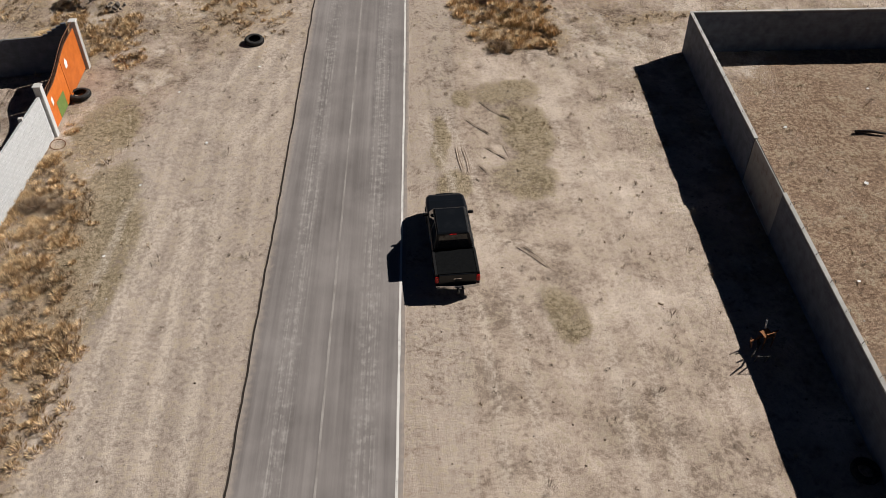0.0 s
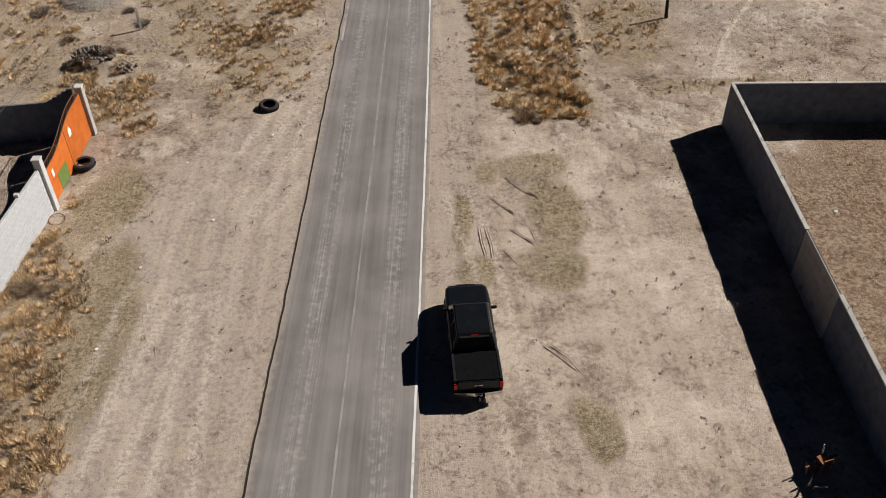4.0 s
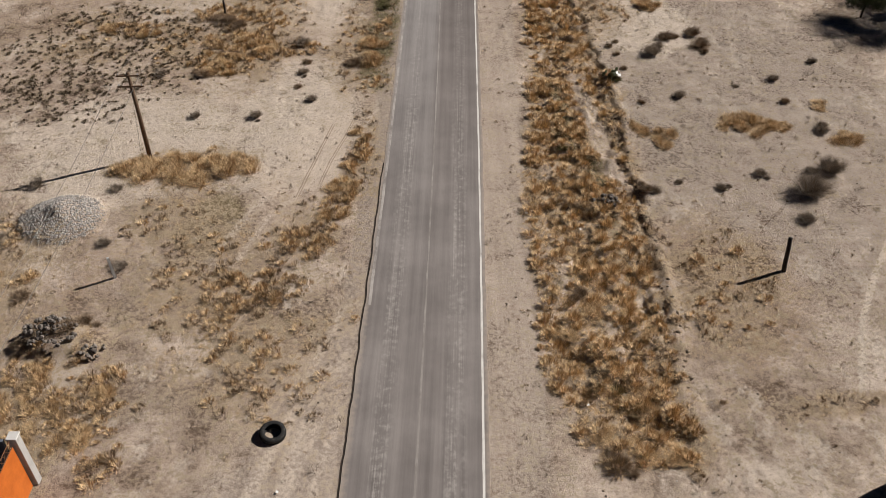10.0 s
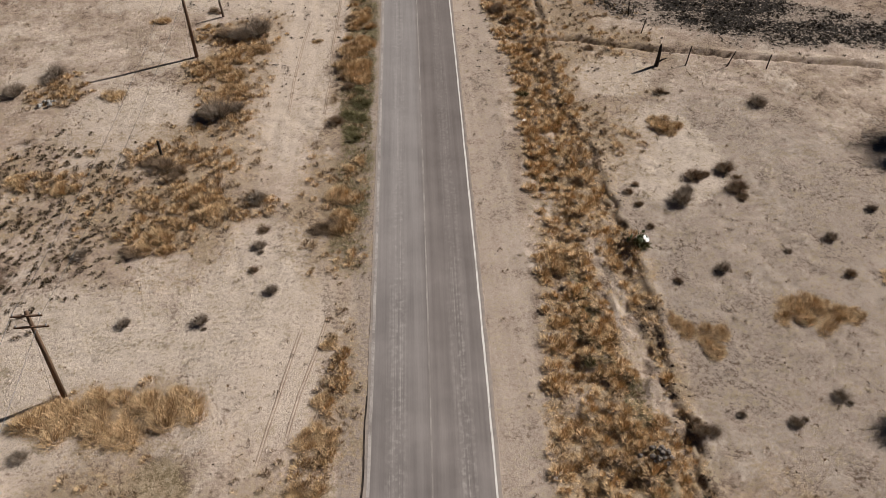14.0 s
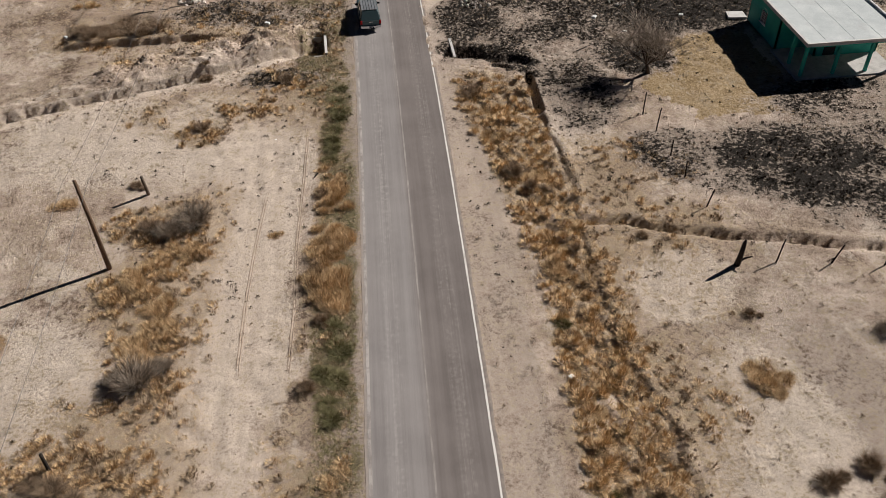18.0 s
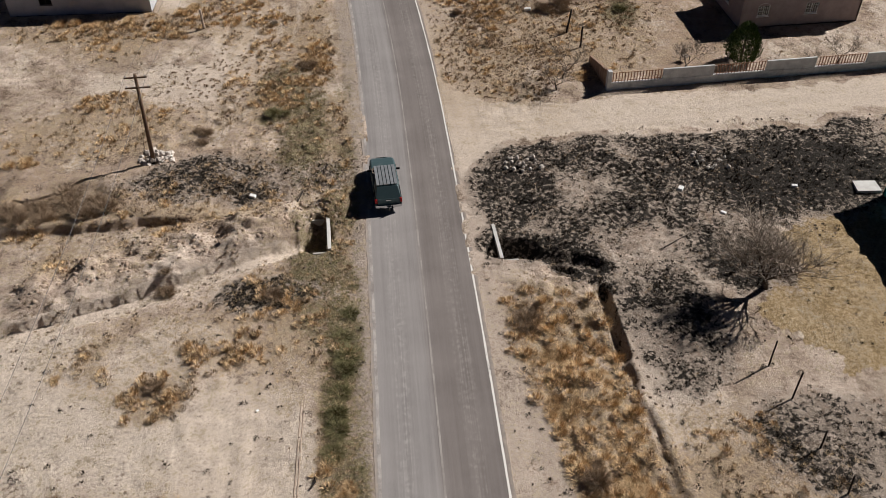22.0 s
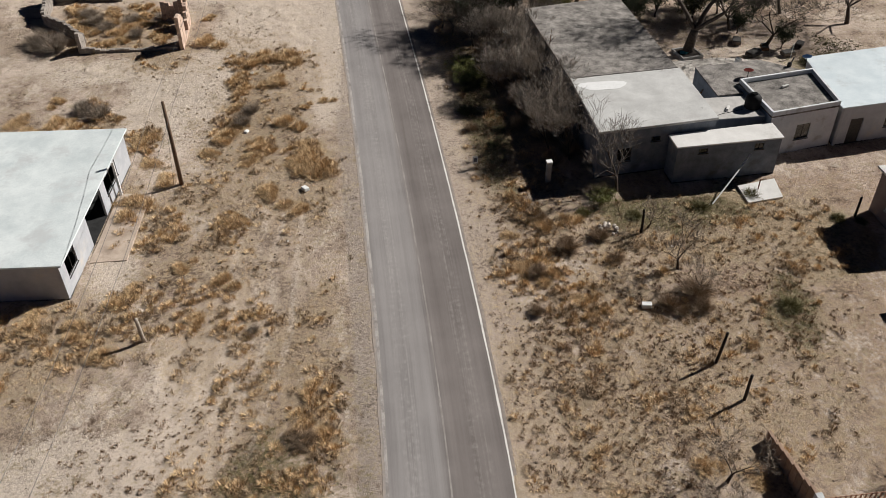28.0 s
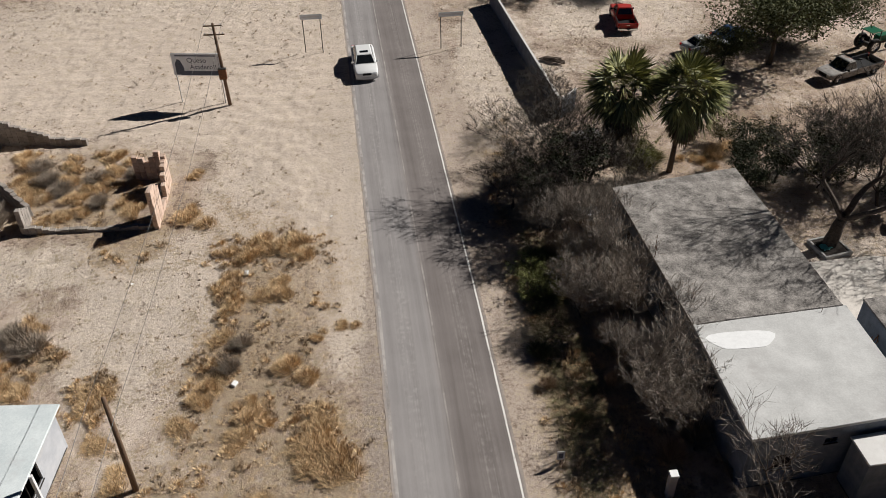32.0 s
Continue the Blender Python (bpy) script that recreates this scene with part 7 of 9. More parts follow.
def palm(seed, h, lean, label):
    r = random.Random(seed)
    top = thing("fan_palm", label, "palm")
    head = Vector((lean, 0.1, h))
    part("trunk", Shape().tube([(0, 0, -0.1), (lean * 0.2, 0, h * 0.4), (lean * 0.6, 0.05, h * 0.75), tuple(head)], [0.24, 0.17, 0.17, 0.2], 9), bark, top, smooth=True)
    for pname, count, lo, hi, size, mat in (("frond", 64, -1.0, 1.15, 3.0, palm_leaf), ("dead_frond", 130, -1.5, -0.85, 2.3, palm_dead)):
        shared = Shape()
        for k in range(count):
            a, el = 2 * math.pi * k * 0.618 + r.uniform(-0.2, 0.2), r.uniform(lo, hi)
            d = Vector((math.cos(a) * math.cos(el), math.sin(a) * math.cos(el), math.sin(el)))
            side = d.cross(Vector((0, 0, 1)))
            side = (side if side.length > 0.1 else Vector((1, 0, 0))).normalized()
            up = side.cross(d)
            crown_at = head if pname == "frond" else head - Vector((0, 0, 2.0 * r.random() ** 1.5))
            b = crown_at + d * size * (0.5 if pname == "frond" else 0.38)
            s = Shape() if pname == "frond" else shared
            s.add([crown_at - side * 0.02, crown_at + side * 0.02, b + side * 0.015, b - side * 0.015], [(0, 1, 2, 3)])
            for j in range(17):
                f = (j - 8) / 8 * 1.35
                t = b + (d * math.cos(f) + side * math.sin(f)).normalized() * size * (0.62 - 0.16 * abs(f)) * r.uniform(0.85, 1.1) - Vector((0, 0, 0.30 * size * r.random()))
                w = up.cross(t - b).normalized() * 0.10
                mid = b.lerp(t, 0.55) + up * 0.04
                s.add([b, mid - w, t, mid + w], [(0, 1, 2, 3)])
            if pname == "frond":
                part("frond", s, mat, top)
        if pname != "frond":
            part("dead_skirt", shared, mat, top, "brown hanging skirt of dead fronds")
    return top


put(palm(51, 6.7, 0.15, "tall fan palm with dead skirt beside the old building"), 18.7, 211.2)
put(palm(52, 6.9, 0.5, "fan palm with slim leaning trunk and dead skirt"), 22.8, 209.8)


# ---- vehicles ----
tyre_rubber = surface("tyre_rubber", (0.012, 0.012, 0.012), (0.03, 0.029, 0.028), 10, 0.85, bump=0.3, stain=(0.10, 0.085, 0.07))
chrome = surface("chrome", (0.55, 0.55, 0.56), (0.68, 0.68, 0.69), 6, 0.18, 1.0, bump=0.0, vary=0)
plastic = surface("black_plastic", (0.008, 0.008, 0.009), (0.016, 0.016, 0.017), 8, 0.7, bump=0.1, vary=0, spec=0.15)
black_cloth = surface("black_vinyl", (0.004, 0.0045, 0.005), (0.008, 0.0085, 0.009), 8, 0.9, bump=0.1, vary=0, spec=0.05)
red_lens = surface("red_lens", (0.42, 0.012, 0.010), (0.60, 0.02, 0.018), 8, 0.2, bump=0, vary=0)
lamp_glass = surface("headlamp_glass", (0.45, 0.46, 0.47), (0.62, 0.63, 0.64), 8, 0.15, bump=0, vary=0)
car_glass = glass("car_glass", (0.010, 0.012, 0.014))


def paint(name, tone, metal=0.0, dust=0.1):
    return surface(name, tuple(0.9 * c for c in tone), tone, 1.5, 0.32, metal, bump=0.0, stain=tuple(c * (1 - dust) + 0.3 * dust for c in tone), vary=0, coat=0.1, spec=0.25)


def ring(w, z0, z1, y, tuck=0.9, soft=0.10):
    """A car's cross-section at y: sills tucked in, shoulders rounded."""
    h = z1 - z0
    half = [(w * tuck, z0), (w, z0 + 0.18 * h), (w, z0 + 0.62 * h), (w * 0.985, z1 - soft), (w * 0.93, z1 - soft * 0.35), (w * 0.84, z1)]
    return [(x, y, z) for x, z in half] + [(-x, y, z) for x, z in reversed(half)]


def wheel(parent, x, y, r, width):
    side = 1 if x > 0 else -1
    m = pose(x, y, r, 0, 90 * side, 0)
    w = part("wheel", Shape().lathe([(r * 0.6, -width / 2), (r * 0.93, -width / 2), (r, -width / 3), (r, width / 3), (r * 0.93, width / 2), (r * 0.6, width / 2)], 24), tyre_rubber, parent, smooth=False, m=m)
    s = Shape().lathe([(0.0, width / 2 - 0.05), (r * 0.16, width / 2 - 0.03), (r * 0.2, width / 2 - 0.06), (r * 0.55, width / 2 - 0.07), (r * 0.6, width / 2), (r * 0.6, -width / 2)], 20)
    for k in range(6):
        a = 2 * math.pi * k / 6
        s.tube([(r * 0.15 * math.cos(a), r * 0.15 * math.sin(a), width / 2 - 0.04), (r * 0.57 * math.cos(a), r * 0.57 * math.sin(a), width / 2 - 0.03)], [0.035, 0.03], 4)
    part("rim", s, chrome, w)
    return w


def greenhouse(parent, colour, base, roof, z0, z1, wb, wr, windows=2, roof_lift=0.0):
    """Cab above the belt line: base and roof as (rear y, front y); glass panels 4 mm proud on all sides."""
    (b0, b1), (r0, r1) = base, roof
    s = Shape()
    low = [(-wb, b0, z0), (wb, b0, z0), (wb, b1, z0), (-wb, b1, z0)]
    mid = [(-wr, r0, z1 - 0.05), (wr, r0, z1 - 0.05), (wr, r1, z1 - 0.05), (-wr, r1, z1 - 0.05)]
    top = [(-wr * 0.88, r0 + 0.1, z1), (wr * 0.88, r0 + 0.1, z1), (wr * 0.88, r1 - 0.12, z1), (-wr * 0.88, r1 - 0.12, z1)]
    s.loft([low, mid, top])
    cab = part("cab", s, colour, parent, bevel=0.02)

    def panel(name, quad, inset, out):
        a, b, c, d = (Vector(q) for q in quad)
        n = (b - a).cross(d - a).normalized() * out
        ctr = (a + b + c + d) / 4
        ps = [ctr + (q - ctr) * inset for q in (a, b, c, d)]
        part(name, Shape().add([p + n for p in ps] + [p - n * 0.5 for p in ps], [(0, 1, 2, 3), (7, 6, 5, 4), (0, 4, 5, 1), (1, 5, 6, 2), (2, 6, 7, 3), (3, 7, 4, 0)]), car_glass, cab)

    panel("windscreen", (low[2], low[3], mid[3], mid[2]), 0.88, 0.012)
    panel("rear_window", (low[0], low[1], mid[1], mid[0]), 0.82, 0.012)
    for side in (-1, 1):
        lo0, lo1 = Vector((side * wb, b0, z0)), Vector((side * wb, b1, z0))
        hi0, hi1 = Vector((side * wr, r0, z1 - 0.05)), Vector((side * wr, r1, z1 - 0.05))
        for k in range(windows):
            u0, u1 = k / windows, (k + 1) / windows
            q = [lo0.lerp(lo1, u0), lo0.lerp(lo1, u1), hi0.lerp(hi1, u1), hi0.lerp(hi1, u0)]
            panel("side_window", q if side > 0 else [q[1], q[0], q[3], q[2]], 0.84, 0.012)
    return cab


def mirror(parent, x, y, z, colour):
    side = 1 if x > 0 else -1
    part("mirror", Shape().box((x - 0.02 if side > 0 else x - 0.24, y - 0.05, z), (x + 0.24 if side > 0 else x + 0.02, y + 0.05, z + 0.17)), colour, parent, bevel=0.03)


def pickup(name, label, colour, length, width, hgt, m, bed=1.75, cover=None, rack=False, hitch=True, wheel_r=0.39, canopy=None):
    """A pickup, rear at y = 0, nose towards +y."""
    t = thing(name, label, "pickup truck", m)
    w, belt = width / 2, 0.60 * hgt
    cab0, nose = bed + 0.08, length
    hood0 = nose - 1.55
    secs = [(cab0, w, 0.38, belt), (cab0 + 0.4, w, 0.34, belt), (hood0 - 0.2, w, 0.34, belt + 0.01), (hood0 + 0.1, w, 0.36, belt), (nose - 0.7, w * 0.99, 0.38, belt - 0.03), (nose - 0.25, w * 0.95, 0.42, belt - 0.08), (nose - 0.03, w * 0.86, 0.5, belt - 0.16)]
    part("body", Shape().loft([ring(b, c, d, a) for a, b, c, d in secs]), colour, t, smooth=False, bevel=0.012)
    greenhouse(t, colour, (cab0 + 0.02, hood0 + 0.05), (cab0 + 0.22, hood0 - 0.62), belt - 0.01, hgt, w * 0.90, w * 0.74)
    for side in (-1, 1):
        part("bed_side", Shape().loft([[(side * x, y, z) for x, z in ((w * 0.93, 0.42), (w, 0.55), (w, belt - 0.05), (w * 0.97, belt), (w - 0.12, belt), (w - 0.12, 0.75))] for y in (0.06, 0.3, bed * 0.6, bed)]), colour, t, bevel=0.012)
        part("bed_rail", Shape().box((side * (w - 0.065) - 0.05, 0.08, belt + 0.001), (side * (w - 0.065) + 0.05, bed, belt + 0.02)), plastic, t)
        part("tail_light", Shape().box((side * (w - 0.08) - 0.085, -0.035, 0.72), (side * (w - 0.08) + 0.085, 0.055, 1.06)), red_lens, t, "red tail light", bevel=0.02)
        part("headlight", Shape().box((side * w * 0.62 - 0.2, nose - 0.14, belt - 0.33), (side * w * 0.62 + 0.2, nose - 0.05, belt - 0.17)), lamp_glass, t, bevel=0.02)
        mirror(t, side * w * 0.97, hood0 - 0.32, belt + 0.02, plastic)
        for k in (0.42, 0.85):
            part("door_handle", Shape().box((side * (w + 0.002) - 0.015, cab0 + 0.15 + k * 1.0, belt - 0.2), (side * (w + 0.002) + 0.015, cab0 + 0.33 + k * 1.0, belt - 0.16)), chrome, t, bevel=0.006)
    part("bed_floor", Shape().box((-w + 0.12, 0.05, 0.6), (w - 0.12, bed, 0.66)), plastic, t)
    if cover:
        part("bed_cover", Shape().box((-w + 0.12, 0.10, belt - 0.035), (w - 0.12, bed - 0.03, belt - 0.005)), cover, t, "flat black soft bed cover", bevel=0.01)
    part("tailgate", Shape().box((-w + 0.17, -0.01, 0.56), (w - 0.17, 0.06, belt + 0.005)), colour, t, bevel=0.02)
    part("tailgate_badge", Shape().box((-0.17, -0.016, 0.89), (0.17, -0.011, 0.95)), chrome, t)
    part("number_plate", Shape().box((-0.16, -0.18, 0.47), (0.16, -0.165, 0.60)), lamp_glass, t, "pale number plate with a dark bar")
    part("plate_bar", Shape().box((-0.12, -0.186, 0.51), (0.12, -0.181, 0.56)), plastic, t)
    part("rear_bumper", Shape().loft([[(x, y + 0.10 * (abs(x) / w) ** 2, z) for y, z in ((-0.16, 0.40), (0.04, 0.40), (0.04, 0.60), (-0.16, 0.60))] for x in np.linspace(-w * 0.98, w * 0.98, 9)]), chrome, t, "chrome rear bumper")
    part("front_bumper", Shape().loft([[(x, y - 0.16 * (abs(x) / w) ** 2, z) for y, z in ((nose - 0.12, 0.36), (nose + 0.08, 0.36), (nose + 0.08, 0.58), (nose - 0.12, 0.58))] for x in np.linspace(-w * 0.95, w * 0.95, 9)]), chrome, t)
    part("grille", Shape().box((-w * 0.42, nose - 0.06, belt - 0.40), (w * 0.42, nose + 0.0, belt - 0.14)), plastic, t)
    for x, y in ((w - 0.14, 1.05), (-w + 0.14, 1.05), (w - 0.14, nose - 0.98), (-w + 0.14, nose - 0.98)):
        wheel(t, x, y, wheel_r, 0.27)
        part("wheel_arch", Shape().tube([(x + (0.13 if x > 0 else -0.13), y + 0.47 * math.cos(a), wheel_r + 0.47 * math.sin(a)) for a in np.linspace(-0.1, math.pi + 0.1, 9)], [0.035] * 9, 5), plastic, t)
    part("chassis", Shape().box((-0.55, 0.1, 0.3), (0.55, nose - 0.5, 0.6)), plastic, t)
    part("brake_lamp", Shape().box((-0.16, cab0 + 0.17, hgt - 0.085), (0.16, cab0 + 0.20, hgt - 0.065)), red_lens, t, "red high brake lamp")
    part("wiper", Shape().tube([(-0.5, hood0 + 0.02, belt + 0.02), (0.25, hood0 - 0.1, belt + 0.09)], [0.012, 0.008], 4), plastic, t)
    if hitch:
        part("tow_hitch", Shape().box((-0.06, -0.42, 0.36), (0.06, 0.0, 0.44)).lathe([(0.0, 0.12), (0.035, 0.1), (0.045, 0.06), (0.02, 0.0)], 10, Matrix.Translation((0, -0.38, 0.44))), steel, t)
        part("tow_socket", Shape().box((0.16, -0.24, 0.42), (0.26, -0.14, 0.52)), plastic, t, bevel=0.015)
    for side in (-1, 1):
        part("roof_moulding", Shape().tube([(side * w * 0.66, cab0 + 0.35, hgt + 0.0), (side * w * 0.66, hood0 - 0.8, hgt + 0.0)], [0.015, 0.015], 5), plastic, t)
    if canopy:
        part("canopy", Shape().loft([[(-w * 0.93, 0.02, belt + 0.002), (w * 0.93, 0.02, belt + 0.002), (w * 0.93, bed, belt + 0.002), (-w * 0.93, bed, belt + 0.002)], [(-w * 0.76, 0.55, hgt - 0.06), (w * 0.76, 0.55, hgt - 0.06), (w * 0.76, bed, hgt - 0.03), (-w * 0.76, bed, hgt - 0.03)]]), canopy, t, "teal canopy over the load bed", bevel=0.02)
        part("canopy_window", Shape().add([(-w * 0.68, 0.12, belt + 0.1), (w * 0.68, 0.12, belt + 0.1), (w * 0.6, 0.50, hgt - 0.14), (-w * 0.6, 0.50, hgt - 0.14)], [(0, 1, 2, 3)]), car_glass, t)
    if rack:
        for k in range(6):
            x = (k - 2.5) / 2.5 * w * 0.66
            part("rack_slat", Shape().box((x - 0.095, 0.62, hgt + 0.03), (x + 0.095, hood0 - 0.72, hgt + 0.06)), rack, t)
        for y in (0.9, bed, hood0 - 0.85):
            part("rack_bar", Shape().tube([(-w * 0.72, y, hgt + 0.02), (w * 0.72, y, hgt + 0.02)], [0.02, 0.02], 6), steel, t)
    return t


black_paint = paint("black_paint", (0.006, 0.0075, 0.010), 0.0, 0.02)
pickup("black_pickup", "glossy black crew-cab pickup with black bed cover, parked on the shoulder", black_paint, 6.1, 2.08, 1.96, pose(3.52, 24.95, 0.0, 0, 0, 0.7), 1.72, black_cloth)
teal = paint("dark_teal_paint", (0.085, 0.135, 0.145), 0.3, 0.15)
alu = surface("bare_aluminium", (0.42, 0.45, 0.47), (0.60, 0.62, 0.64), 4, 0.4, 0.7, bump=0.1, vary=0.1)
ta = -math.degrees(math.atan((float(centre_line(144)) - float(centre_line(138))) / 6))
pickup("teal_pickup", "dark teal compact pickup with aluminium roof rack and canopy", teal, 5.1, 1.82, 1.75, pose(2.18, 138.75, 0.0, 0, 0, ta + 3.2), 1.5, plastic, alu, True, 0.36, teal)
red_paint = paint("faded_red_paint", (0.42, 0.035, 0.025), 0.0, 0.2)
pickup("red_pickup", "faded red old pickup parked on the dirt", red_paint, 5.4, 2.0, 1.8, pose(25.9, 234.4, 0.0, 0, 0, -4), 2.0, None, False, False, 0.37)


def sedan(name, label, colour, length, width, hgt, m, sunroof=True, category="car"):
    """A saloon car, rear at y = 0, nose towards +y."""
    t = thing(name, label, category, m)
    w, belt = width / 2, 0.64 * hgt
    secs = [(0.02, w * 0.86, 0.46, belt - 0.10), (0.18, w * 0.95, 0.34, belt - 0.01), (0.75, w, 0.26, belt + 0.02), (1.5, w, 0.22, belt + 0.03), (3.0, w, 0.22, belt), (length - 1.4, w, 0.24, belt - 0.03), (length - 0.55, w * 0.97, 0.28, belt - 0.10), (length - 0.15, w * 0.92, 0.34, belt - 0.17), (length, w * 0.80, 0.42, belt - 0.28)]
    part("body", Shape().loft([ring(b, c, d, a, soft=0.09) for a, b, c, d in secs]), colour, t, smooth=True)
    greenhouse(t, colour, (0.62, length - 1.55), (1.35, length - 2.35), belt - 0.02, hgt, w * 0.86, w * 0.66)
    if sunroof:
        part("sunroof", Shape().box((-w * 0.36, length - 3.05, hgt - 0.004), (w * 0.36, length - 2.6, hgt + 0.006)), car_glass, t, bevel=0.002)
    for side in (-1, 1):
        part("headlight", Shape().box((side * w * 0.66 - 0.17, length - 0.32, belt - 0.36), (side * w * 0.66 + 0.17, length - 0.04, belt - 0.2)), lamp_glass, t, bevel=0.03)
        part("tail_light", Shape().box((side * w * 0.74 - 0.13, -0.02, belt - 0.28), (side * w * 0.74 + 0.13, 0.12, belt - 0.06)), red_lens, t, bevel=0.02)
        mirror(t, side * w * 0.95, length - 1.75, belt + 0.0, colour)
    part("grille", Shape().box((-w * 0.38, length - 0.12, belt - 0.42), (w * 0.38, length + 0.01, belt - 0.22)), chrome, t, "chrome framed dark grille", bevel=0.02)
    part("grille_mesh", Shape().box((-w * 0.34, length - 0.05, belt - 0.40), (w * 0.34, length + 0.018, belt - 0.24)), plastic, t)
    part("front_bumper", Shape().loft([[(x, y - 0.22 * (abs(x) / w) ** 2, z) for y, z in ((length - 0.2, 0.26), (length + 0.05, 0.28), (length + 0.05, 0.46), (length - 0.2, 0.46))] for x in np.linspace(-w * 0.93, w * 0.93, 9)]), colour, t)
    part("rear_bumper", Shape().loft([[(x, y + 0.16 * (abs(x) / w) ** 2, z) for y, z in ((-0.05, 0.3), (0.2, 0.3), (0.2, 0.5), (-0.05, 0.5))] for x in np.linspace(-w * 0.93, w * 0.93, 9)]), colour, t)
    for x, y in ((w - 0.12, 0.98), (-w + 0.12, 0.98), (w - 0.12, length - 0.95), (-w + 0.12, length - 0.95)):
        wheel(t, x, y, 0.34, 0.22)
    return t


white_car_paint = paint("white_car_paint", (0.74, 0.74, 0.73), 0.0, 0.04)
sa = math.degrees(math.atan((float(centre_line(232)) - float(centre_line(226))) / 6))
sedan("white_saloon", "white saloon car with dark sunroof, facing along the road", white_car_paint, 5.75, 2.16, 1.66, pose(-0.25, 232.6, 0.0, 0, 0, 180 - sa + 1.5))
sedan("parked_car", "dusty white car with blue bonnet parked under the trees", paint("dusty_white_paint", (0.60, 0.60, 0.58), 0.0, 0.2), 4.6, 1.85, 1.45, pose(30.0, 229.4, 0, 0, 0, -72), False)
sedan("parked_car", "dark blue car parked under the trees", paint("dark_blue_paint", (0.02, 0.06, 0.14), 0.2, 0.1), 4.4, 1.8, 1.42, pose(33.6, 231.4, 0, 0, 0, -70), False)

# derelict flatbed and tractor
wreck_grey = surface("weathered_grey_paint", (0.20, 0.185, 0.17), (0.36, 0.34, 0.315), 2, 0.8, 0.1, bump=0.2, stain=(0.16, 0.10, 0.07))
wreck = pickup("derelict_truck", "weathered grey derelict truck with open bonnet", wreck_grey, 6.4, 2.0, 1.75, pose(46.4, 224.9, 0, 0, 0, 110), 3.2, None, False, False, 0.40)
tractor = thing("tractor", "small old green tractor beside the trees", "tractor", pose(47.2, 228.4, 0, 0, 0, -70))
tgreen = paint("tractor_green", (0.02, 0.12, 0.06), 0.0, 0.15)
part("bonnet", Shape().box((-0.32, 1.1, 0.75), (0.32, 2.7, 1.35)), tgreen, tractor, bevel=0.05)
part("seat", Shape().box((-0.28, -0.1, 1.0), (0.28, 0.35, 1.12)).box((-0.28, -0.15, 1.0), (0.28, -0.05, 1.5)), plastic, tractor, bevel=0.03)
part("canopy", Shape().box((-0.65, -0.4, 2.0), (0.65, 1.0, 2.06)), tgreen, tractor, bevel=0.02)
for x in (-0.55, 0.55):
    for y in (-0.3, 0.9):
        part("post", Shape().box((x - 0.03, y - 0.03, 0.9), (x + 0.03, y + 0.03, 2.0)), steel, tractor)
part("chassis", Shape().box((-0.25, -0.2, 0.5), (0.25, 2.6, 0.8)), steel, tractor)
part("steering_wheel", Shape().lathe([(0.2, 0.0), (0.23, 0.02), (0.2, 0.04)], 14, pose(0, 0.75, 1.35, -35, 0, 0)), plastic, tractor)
for x, y, r, wd in ((-0.8, 0.1, 0.72, 0.35), (0.8, 0.1, 0.72, 0.35), (-0.6, 2.3, 0.4, 0.22), (0.6, 2.3, 0.4, 0.22)):
    wheel(tractor, x, y, r, wd)


def loose_tyre(x, y, r, tilt, label, width=0.24, dz=0.0):
    """A worn tyre lying on the ground, with tread and inner wall."""
    t = thing("old_tyre", label, "tyre", pose(x, y, float(height(x, y)) + width / 2 + dz, tilt, tilt * 0.5, 0))
    h = width / 2
    part("carcass", Shape().lathe([(r * 0.60, -h * 0.8), (r * 0.72, -h), (r * 0.92, -h * 0.95), (r, -h * 0.6), (r, h * 0.6), (r * 0.92, h * 0.95), (r * 0.72, h), (r * 0.60, h * 0.8), (r * 0.64, h * 0.55), (r * 0.88, h * 0.5), (r * 0.88, -h * 0.5), (r * 0.64, -h * 0.55), (r * 0.60, -h * 0.8)], 28), tyre_rubber, t, smooth=True)
    tread = Shape()
    for k in range(36):
        a = 2 * math.pi * k / 36
        tread.box((r - 0.005, -0.025, -h * 0.62), (r + 0.016, 0.025, h * 0.62), Matrix.Rotation(a, 4, "Z") @ Matrix.Rotation(0.25, 4, "X"))
    part("tread", tread, tyre_rubber, t)
    return t


loose_tyre(-7.6, 49.3, 0.62, 5, "big worn black tyre lying on the gravel pull-off", 0.34)
loose_tyre(-17.75, 43.6, 0.68, -4, "big worn black tyre lying before the orange gate", 0.34)
loose_tyre(18.2, 13.9, 0.55, 3, "old tyre lying in the shade of the yard wall", 0.28)
solid("wire_hoop", Shape().lathe([(0.42, -0.012), (0.45, 0.0), (0.42, 0.012), (0.39, 0.0), (0.42, -0.012)], 28), rust, "thin rusty hoop lying on the dirt", "hoop", pose(-17.95, 38.7, float(height(-17.95, 38.7)) + 0.06, 8, 4, 0))


# ---- poles, wires and posts ----
pole_wood = surface("weathered_pole_wood", (0.10, 0.062, 0.040), (0.20, 0.13, 0.085), 5, 0.9, bump=0.5, stretch=(6, 6, 0.4))
post_wood = surface("grey_post_wood", (0.09, 0.07, 0.055), (0.22, 0.175, 0.14), 5, 0.95, bump=0.5, stretch=(6, 6, 0.5))
burnt_wood = surface("burnt_wood", (0.015, 0.012, 0.010), (0.05, 0.040, 0.033), 5, 0.95, bump=0.5)
porcelain = surface("porcelain", (0.25, 0.25, 0.25), (0.4, 0.4, 0.4), 5, 0.3, vary=0)
wire_metal = surface("wire_metal", (0.05, 0.05, 0.05), (0.09, 0.09, 0.09), 5, 0.5, 0.6, vary=0)
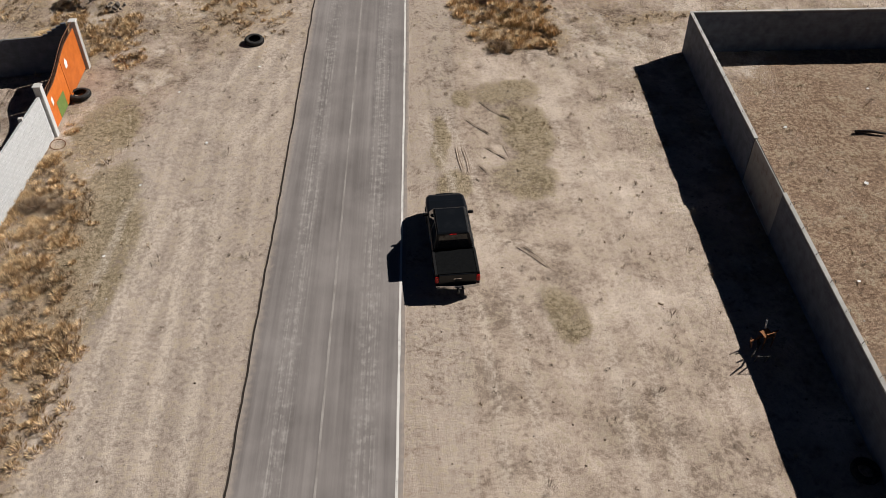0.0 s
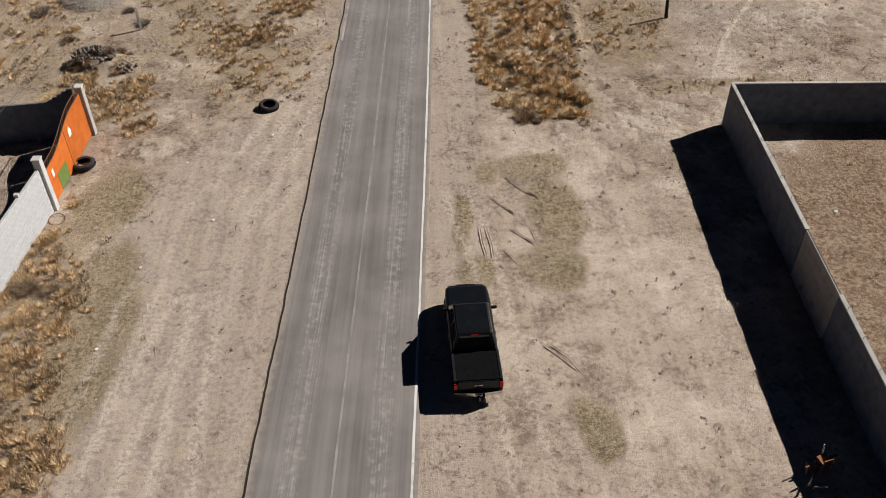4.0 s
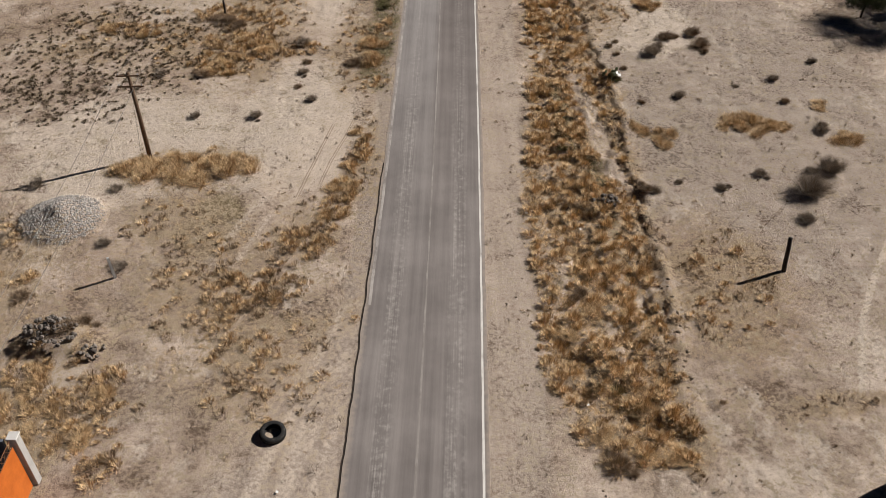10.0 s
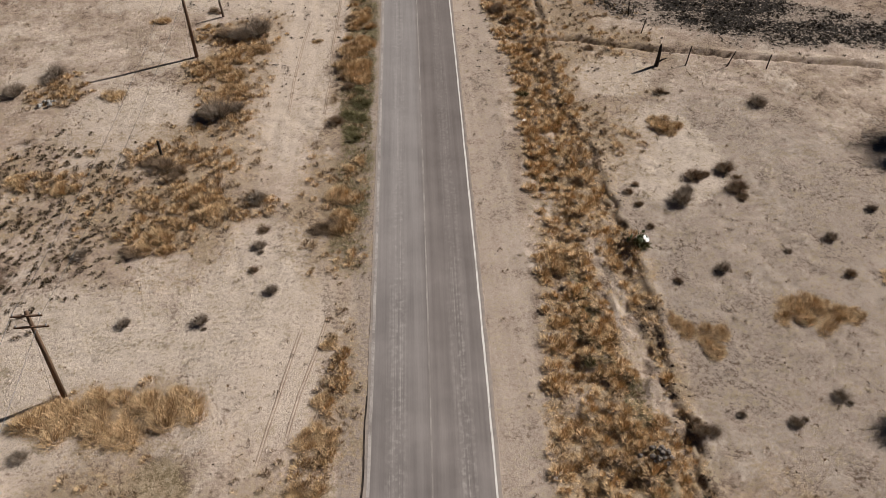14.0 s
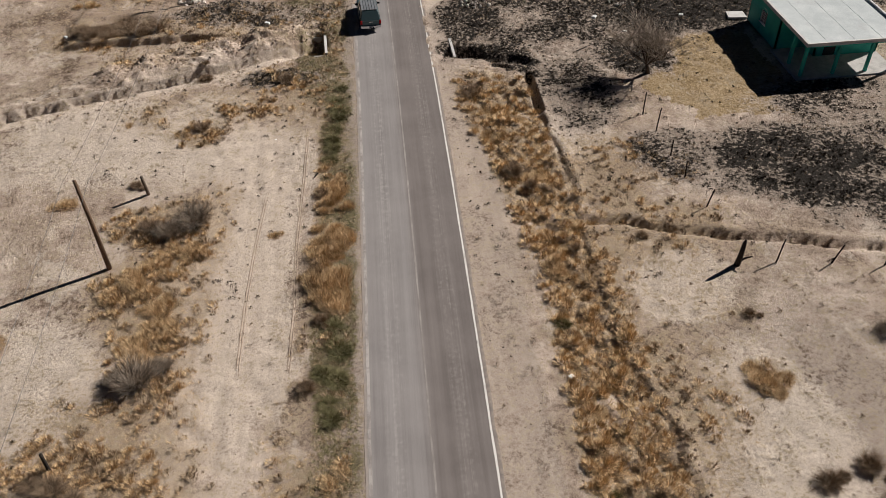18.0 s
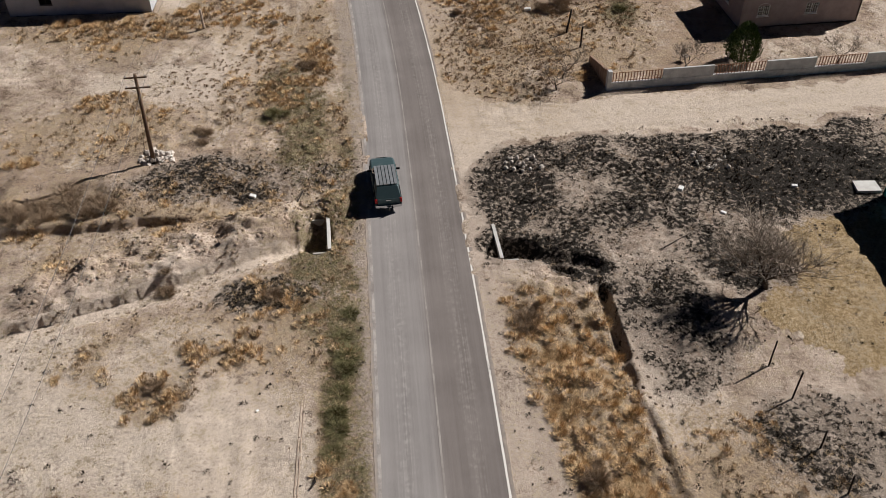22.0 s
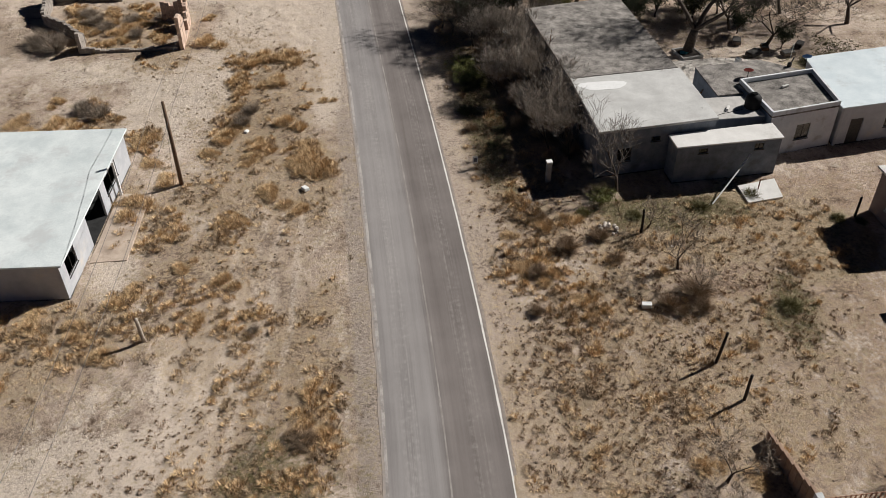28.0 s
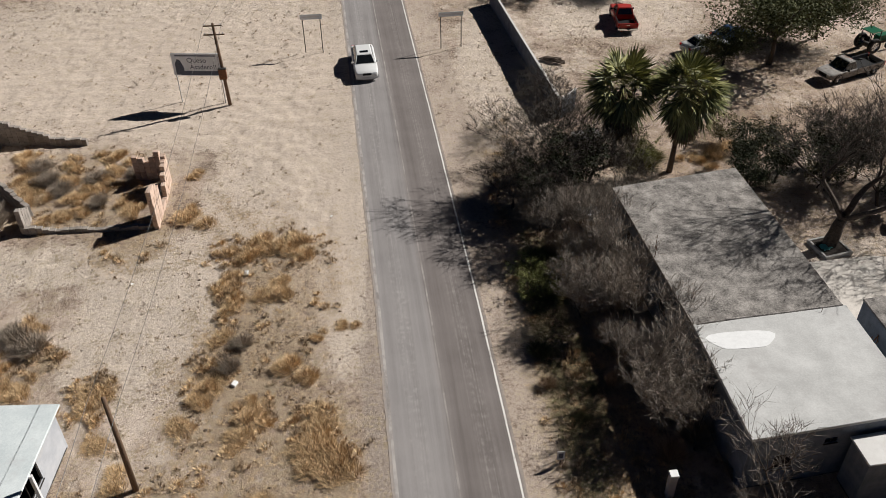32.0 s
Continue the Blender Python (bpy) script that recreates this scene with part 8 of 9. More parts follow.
POLES = [(-18.72, 73.35, 6.4, 0.0, True), (-16.2, 110.0, 6.8, -2.0, False), (-14.29, 146.8, 7.2, 2.5, True), (-12.2, 184.0, 6.8, 0.5, False), (-11.75, 224.0, 7.5, -2.0, True)]
tops = []
for x, y, h, lean, arms in POLES:
    dx = math.tan(radians(lean)) * h
    p = thing("utility_pole", "weathered brown wooden utility pole " + ("with two short crossarms" if arms else "with a bare top"), "utility pole", pose(x, y, float(height(x, y))), "utility poles")
    part("shaft", Shape().tube([(0, 0, -0.3), (dx * 0.5 + 0.02, 0, h * 0.5), (dx, 0, h)], [0.16, 0.135, 0.105], 10), pole_wood, p, smooth=True)
    part("guy_wire", Shape().tube([(dx * 0.9, 0, h * 0.9), (-0.5, -0.2, 0.1)], [0.008, 0.008], 4), wire_metal, p)
    if arms:
        for k, (z, w) in enumerate(((h - 0.18, 0.75), (h - 0.95, 0.85))):
            arm = part("crossarm", Shape().box((dx - w, -0.16, z - 0.05), (dx + w, -0.07, z + 0.05)), pole_wood, p, bevel=0.01, m=pose(0, 0, 0, 0, 0, 0))
            for s in (-0.85, 0.85):
                part("insulator", Shape().lathe([(0.0, 0.12), (0.04, 0.11), (0.045, 0.07), (0.025, 0.05), (0.045, 0.03), (0.02, 0.0)], 8, Matrix.Translation((dx + s * w, -0.115, z + 0.05))), porcelain, arm)
            part("brace", Shape().tube([(dx - w * 0.6, -0.12, z - 0.05), (dx, -0.12, z - 0.45)], [0.014, 0.014], 4), steel, p)
    tops.append((x + dx, y, h))
box_pole = thing("meter_box", "rusty brown metal box strapped to the utility pole", "box", pose(-11.85, 223.75, 2.55))
part("case", Shape().box((-0.32, -0.18, 0), (0.32, 0.12, 0.95)), rust, box_pole, bevel=0.02)
part("lid", Shape().box((-0.34, -0.21, 0.93), (0.34, 0.14, 0.98)), steel, box_pole, bevel=0.01)
ends = [(-20.5, 36.0, 6.3)] + tops + [(-10.2, 262.0, 7.4)]
for off, drop in ((-0.75, 0.2), (0.7, 0.2)):
    for (ax, ay, az), (bx, by, bz) in zip(ends, ends[1:]):
        pts = [(ax + (bx - ax) * u + off, ay + (by - ay) * u, az - drop + (bz - az) * u - 1.1 * 4 * u * (1 - u)) for u in np.linspace(0, 1, 13)]
        solid("overhead_wire", Shape().tube(pts, [0.014] * 13, 4, False), wire_metal, "thin dark overhead wire strung between the poles", "wire", group="overhead wires")


def post(x, y, h, r, material, label, tilt=(0, 0), name="fence_post", group="", square=False, sides=7):
    top = pose(x, y, float(height(x, y)) - 0.15, tilt[0], tilt[1], random.uniform(0, 90))
    n = 5
    s = Shape().tube([(0.012 * random.uniform(-1, 1), 0.012 * random.uniform(-1, 1), (h + 0.15) * i / (n - 1)) for i in range(n)], [r * (1.05 - 0.15 * i / (n - 1)) for i in range(n)], 4 if square else sides)
    return solid(name, s, material, label, "post", top, group, smooth=not square)


post(-17.98, 60.95, 1.6, 0.11, white_block, "short white concrete post standing in a dry shrub", (0, -3), square=True)
post(20.62, 59.9, 2.3, 0.13, burnt_wood, "charred black wooden post standing alone", (-3, 6))
post(-16.9, 95.2, 1.4, 0.10, burnt_wood, "dark burnt wooden post among dry grass", (0, 0))
post(-14.7, 117.4, 1.7, 0.12, post_wood, "short weathered wooden stump post", (4, -6))
post(-12.3, 167.9, 1.9, 0.12, surface("pale_post", (0.30, 0.25, 0.20), (0.46, 0.40, 0.34), 4, 0.9), "pale weathered wooden post in dry grass", (0, -4))
for x, y, h, tx, ty in ((21.8, 122.2, 1.9, 0, 3), (22.05, 119.8, 1.9, 2, 8), (22.1, 116.6, 1.3, 0, 5), (22.2, 113.9, 1.3, -3, 4), (22.5, 110.6, 1.4, 0, 12), (24.7, 104.6, 1.7, -4, 14), (28.0, 104.0, 1.4, 0, 24), (31.2, 103.4, 1.3, 3, 8)):
    post(x, y, h, 0.05, burnt_wood, "thin crooked dark fence post", (tx, ty), group="old fence line")
for x, y, h, tx, ty in ((20.1, 162.4, 2.2, 2, 10), (20.72, 159.65, 1.95, 0, 0), (19.3, 174.5, 1.85, 0, 4), (34.3, 174.6, 1.6, 0, 0)):
    post(x, y, h, 0.09, burnt_wood, "stout dark wooden post in the lot", (tx, ty), group="lot posts")
stump = thing("tree_stump", "burnt forked tree stump standing on bare dirt", "stump", pose(22.25, 104.75, -0.1))
part("stem", Shape().tube([(0, 0, 0), (0.08, 0, 0.9), (0.12, 0.02, 1.75), (0.16, 0.05, 2.05)], [0.2, 0.16, 0.13, 0.06], 8), burnt_wood, stump, smooth=True)
part("fork", Shape().tube([(0.03, 0, 0.35), (0.4, -0.1, 0.7), (0.75, -0.2, 0.85)], [0.09, 0.07, 0.03], 6), burnt_wood, stump)


def stones(name, label, cx, cy, count, spread, size, material, dz=0.0, name_each="stone"):
    """A heap of single stones."""
    t = thing(name, label, "stones", pose(cx, cy, float(height(cx, cy)) + dz))
    r = random.Random(int(cx * 10 + cy))
    for k in range(count):
        a, q = r.uniform(0, 2 * math.pi), math.sqrt(r.random())
        sz = size * r.uniform(0.5, 1.3)
        lump = bmesh.new()
        bmesh.ops.create_icosphere(lump, subdivisions=1, radius=sz)
        for v in lump.verts:
            v.co *= r.uniform(0.72, 1.2)
        me = bpy.data.meshes.new(name_each)
        lump.to_mesh(me)
        lump.free()
        me.materials.append(material)
        part(name_each, me, material, t, m=pose(math.cos(a) * q * spread, math.sin(a) * q * spread * 0.8, sz * 0.4 + 0.75 * spread * (1 - q) * r.random() * 0.7, r.uniform(0, 360), 0, r.uniform(0, 360)))
    return t


pale_stone = surface("pale_stone", (0.44, 0.39, 0.35), (0.62, 0.56, 0.51), 6, 0.9, bump=0.5, vary=0.2)
dark_stone = surface("dark_rubble", (0.10, 0.085, 0.075), (0.24, 0.21, 0.185), 6, 0.95, bump=0.6, vary=0.25)
stones("stone_pile", "pile of pale stones round the foot of the pole", -14.1, 147.3, 60, 1.35, 0.22, pale_stone)
stones("rubble_heap", "heap of dark rubble and broken earth", -20.0, 55.9, 90, 1.5, 0.13, dark_stone, 0.1)
stones("rubble_heap", "dark broken lumps beside the rubble heap", -17.6, 54.9, 18, 0.8, 0.14, dark_stone)
stones("rubble_heap", "small heap of dark stones by the ditch", 11.4, 66.4, 20, 0.8, 0.14, dark_stone, 0.25)
stones("stone_ring", "small heap of broken pale stones in the grass", 17.3, 175.2, 22, 0.8, 0.16, pale_stone)
stones("rubble_heap", "scatter of broken pale rubble on the burnt ground", 12.2, 142.8, 22, 1.4, 0.16, pale_stone)
stones("rubble_heap", "scatter of broken pale rubble on the burnt ground", 26.0, 141.6, 18, 1.6, 0.15, pale_stone)
stones("rubble_heap", "few grey rocks beside the field shrub", -27.0, 103.4, 12, 0.7, 0.2, surface("grey_rock", (0.25, 0.24, 0.23), (0.4, 0.39, 0.37), 6, 0.9, bump=0.5))
for x, y, s in ((-3.2, 182.2, 0.28), (-8.2, 200.6, 0.22), (-8.0, 190.8, 0.2), (11.4, 213.6, 0.2), (30.3, 137.6, 0.2), (22.4, 138.4, 0.25), (24.4, 135.6, 0.2), (17.6, 167.4, 0.3), (-7.0, 141.6, 0.22), (-24.6, 141.6, 0.2)):
    solid("white_block", Shape().box((-s, -s * 0.7, 0), (s, s * 0.7, s * 0.9)), white_paint, "single white block lying on the dirt", "block", pose(x, y, float(height(x, y)) - 0.02, random.uniform(-8, 8), random.uniform(-8, 8), random.uniform(0, 180)), bevel=0.03)

# ---- culverts under the road ----
for name, x, y, turn in (("culvert", -1.72, 137.0, 180), ("culvert", 8.62, 134.6, 0)):
    c = thing(name, "concrete culvert headwall with a square mouth beside the road", "culvert", pose(x, y, 0, 0, 0, turn))
    part("headwall", wall_with_holes(3.4, 1.15, 0.22, [(0.5, 2.9, 0.0, 0.85)]), pale_concrete, c, m=pose(0.1, 1.7, -1.05, 0, 0, -90))
    part("wing", Shape().box((0.1, -1.75, -1.0), (1.3, -1.58, -0.15)), concrete, c, bevel=0.015)
    part("wing", Shape().box((0.1, 1.72, -1.0), (1.3, 1.89, -0.1)), concrete, c, bevel=0.015)
    part("barrel", Shape().box((-1.6, -0.85, -1.1), (-0.14, 0.85, -0.95)), black_void, c)

# ---- low garden wall with rail panels ----
rail_paint = surface("brown_rail_paint", (0.30, 0.15, 0.09), (0.44, 0.25, 0.16), 5, 0.7, bump=0.1)
garden = thing("garden_wall", "low whitewashed garden wall with brown rail panels", "wall", pose(21.1, 152.25, 0, 0, 0, 0.7))
part("footing", Shape().box((0, -0.12, -0.2), (27, 0.12, 0.62)), white_block, garden, bevel=0.02)
x = 0.0
k = 0
while x < 26.5:
    if k % 2 == 0:
        for i in range(17):
            part("rail", Shape().box((x + 0.3 + i * 0.25, -0.02, 0.62), (x + 0.36 + i * 0.25, 0.02, 1.5)), rail_paint, garden)
        for z in (0.72, 1.42):
            part("rail_bar", Shape().box((x + 0.2, -0.015, z), (x + 4.4, 0.015, z + 0.04)), rail_paint, garden)
        x += 4.5
    else:
        part("panel", Shape().box((x, -0.09, 0.622), (x + 4.3, 0.09, 1.5)), white_block, garden, bevel=0.015)
        x += 4.3
    k += 1
part("pier", Shape().box((-0.18, -0.2, -0.2), (0.18, 0.2, 1.7)), white_block, garden, bevel=0.02)
ret = thing("garden_wall", "short broken return of the garden wall", "wall", pose(21.1, 152.5, 0, 0, 0, 93))
for i in range(9):
    part("block_course", Shape().box((i * 0.5, -0.1, -0.2), (i * 0.5 + 0.48, 0.1, 1.45 - 0.11 * i + 0.12 * random.random())), surface("adobe_brown", (0.26, 0.17, 0.12), (0.38, 0.27, 0.20), 4, 0.95, bump=0.5) if i == 0 else bpy.data.materials["adobe_brown"], ret, bevel=0.02)

# ---- roofless ruin ----
adobe = surface("pink_adobe", (0.50, 0.36, 0.28), (0.66, 0.51, 0.41), 2, 0.95, bump=0.6, stain=(0.40, 0.27, 0.20), grain=14)
grey_adobe = surface("grey_adobe", (0.24, 0.21, 0.185), (0.38, 0.34, 0.30), 2, 0.95, bump=0.6, grain=14)


def ruin_wall(a, b, heights, material, label, thick=0.34):
    """A crumbling wall from a to b: blocks stacked to uneven heights."""
    d = Vector((b[0] - a[0], b[1] - a[1], 0))
    w = thing("ruin_wall", label, "wall", Matrix.Translation((*a, 0)) @ Matrix.Rotation(math.atan2(d.y, d.x), 4, "Z"))
    n = max(2, int(d.length / 0.42))
    for i in range(n):
        u = i / (n - 1)
        h = float(np.interp(u, np.linspace(0, 1, len(heights)), heights)) + random.uniform(-0.08, 0.10)
        if h < 0.12:
            continue
        x0 = d.length * i / n
        z, courses = -0.15, max(1, int(h / 0.34))
        for c in range(courses):
            top = h if c == courses - 1 else z + (h + 0.15) / courses
            j = random.uniform(-0.02, 0.02)
            part("adobe_block", Shape().box((x0 + 0.006, -thick / 2 + j, z), (x0 + d.length / n - 0.006, thick / 2 + j, top - 0.008)), material, w, bevel=0.02)
            z = top
    return w


ruin_wall((-14.95, 206.2), (-14.95, 208.3), (3.1, 2.9, 2.4), adobe, "tall crumbling pink adobe wall end")
ruin_wall((-14.95, 209.9), (-15.05, 212.4), (1.2, 2.2, 2.4), adobe, "crumbling pink adobe wall beside a doorway")
ruin_wall((-15.4, 212.6), (-17.6, 213.0), (2.4, 1.6, 2.0), adobe, "crumbling pink adobe cross wall")
ruin_wall((-14.95, 208.3), (-14.95, 209.9), (0.4, 0.3), adobe, "low remains of pink adobe wall")
ruin_wall((-24.1, 206.6), (-15.3, 206.4), (0.5, 0.25, 0.2, 0.25, 0.3), grey_adobe, "low remains of a grey adobe wall")
ruin_wall((-24.1, 206.5), (-24.2, 208.2), (2.0, 1.2), grey_adobe, "broken grey adobe wall corner")
ruin_wall((-24.2, 208.6), (-29.0, 213.5), (0.9, 1.3, 1.0), grey_adobe, "crumbling grey adobe wall with stepped top")
ruin_wall((-29.0, 213.5), (-29.6, 218.8), (1.2, 1.6, 2.2), grey_adobe, "crumbling grey adobe wall with stepped top")
ruin_wall((-29.6, 219.2), (-22.5, 218.4), (2.3, 1.3, 0.6, 0.5), grey_adobe, "dark stepped end wall of the ruin")

# ---- signs ----
sign_grey = surface("printed_sign_sheet", (0.74, 0.77, 0.80), (0.86, 0.88, 0.90), 1.5, 0.6, bump=0.05, vary=0, stain=(0.60, 0.63, 0.67))
sign_dark = surface("sign_dark_print", (0.07, 0.08, 0.11), (0.14, 0.15, 0.19), 3, 0.7, bump=0, vary=0)
board = thing("billboard", "weathered grey-blue roadside billboard on two steel posts", "billboard", pose(-16.0, 224.95, 0, 0, 0, -7))
for x in (0.05, 3.85):
    part("leg", Shape().tube([(x, 0, -0.2), (x, 0, 4.5)], [0.055, 0.055], 8), pale_concrete, board)
part("panel", Shape().box((-0.12, -0.06, 2.5), (4.0, -0.02, 4.55)), sign_grey, board, bevel=0.01)
part("panel_band", Shape().box((0.5, -0.07, 2.55), (3.95, -0.062, 2.95)), sign_dark, board)
part("panel_figure", Shape().prism([(0.1, 2.6), (0.75, 2.6), (0.85, 3.2), (0.6, 3.9), (0.35, 4.05), (0.12, 3.6)], 0, 0.008), sign_dark, board, "dark printed shape", m=pose(0, -0.062, 0, 90, 0, 0))
part("panel_line", Shape().box((0.2, -0.07, 4.28), (3.7, -0.062, 4.38)), sign_dark, board)


def lettering(text, size, material, parent, m):
    cu = bpy.data.curves.new("lettering", "FONT")
    cu.body, cu.size, cu.extrude = text, size, 0.004
    ob = bpy.data.objects.new("lettering_source", cu)
    scene.collection.objects.link(ob)
    me = bpy.data.meshes.new_from_object(ob.evaluated_get(bpy.context.evaluated_depsgraph_get()))
    bpy.data.objects.remove(ob)
    me.materials.clear()
    me.materials.append(material)
    return part("lettering", me, material, parent, m=m)


bpy.context.view_layer.update()
lettering("Queso", 0.62, sign_dark, board, pose(1.15, -0.064, 3.72, 90, 0, 0))
lettering("Asadero!!", 0.58, sign_dark, board, pose(1.35, -0.064, 3.12, 90, 0, 0))


def road_sign(x0, y0, x1, y1, h, ph, tone, label):
    d = Vector((x1 - x0, y1 - y0, 0))
    t = thing("road_sign", label, "sign", Matrix.Translation((x0, y0, 0)) @ Matrix.Rotation(math.atan2(d.y, d.x), 4, "Z"))
    for x in (0.05, d.length - 0.05):
        part("leg", Shape().tube([(x, 0, -0.2), (x, 0, h)], [0.04, 0.04], 7), steel, t)
    part("plate", Shape().box((-0.15, -0.05, h - ph), (d.length + 0.15, -0.02, h)), tone, t, bevel=0.008)
    part("writing_bar", Shape().box((0.1, -0.056, h - ph * 0.62), (d.length - 0.1, -0.051, h - ph * 0.38)), white_paint, t)
    return t


road_sign(-5.64, 233.6, -3.9, 233.6, 3.8, 0.5, sign_grey, "grey road sign seen from behind on two posts")
road_sign(7.3, 233.2, 9.35, 233.3, 3.6, 0.45, sign_grey, "long grey road sign with a line of white writing")
marker = thing("kilometre_post", "small white roadside marker plate on a post", "sign", pose(9.3, 183.6, 0))
part("leg", Shape().tube([(0, 0, -0.2), (0, 0, 0.9)], [0.03, 0.03], 6), steel, marker)
part("plate", Shape().box((-0.2, -0.04, 0.35), (0.2, -0.015, 1.0)), white_paint, marker, bevel=0.005)
part("writing_bar", Shape().box((-0.12, -0.046, 0.5), (0.12, -0.041, 0.85)), sign_dark, marker)
pier = thing("gate_pier", "grey concrete pier with a white cap in the shade", "pillar", pose(14.3, 181.2, 0) @ Matrix.Diagonal((0.72, 0.72, 0.95, 1)))
part("shaft", Shape().box((-0.25, -0.25, -0.2), (0.25, 0.25, 1.7)), concrete, pier, bevel=0.02)
part("cap", Shape().box((-0.3, -0.3, 1.7), (0.3, 0.3, 1.82)), white_paint, pier, bevel=0.02)

# ---- yard behind the palms ----
block_wall("yard_wall", (16.0, 218.9), (13.45, 243.5), 1.75, "long grey block wall with pale top beside the road", grey_block, mortar, pale_concrete)
block_wall("yard_wall", (16.15, 218.75), (17.7, 220.5), 1.7, "short grey block wall turning in from the roadside wall", grey_block, mortar, pale_concrete)
block_wall("low_wall", (16.4, 204.0), (24.8, 205.6), 0.9, "low wall behind the old building", grey_block, mortar, pale_concrete)
timber = thing("timber_stack", "loose stack of weathered timber poles", "timber", pose(17.6, 229.2, 0, 0, 0, -35))
for k in range(7):
    part("timber", Shape().tube([(-1.4 + 0.1 * k, (k % 4) * 0.2 - 0.3, 0.12 + 0.2 * (k // 4)), (1.2 - 0.12 * k, (k % 3) * 0.25 - 0.2, 0.14 + 0.2 * (k // 4))], [0.07, 0.06], 7), post_wood, timber)
hut = house("small_shed", "small dark sheet-metal shed among the trees", [(16.1, 211.9), (18.0, 212.4), (17.7, 213.5), (15.8, 213.0)], 1.9, sheet, sheet, category="shed", over=0.1, slab=0.05)
cloth = Shape()
cloth.loft([[(0.2 * i, 0.2 * j + 0.1 * math.sin(i), 0.25 + 0.12 * math.sin(1.7 * i + j) + 0.08 * math.cos(2.3 * j)) for j in range(7)] for i in range(7)], closed=False, caps=False)
solid("white_tarp", cloth, white_paint, "crumpled white tarp lying on the bushes", "tarp", pose(15.2, 203.4, 0.6, 0, 0, 30), smooth=True)

# ---- on and round the old roofs ----
tank = thing("water_tank", "black plastic water tank on the flat roof", "water tank", pose(30.1, 184.3, 3.25))
part("shell", Shape().lathe([(0.0, 0.0), (0.55, 0.0), (0.58, 0.06), (0.56, 0.28), (0.59, 0.32), (0.56, 0.55), (0.59, 0.6), (0.54, 0.85), (0.36, 1.05), (0.2, 1.1)], 24), plastic, tank, smooth=True)
part("lid", Shape().lathe([(0.22, 1.08), (0.22, 1.16), (0.0, 1.18)], 18), black_cloth, tank)
for x, y, z, tone, label in ((31.4, 188.6, 3.32, surface("faded_red_dish", (0.35, 0.06, 0.05), (0.48, 0.10, 0.08), 4, 0.5), "faded red satellite dish on the roof"), (36.9, 190.3, 3.3, surface("blue_dish", (0.03, 0.10, 0.28), (0.06, 0.17, 0.38), 4, 0.5), "blue satellite dish at the roof's edge")):
    d = thing("satellite_dish", label, "dish", pose(x, y, z, 0, 0, 160))
    part("mast", Shape().tube([(0, 0, 0), (0, 0, 0.55)], [0.03, 0.03], 6), steel, d)
    part("reflector", Shape().lathe([(0.0, 0.0), (0.2, 0.02), (0.36, 0.08), (0.38, 0.09), (0.2, 0.04), (0.0, 0.02)], 20, pose(0, -0.05, 0.55, 50, 0, 0)), tone, d, smooth=True)
    part("feed_arm", Shape().tube([(0, -0.05, 0.4), (0, -0.45, 0.7)], [0.012, 0.012], 4), steel, d)
for x, y, h in ((17.23, 195.9, 1.1), (17.02, 195.2, 0.9), (24.7, 189.4, 0.4)):
    solid("roof_rod", Shape().tube([(0, 0, 0), (0.03, 0.05, h)], [0.02, 0.015], 5), rust, "rusty steel rod standing on the roof", "rod", pose(x, y, 3.72), group="roof rods")
solid("roof_seam", Shape().tube([(17.6, 189.1, 3.9), (20.1, 189.35, 3.91), (22.7, 189.55, 3.9), (26.1, 189.85, 3.9)], [0.07, 0.06, 0.06, 0.07], 5), roof_grey, "raised dark seam between two roofs", "seam")
solid("white_pipe", Shape().tube([(25.1, 177.0, 0.05), (27.5, 179.1, 1.2), (29.8, 181.2, 2.4)], [0.055, 0.055, 0.055], 7), white_paint, "long white pipe leaning against the annex", "pipe")
pad = thing("concrete_pad", "bare concrete pad with a small iron standpipe", "slab", pose(0, 0, 0))
part("slab", Shape().prism([(27.6, 176.8), (30.3, 177.2), (30.6, 179.5), (27.6, 178.9)], -0.1, 0.09), pale_concrete, pad, bevel=0.02)
part("standpipe", Shape().tube([(28.9, 178.3, 0.05), (28.9, 178.3, 0.9), (29.1, 178.2, 0.95)], [0.04, 0.04, 0.03], 6), rust, pad)
planter = thing("tree_planter", "square masonry planter round the big tree", "planter", pose(30.75, 199.5, 0, 0, 0, 12) @ Matrix.Diagonal((0.8, 0.8, 1, 1)))
for lo, hi in (((-1.3, -1.3), (1.3, -1.1)), ((-1.3, 1.1), (1.3, 1.3)), ((-1.3, -1.1), (-1.1, 1.1)), ((1.1, -1.1), (1.3, 1.1))):
    part("kerb", Shape().box((*lo, -0.1), (*hi, 0.24)), concrete, planter, bevel=0.02)
part("soil", Shape().box((-1.1, -1.1, 0), (1.1, 1.1, 0.19)), crack_soil, planter)
solid("courtyard_floor", Shape().prism([(25.9, 190.2), (30.4, 191.0), (33.6, 191.6), (37.4, 192.4), (36.6, 197.6), (33.2, 198.4), (29.4, 198.2), (25.3, 197.6)], -0.3, 0.07), surface("dusty_concrete", (0.46, 0.42, 0.375), (0.66, 0.61, 0.55), 0.7, 0.95, bump=0.3, stain=(0.36, 0.315, 0.27), grain=14), "pale dusty concrete floor of the courtyard", "floor", kind="structure", bevel=0.02)
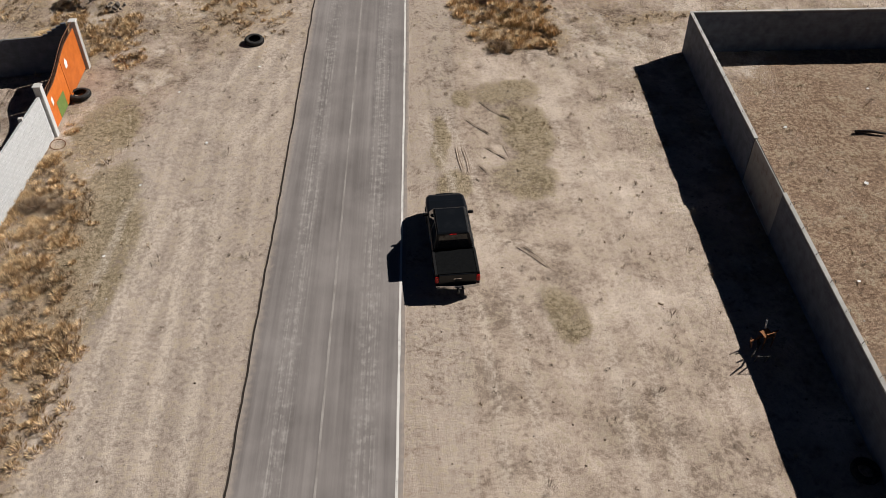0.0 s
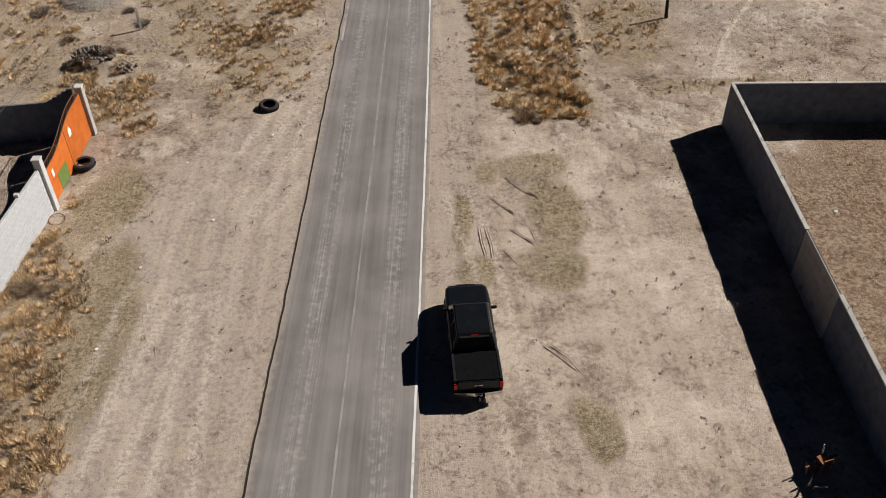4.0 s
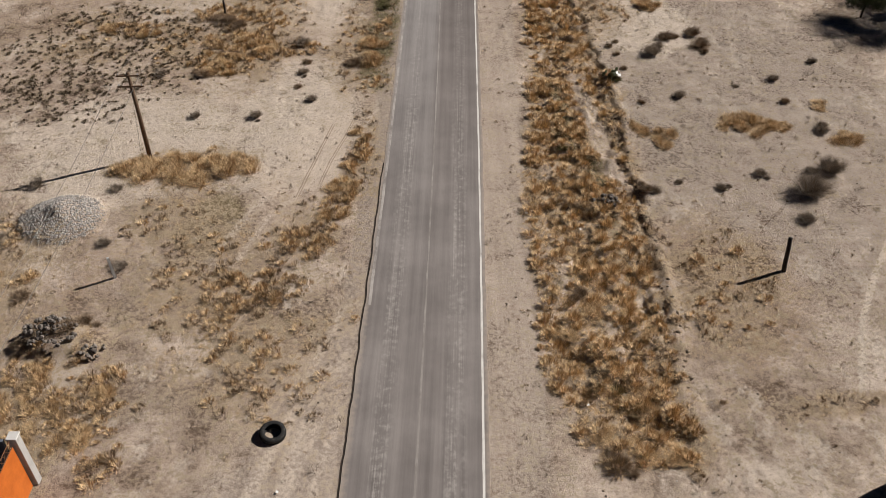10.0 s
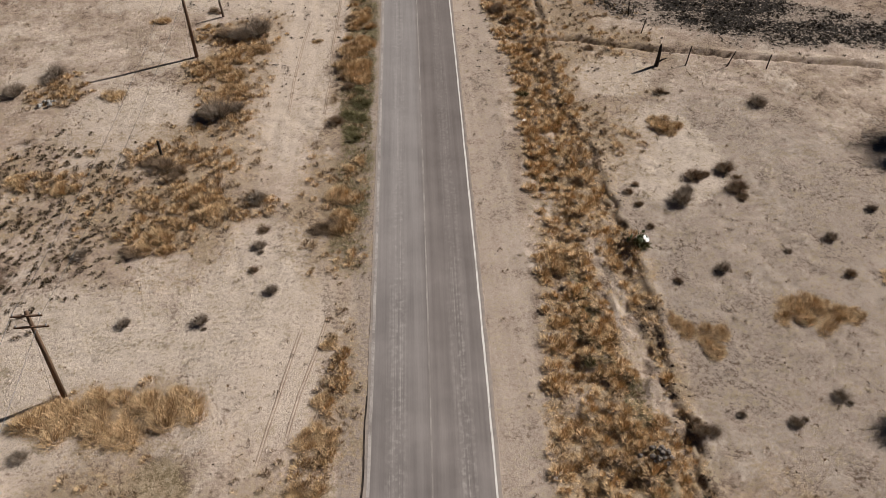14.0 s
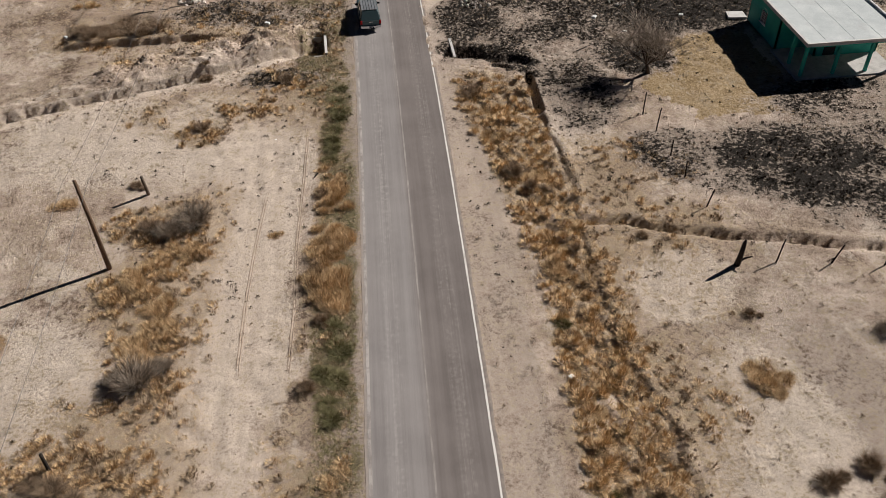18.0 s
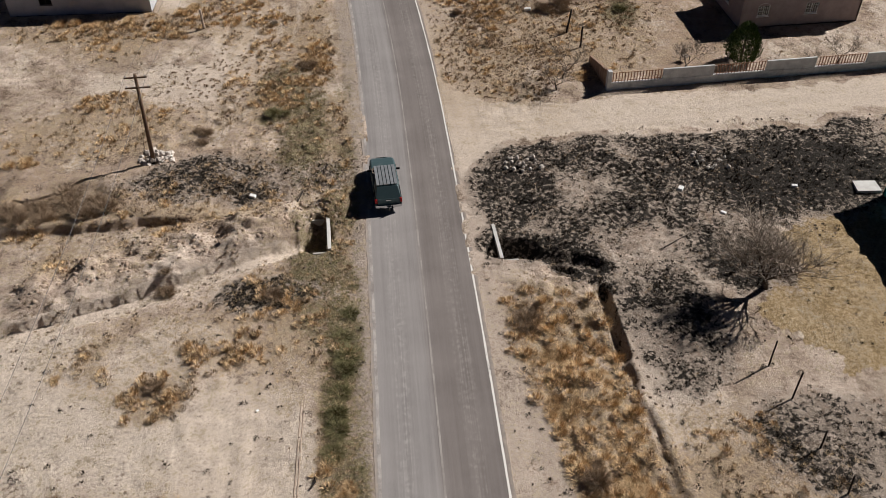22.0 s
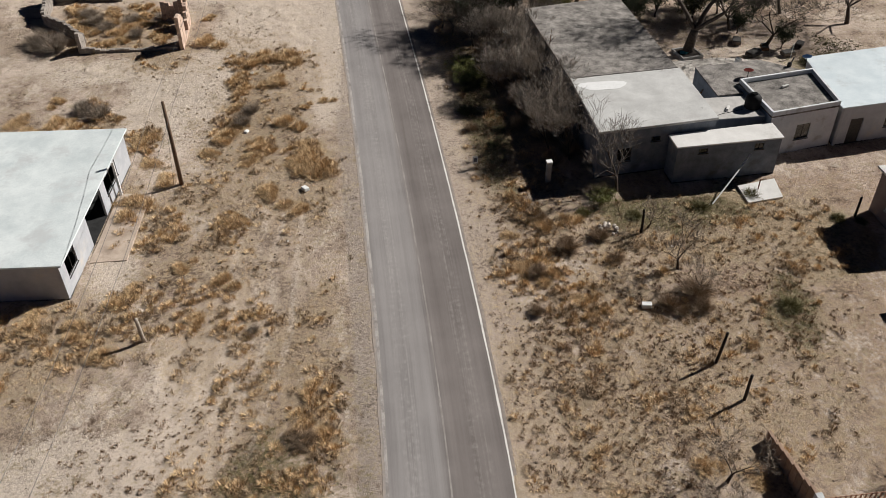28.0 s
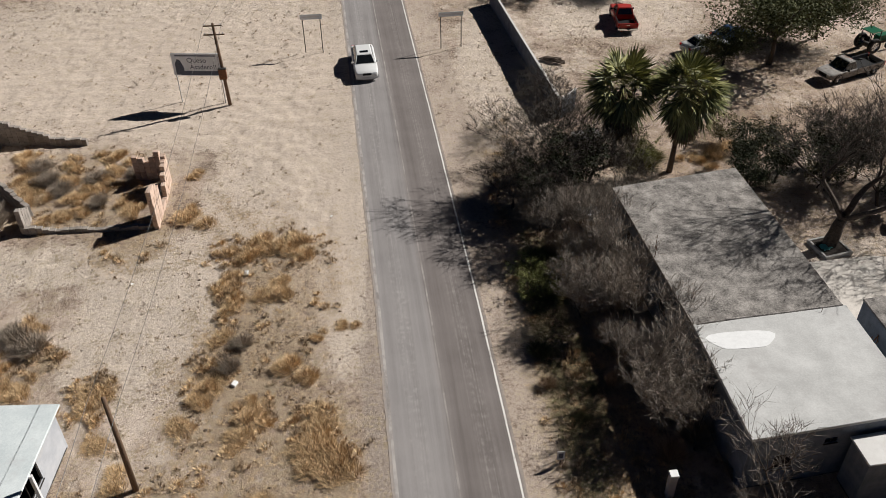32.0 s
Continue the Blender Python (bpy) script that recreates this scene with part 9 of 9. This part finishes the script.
toy = solid("turquoise_scrap", Shape().loft([[(0.16 * i, 0.16 * j, 0.12 + 0.08 * math.sin(1.7 * i + 2 * j)) for j in range(6)] for i in range(7)], closed=False, caps=False), surface("turquoise_plastic", (0.10, 0.42, 0.40), (0.18, 0.55, 0.52), 4, 0.5), "crumpled turquoise plastic lying in the tree planter", "plastic", pose(30.1, 198.9, 0.2, 0, 0, 20) @ Matrix.Diagonal((0.8, 0.8, 0.8, 1)), smooth=True)
solid("white_pole", Shape().tube([(0, 0, 0), (0.03, 0.02, 1.5)], [0.04, 0.04], 6), white_paint, "slim white pole standing in courtyard weeds", "pole", pose(39.6, 197.6, -0.1))
for x, y, z, t in ((28.2, 184.2, 3.26, 60), (33.6, 186.6, 3.44, 20)):
    solid("roof_block", Shape().box((-0.32, -0.09, 0), (0.32, 0.09, 0.16)), pale_concrete, "loose pale concrete block lying on the roof", "block", pose(x, y, z, 0, 0, t), bevel=0.015, group="roof blocks")
solid("roof_wire", Shape().tube([(25.9, 183.6, 3.92), (26.5, 182.9, 3.6), (26.7, 183.2, 3.27), (27.6, 183.6, 3.27), (29.3, 184.0, 3.28)], [0.018] * 5, 4), black_cloth, "black cable running down from the cream roof", "cable")
vent = thing("roof_pump", "small dark pump on the courtyard roof", "pump", pose(35.4, 190.0, 3.33))
part("motor", Shape().lathe([(0.0, 0.0), (0.16, 0.0), (0.17, 0.3), (0.12, 0.36), (0.0, 0.38)], 12), steel, vent)
part("riser", Shape().tube([(0.1, 0, 0.3), (0.25, 0.05, 0.75), (0.5, 0.05, 0.8)], [0.05, 0.05, 0.04], 6), steel, vent)
drum = thing("painted_drum", "red and white steel drum with a pale lid", "drum", pose(34.2, 196.4, 0))
part("base", Shape().lathe([(0.0, 0.0), (0.3, 0.0), (0.31, 0.03), (0.3, 0.45)], 18), red_paint, drum)
part("upper", Shape().lathe([(0.3, 0.45), (0.31, 0.48), (0.3, 0.9), (0.27, 0.93), (0.0, 0.94)], 18), white_paint, drum)
rack_m = thing("rusty_frame", "rusty steel frame leaning in the courtyard", "frame", pose(27.2, 188.6, 0.4, 18, 0, 60))
for x in (0, 0.45, 0.9):
    part("bar", Shape().tube([(x, 0, 0), (x, 0, 2.2), ], [0.035, 0.035], 6), rust, rack_m)
for z in (0.1, 1.1, 2.15):
    part("crossbar", Shape().tube([(0, 0, z), (0.9, 0, z)], [0.03, 0.03], 6), rust, rack_m)
for x, y, t, tone, w in ((36.6, 198.6, 30, "dark_steel", 0.7), (38.0, 199.6, 80, "rusty_steel", 0.5), (39.6, 198.2, 10, "grey_post_wood", 0.6), (41.4, 199.8, 50, "dark_steel", 0.5), (36.0, 201.2, 70, "grey_post_wood", 0.6)):
    c = thing("yard_junk", "dark worn crate among courtyard clutter", "crate", pose(x, y, 0, 0, 0, t), "courtyard clutter")
    part("tray", Shape().box((-w, -w * 0.6, 0.05), (w, w * 0.6, 0.35)), bpy.data.materials[tone], c, bevel=0.03)
    part("lid", Shape().box((-w * 0.9, -w * 0.55, 0.352), (w * 0.9, w * 0.62, 0.40)), bpy.data.materials["dark_steel"], c, bevel=0.01)
chair = thing("broken_seat", "old wooden seat thrown under the small tree", "chair", pose(28.9, 156.0, 0.0, 0, 0, 30))
part("seat", Shape().box((-0.3, -0.3, 0.42), (0.3, 0.3, 0.48)), post_wood, chair, bevel=0.01)
part("backrest", Shape().box((-0.3, 0.25, 0.48), (0.3, 0.3, 1.0)), post_wood, chair, bevel=0.01)
for x in (-0.26, 0.26):
    for y in (-0.26, 0.26):
        part("leg", Shape().box((x - 0.025, y - 0.025, 0), (x + 0.025, y + 0.025, 0.42)), post_wood, chair)

# ---- farm implement in the shade of the yard wall ----
plough = thing("farm_implement", "rusty orange farm implement with a seat frame, in the shade", "implement", pose(16.6, 20.6, -0.02, 0, 0, 15) @ Matrix.Diagonal((0.85, 0.85, 0.85, 1)))
orange_rust = surface("orange_rust", (0.22, 0.085, 0.03), (0.36, 0.16, 0.06), 4, 0.8, 0.1, bump=0.2)
part("beam", Shape().tube([(-0.9, 0, 0.55), (0.9, 0.1, 0.6)], [0.05, 0.05], 6), orange_rust, plough)
part("seat", Shape().box((-0.3, -0.35, 0.85), (0.25, 0.25, 0.9)), orange_rust, plough, bevel=0.02)
part("seat_frame", Shape().tube([(-0.3, -0.35, 0.05), (-0.3, -0.35, 1.2), (0.25, -0.35, 1.2), (0.25, -0.35, 0.05)], [0.035] * 4, 5), orange_rust, plough)
part("drawbar", Shape().tube([(-0.4, -0.2, 0.5), (-1.3, -0.8, 0.35), (-1.5, -1.0, 0.9)], [0.045] * 3, 6), steel, plough)
part("mast", Shape().tube([(0.1, 0.2, 0.5), (0.05, 0.3, 1.5)], [0.045, 0.03], 6), surface("pale_metal", (0.4, 0.4, 0.4), (0.55, 0.55, 0.55), 4, 0.5), plough)
for k in range(4):
    part("disc", Shape().lathe([(0.0, 0.03), (0.2, 0.01), (0.28, 0.0), (0.2, 0.02), (0.0, 0.045)], 16, pose(-0.7 + 0.45 * k, 0.1, 0.28, 90, 0, 60)), rust, plough)
plough_arm = part("hitch_frame", Shape().tube([(-1.1, -0.9, 0.05), (-1.25, -1.1, 0.75), (-0.75, -1.3, 0.75), (-0.7, -1.1, 0.05)], [0.04] * 4, 6), steel, plough)

# ---- by the ditch ----
cactus = thing("prickly_pear", "clump of prickly pear with a white rag caught on it", "cactus", pose(14.9, 82.6, float(height(14.9, 82.6))))
pad_green = surface("cactus_green", (0.09, 0.12, 0.06), (0.19, 0.21, 0.11), 5, 0.7, bump=0.2)
rp = random.Random(9)
for k in range(26):
    a, q = rp.uniform(0, 2 * math.pi), rp.uniform(0, 0.8)
    part("cactus_pad", Shape().lathe([(0.0, -0.17), (0.09, -0.13), (0.13, 0.0), (0.1, 0.12), (0.0, 0.17)], 9, Matrix.Diagonal((1, 0.22, 1, 1))), pad_green, cactus, m=pose(math.cos(a) * q, math.sin(a) * q * 0.8, 0.25 + 0.5 * rp.random() * (1 - q * 0.6), rp.uniform(-30, 30), rp.uniform(-30, 30), rp.uniform(0, 180)))
rag = Shape()
rag.loft([[(0.11 * i, 0.11 * j + 0.03 * math.sin(2 * i), 0.06 * math.sin(1.9 * i + j) + 0.05 * math.cos(2.7 * j)) for j in range(7)] for i in range(7)], closed=False, caps=False)
solid("white_rag", rag, white_paint, "white plastic rag caught on the prickly pear", "rag", pose(15.25, 82.3, float(height(15.25, 82.3)) + 0.35, 35, 20, 40) @ Matrix.Diagonal((0.75, 0.75, 0.75, 1)), smooth=True)
for x, y, s in ((-12.6, 34.5, 0.12), (-13.4, 29.0, 0.14), (-11.8, 43.6, 0.12), (9.4, 64.0, 0.12), (13.6, 88.5, 0.16), (-6.0, 122.8, 0.14), (22.6, 24.0, 0.14), (23.8, 36.6, 0.16), (27.8, 27.4, 0.13), (-15.4, 200.2, 0.16), (-4.2, 176.4, 0.14), (-2.8, 206.6, 0.15), (21.0, 172.8, 0.14), (9.9, 97.2, 0.28), (6.3, 66.0, 0.16), (-7.0, 46.0, 0.12), (13.6, 99.5, 0.2), (-9.6, 38.0, 0.14), (7.6, 50.5, 0.12), (10.4, 122.0, 0.15), (26.0, 31.0, 0.2), (30.5, 40.0, 0.14), (-26.8, 60.8, 0.2)):
    solid("litter_scrap", rag.mesh("litter_scrap", white_paint, True), white_paint, "small pale plastic scrap lying on the ground", "litter", pose(x, y, float(height(x, y)) + 0.07, 10, 5, x * 40) @ Matrix.Diagonal((s * 1.6, s * 1.6, s, 1)))
log = solid("fallen_log", Shape().tube([(0, 0, 0.1), (0.8, 0.1, 0.12), (1.7, -0.05, 0.1)], [0.09, 0.1, 0.06], 7), burnt_wood, "short dark log lying on the yard's dirt", "log", pose(27.6, 35.6, -0.02, 0, 0, -10), smooth=True)
for x0, y0, x1, y1 in ((-3.9, 140.2, -3.5, 142.0), (19.3, 132.6, 21.5, 133.8), (26.6, 138.2, 27.0, 140.2), (17.5, 135.0, 19.6, 137.4), (-9.6, 196.4, -8.6, 199.0), (-3.4, 117.6, -3.2, 118.2)):
    solid("fallen_branch", Shape().tube([(x0, y0, float(height(x0, y0)) + 0.06), ((x0 + x1) / 2 + 0.15, (y0 + y1) / 2, float(height(x0, y0)) + 0.14), (x1, y1, float(height(x1, y1)) + 0.05)], [0.05, 0.045, 0.02], 6), burnt_wood, "fallen dark branch lying on the ground", "branch")


# ---- ruts pressed into soft dirt ----
rut_soil = surface("rut_soil", (0.27, 0.20, 0.15), (0.46, 0.37, 0.29), 5, 0.95, bump=0.5, grain=20, depth=0.02)
RUTS = [[(6.2, 41.3), (7.1, 39.8), (8.1, 38.7)], [(5.2, 39.4), (5.9, 38.4), (7.0, 37.0)], [(4.6, 36.9), (4.64, 35.3), (4.8, 33.7)], [(4.9, 36.9), (5.1, 35.0), (5.1, 33.6)], [(6.0, 36.5), (6.8, 35.6), (7.5, 34.8)], [(5.5, 35.0), (6.3, 33.6), (7.0, 32.6)],
        [(6.5, 28.2), (7.4, 27.2), (8.4, 25.9)], [(6.8, 28.2), (7.8, 27.1), (8.5, 25.7)], [(7.2, 38.6), (7.8, 37.8)], [(6.1, 37.3), (7.3, 36.4), (7.6, 34.5)], [(6.6, 41.2), (7.5, 39.6), (8.4, 38.4)]]
LONG_RUTS = [[(-5.8, 66.0), (-7.0, 63.5), (-8.7, 60.1), (-10.5, 56.6)], [(-5.1, 68.0), (-7.1, 64.1), (-9.3, 59.1), (-11.7, 54.2)], [(-4.6, 73.1), (-5.9, 68.7), (-7.8, 64.2)], [(-8.1, 99.0), (-7.8, 105.2), (-7.3, 111.0), (-6.4, 118.1)], [(-5.4, 98.6), (-4.9, 104.8), (-4.7, 110.7), (-4.1, 117.8), (-3.6, 125.2)],
             [(-4.5, 79.4), (-5.4, 75.4), (-6.3, 72.2), (-7.0, 68.7)], [(-6.1, 78.1), (-7.2, 73.1), (-8.5, 66.9)]]


def rut(points, width, rise, seed):
    """A wheel rut: two low ridges with a trough between, fading at both ends."""
    pts = [Vector((*p, 0)) for p in points]
    fine = [pts[i].lerp(pts[i + 1], k / 14) for i in range(len(pts) - 1) for k in range(14)] + [pts[-1]]
    rows = []
    for i, p in enumerate(fine):
        d = (fine[min(i + 1, len(fine) - 1)] - fine[max(i - 1, 0)]).normalized()
        s = Vector((-d.y, d.x, 0))
        fade = min(1, i / 6, (len(fine) - 1 - i) / 6) * (0.5 + float(cloud(p.x, p.y, 0.8, seed)))
        row = []
        for u, z in ((-1.0, -0.03), (-0.6, rise), (-0.25, -0.01), (0.0, -0.02), (0.25, -0.01), (0.6, rise * 0.8), (1.0, -0.03)):
            q = p + s * u * width * (0.8 + 0.4 * float(cloud(p.x + u, p.y, 0.6, seed + 3)))
            row.append((q.x, q.y, float(height(q.x, q.y)) + z * fade + 0.006 * fade - 0.02 * (1 - fade)))
        rows.append(row)
    return Shape().loft(rows, closed=False, caps=False)


for i, pts in enumerate(RUTS):
    tagged(solid("tyre_rut", rut(pts, 0.11, 0.03, i), rut_soil, "short deep tyre rut pressed into the dirt", "rut", group="tyre ruts", smooth=True), kind="structure")
for i, pts in enumerate(LONG_RUTS):
    tagged(solid("tyre_rut", rut(pts, 0.13, 0.03, 40 + i), rut_soil, "long shallow tyre rut across the dirt", "rut", group="tyre ruts", smooth=True), kind="structure")
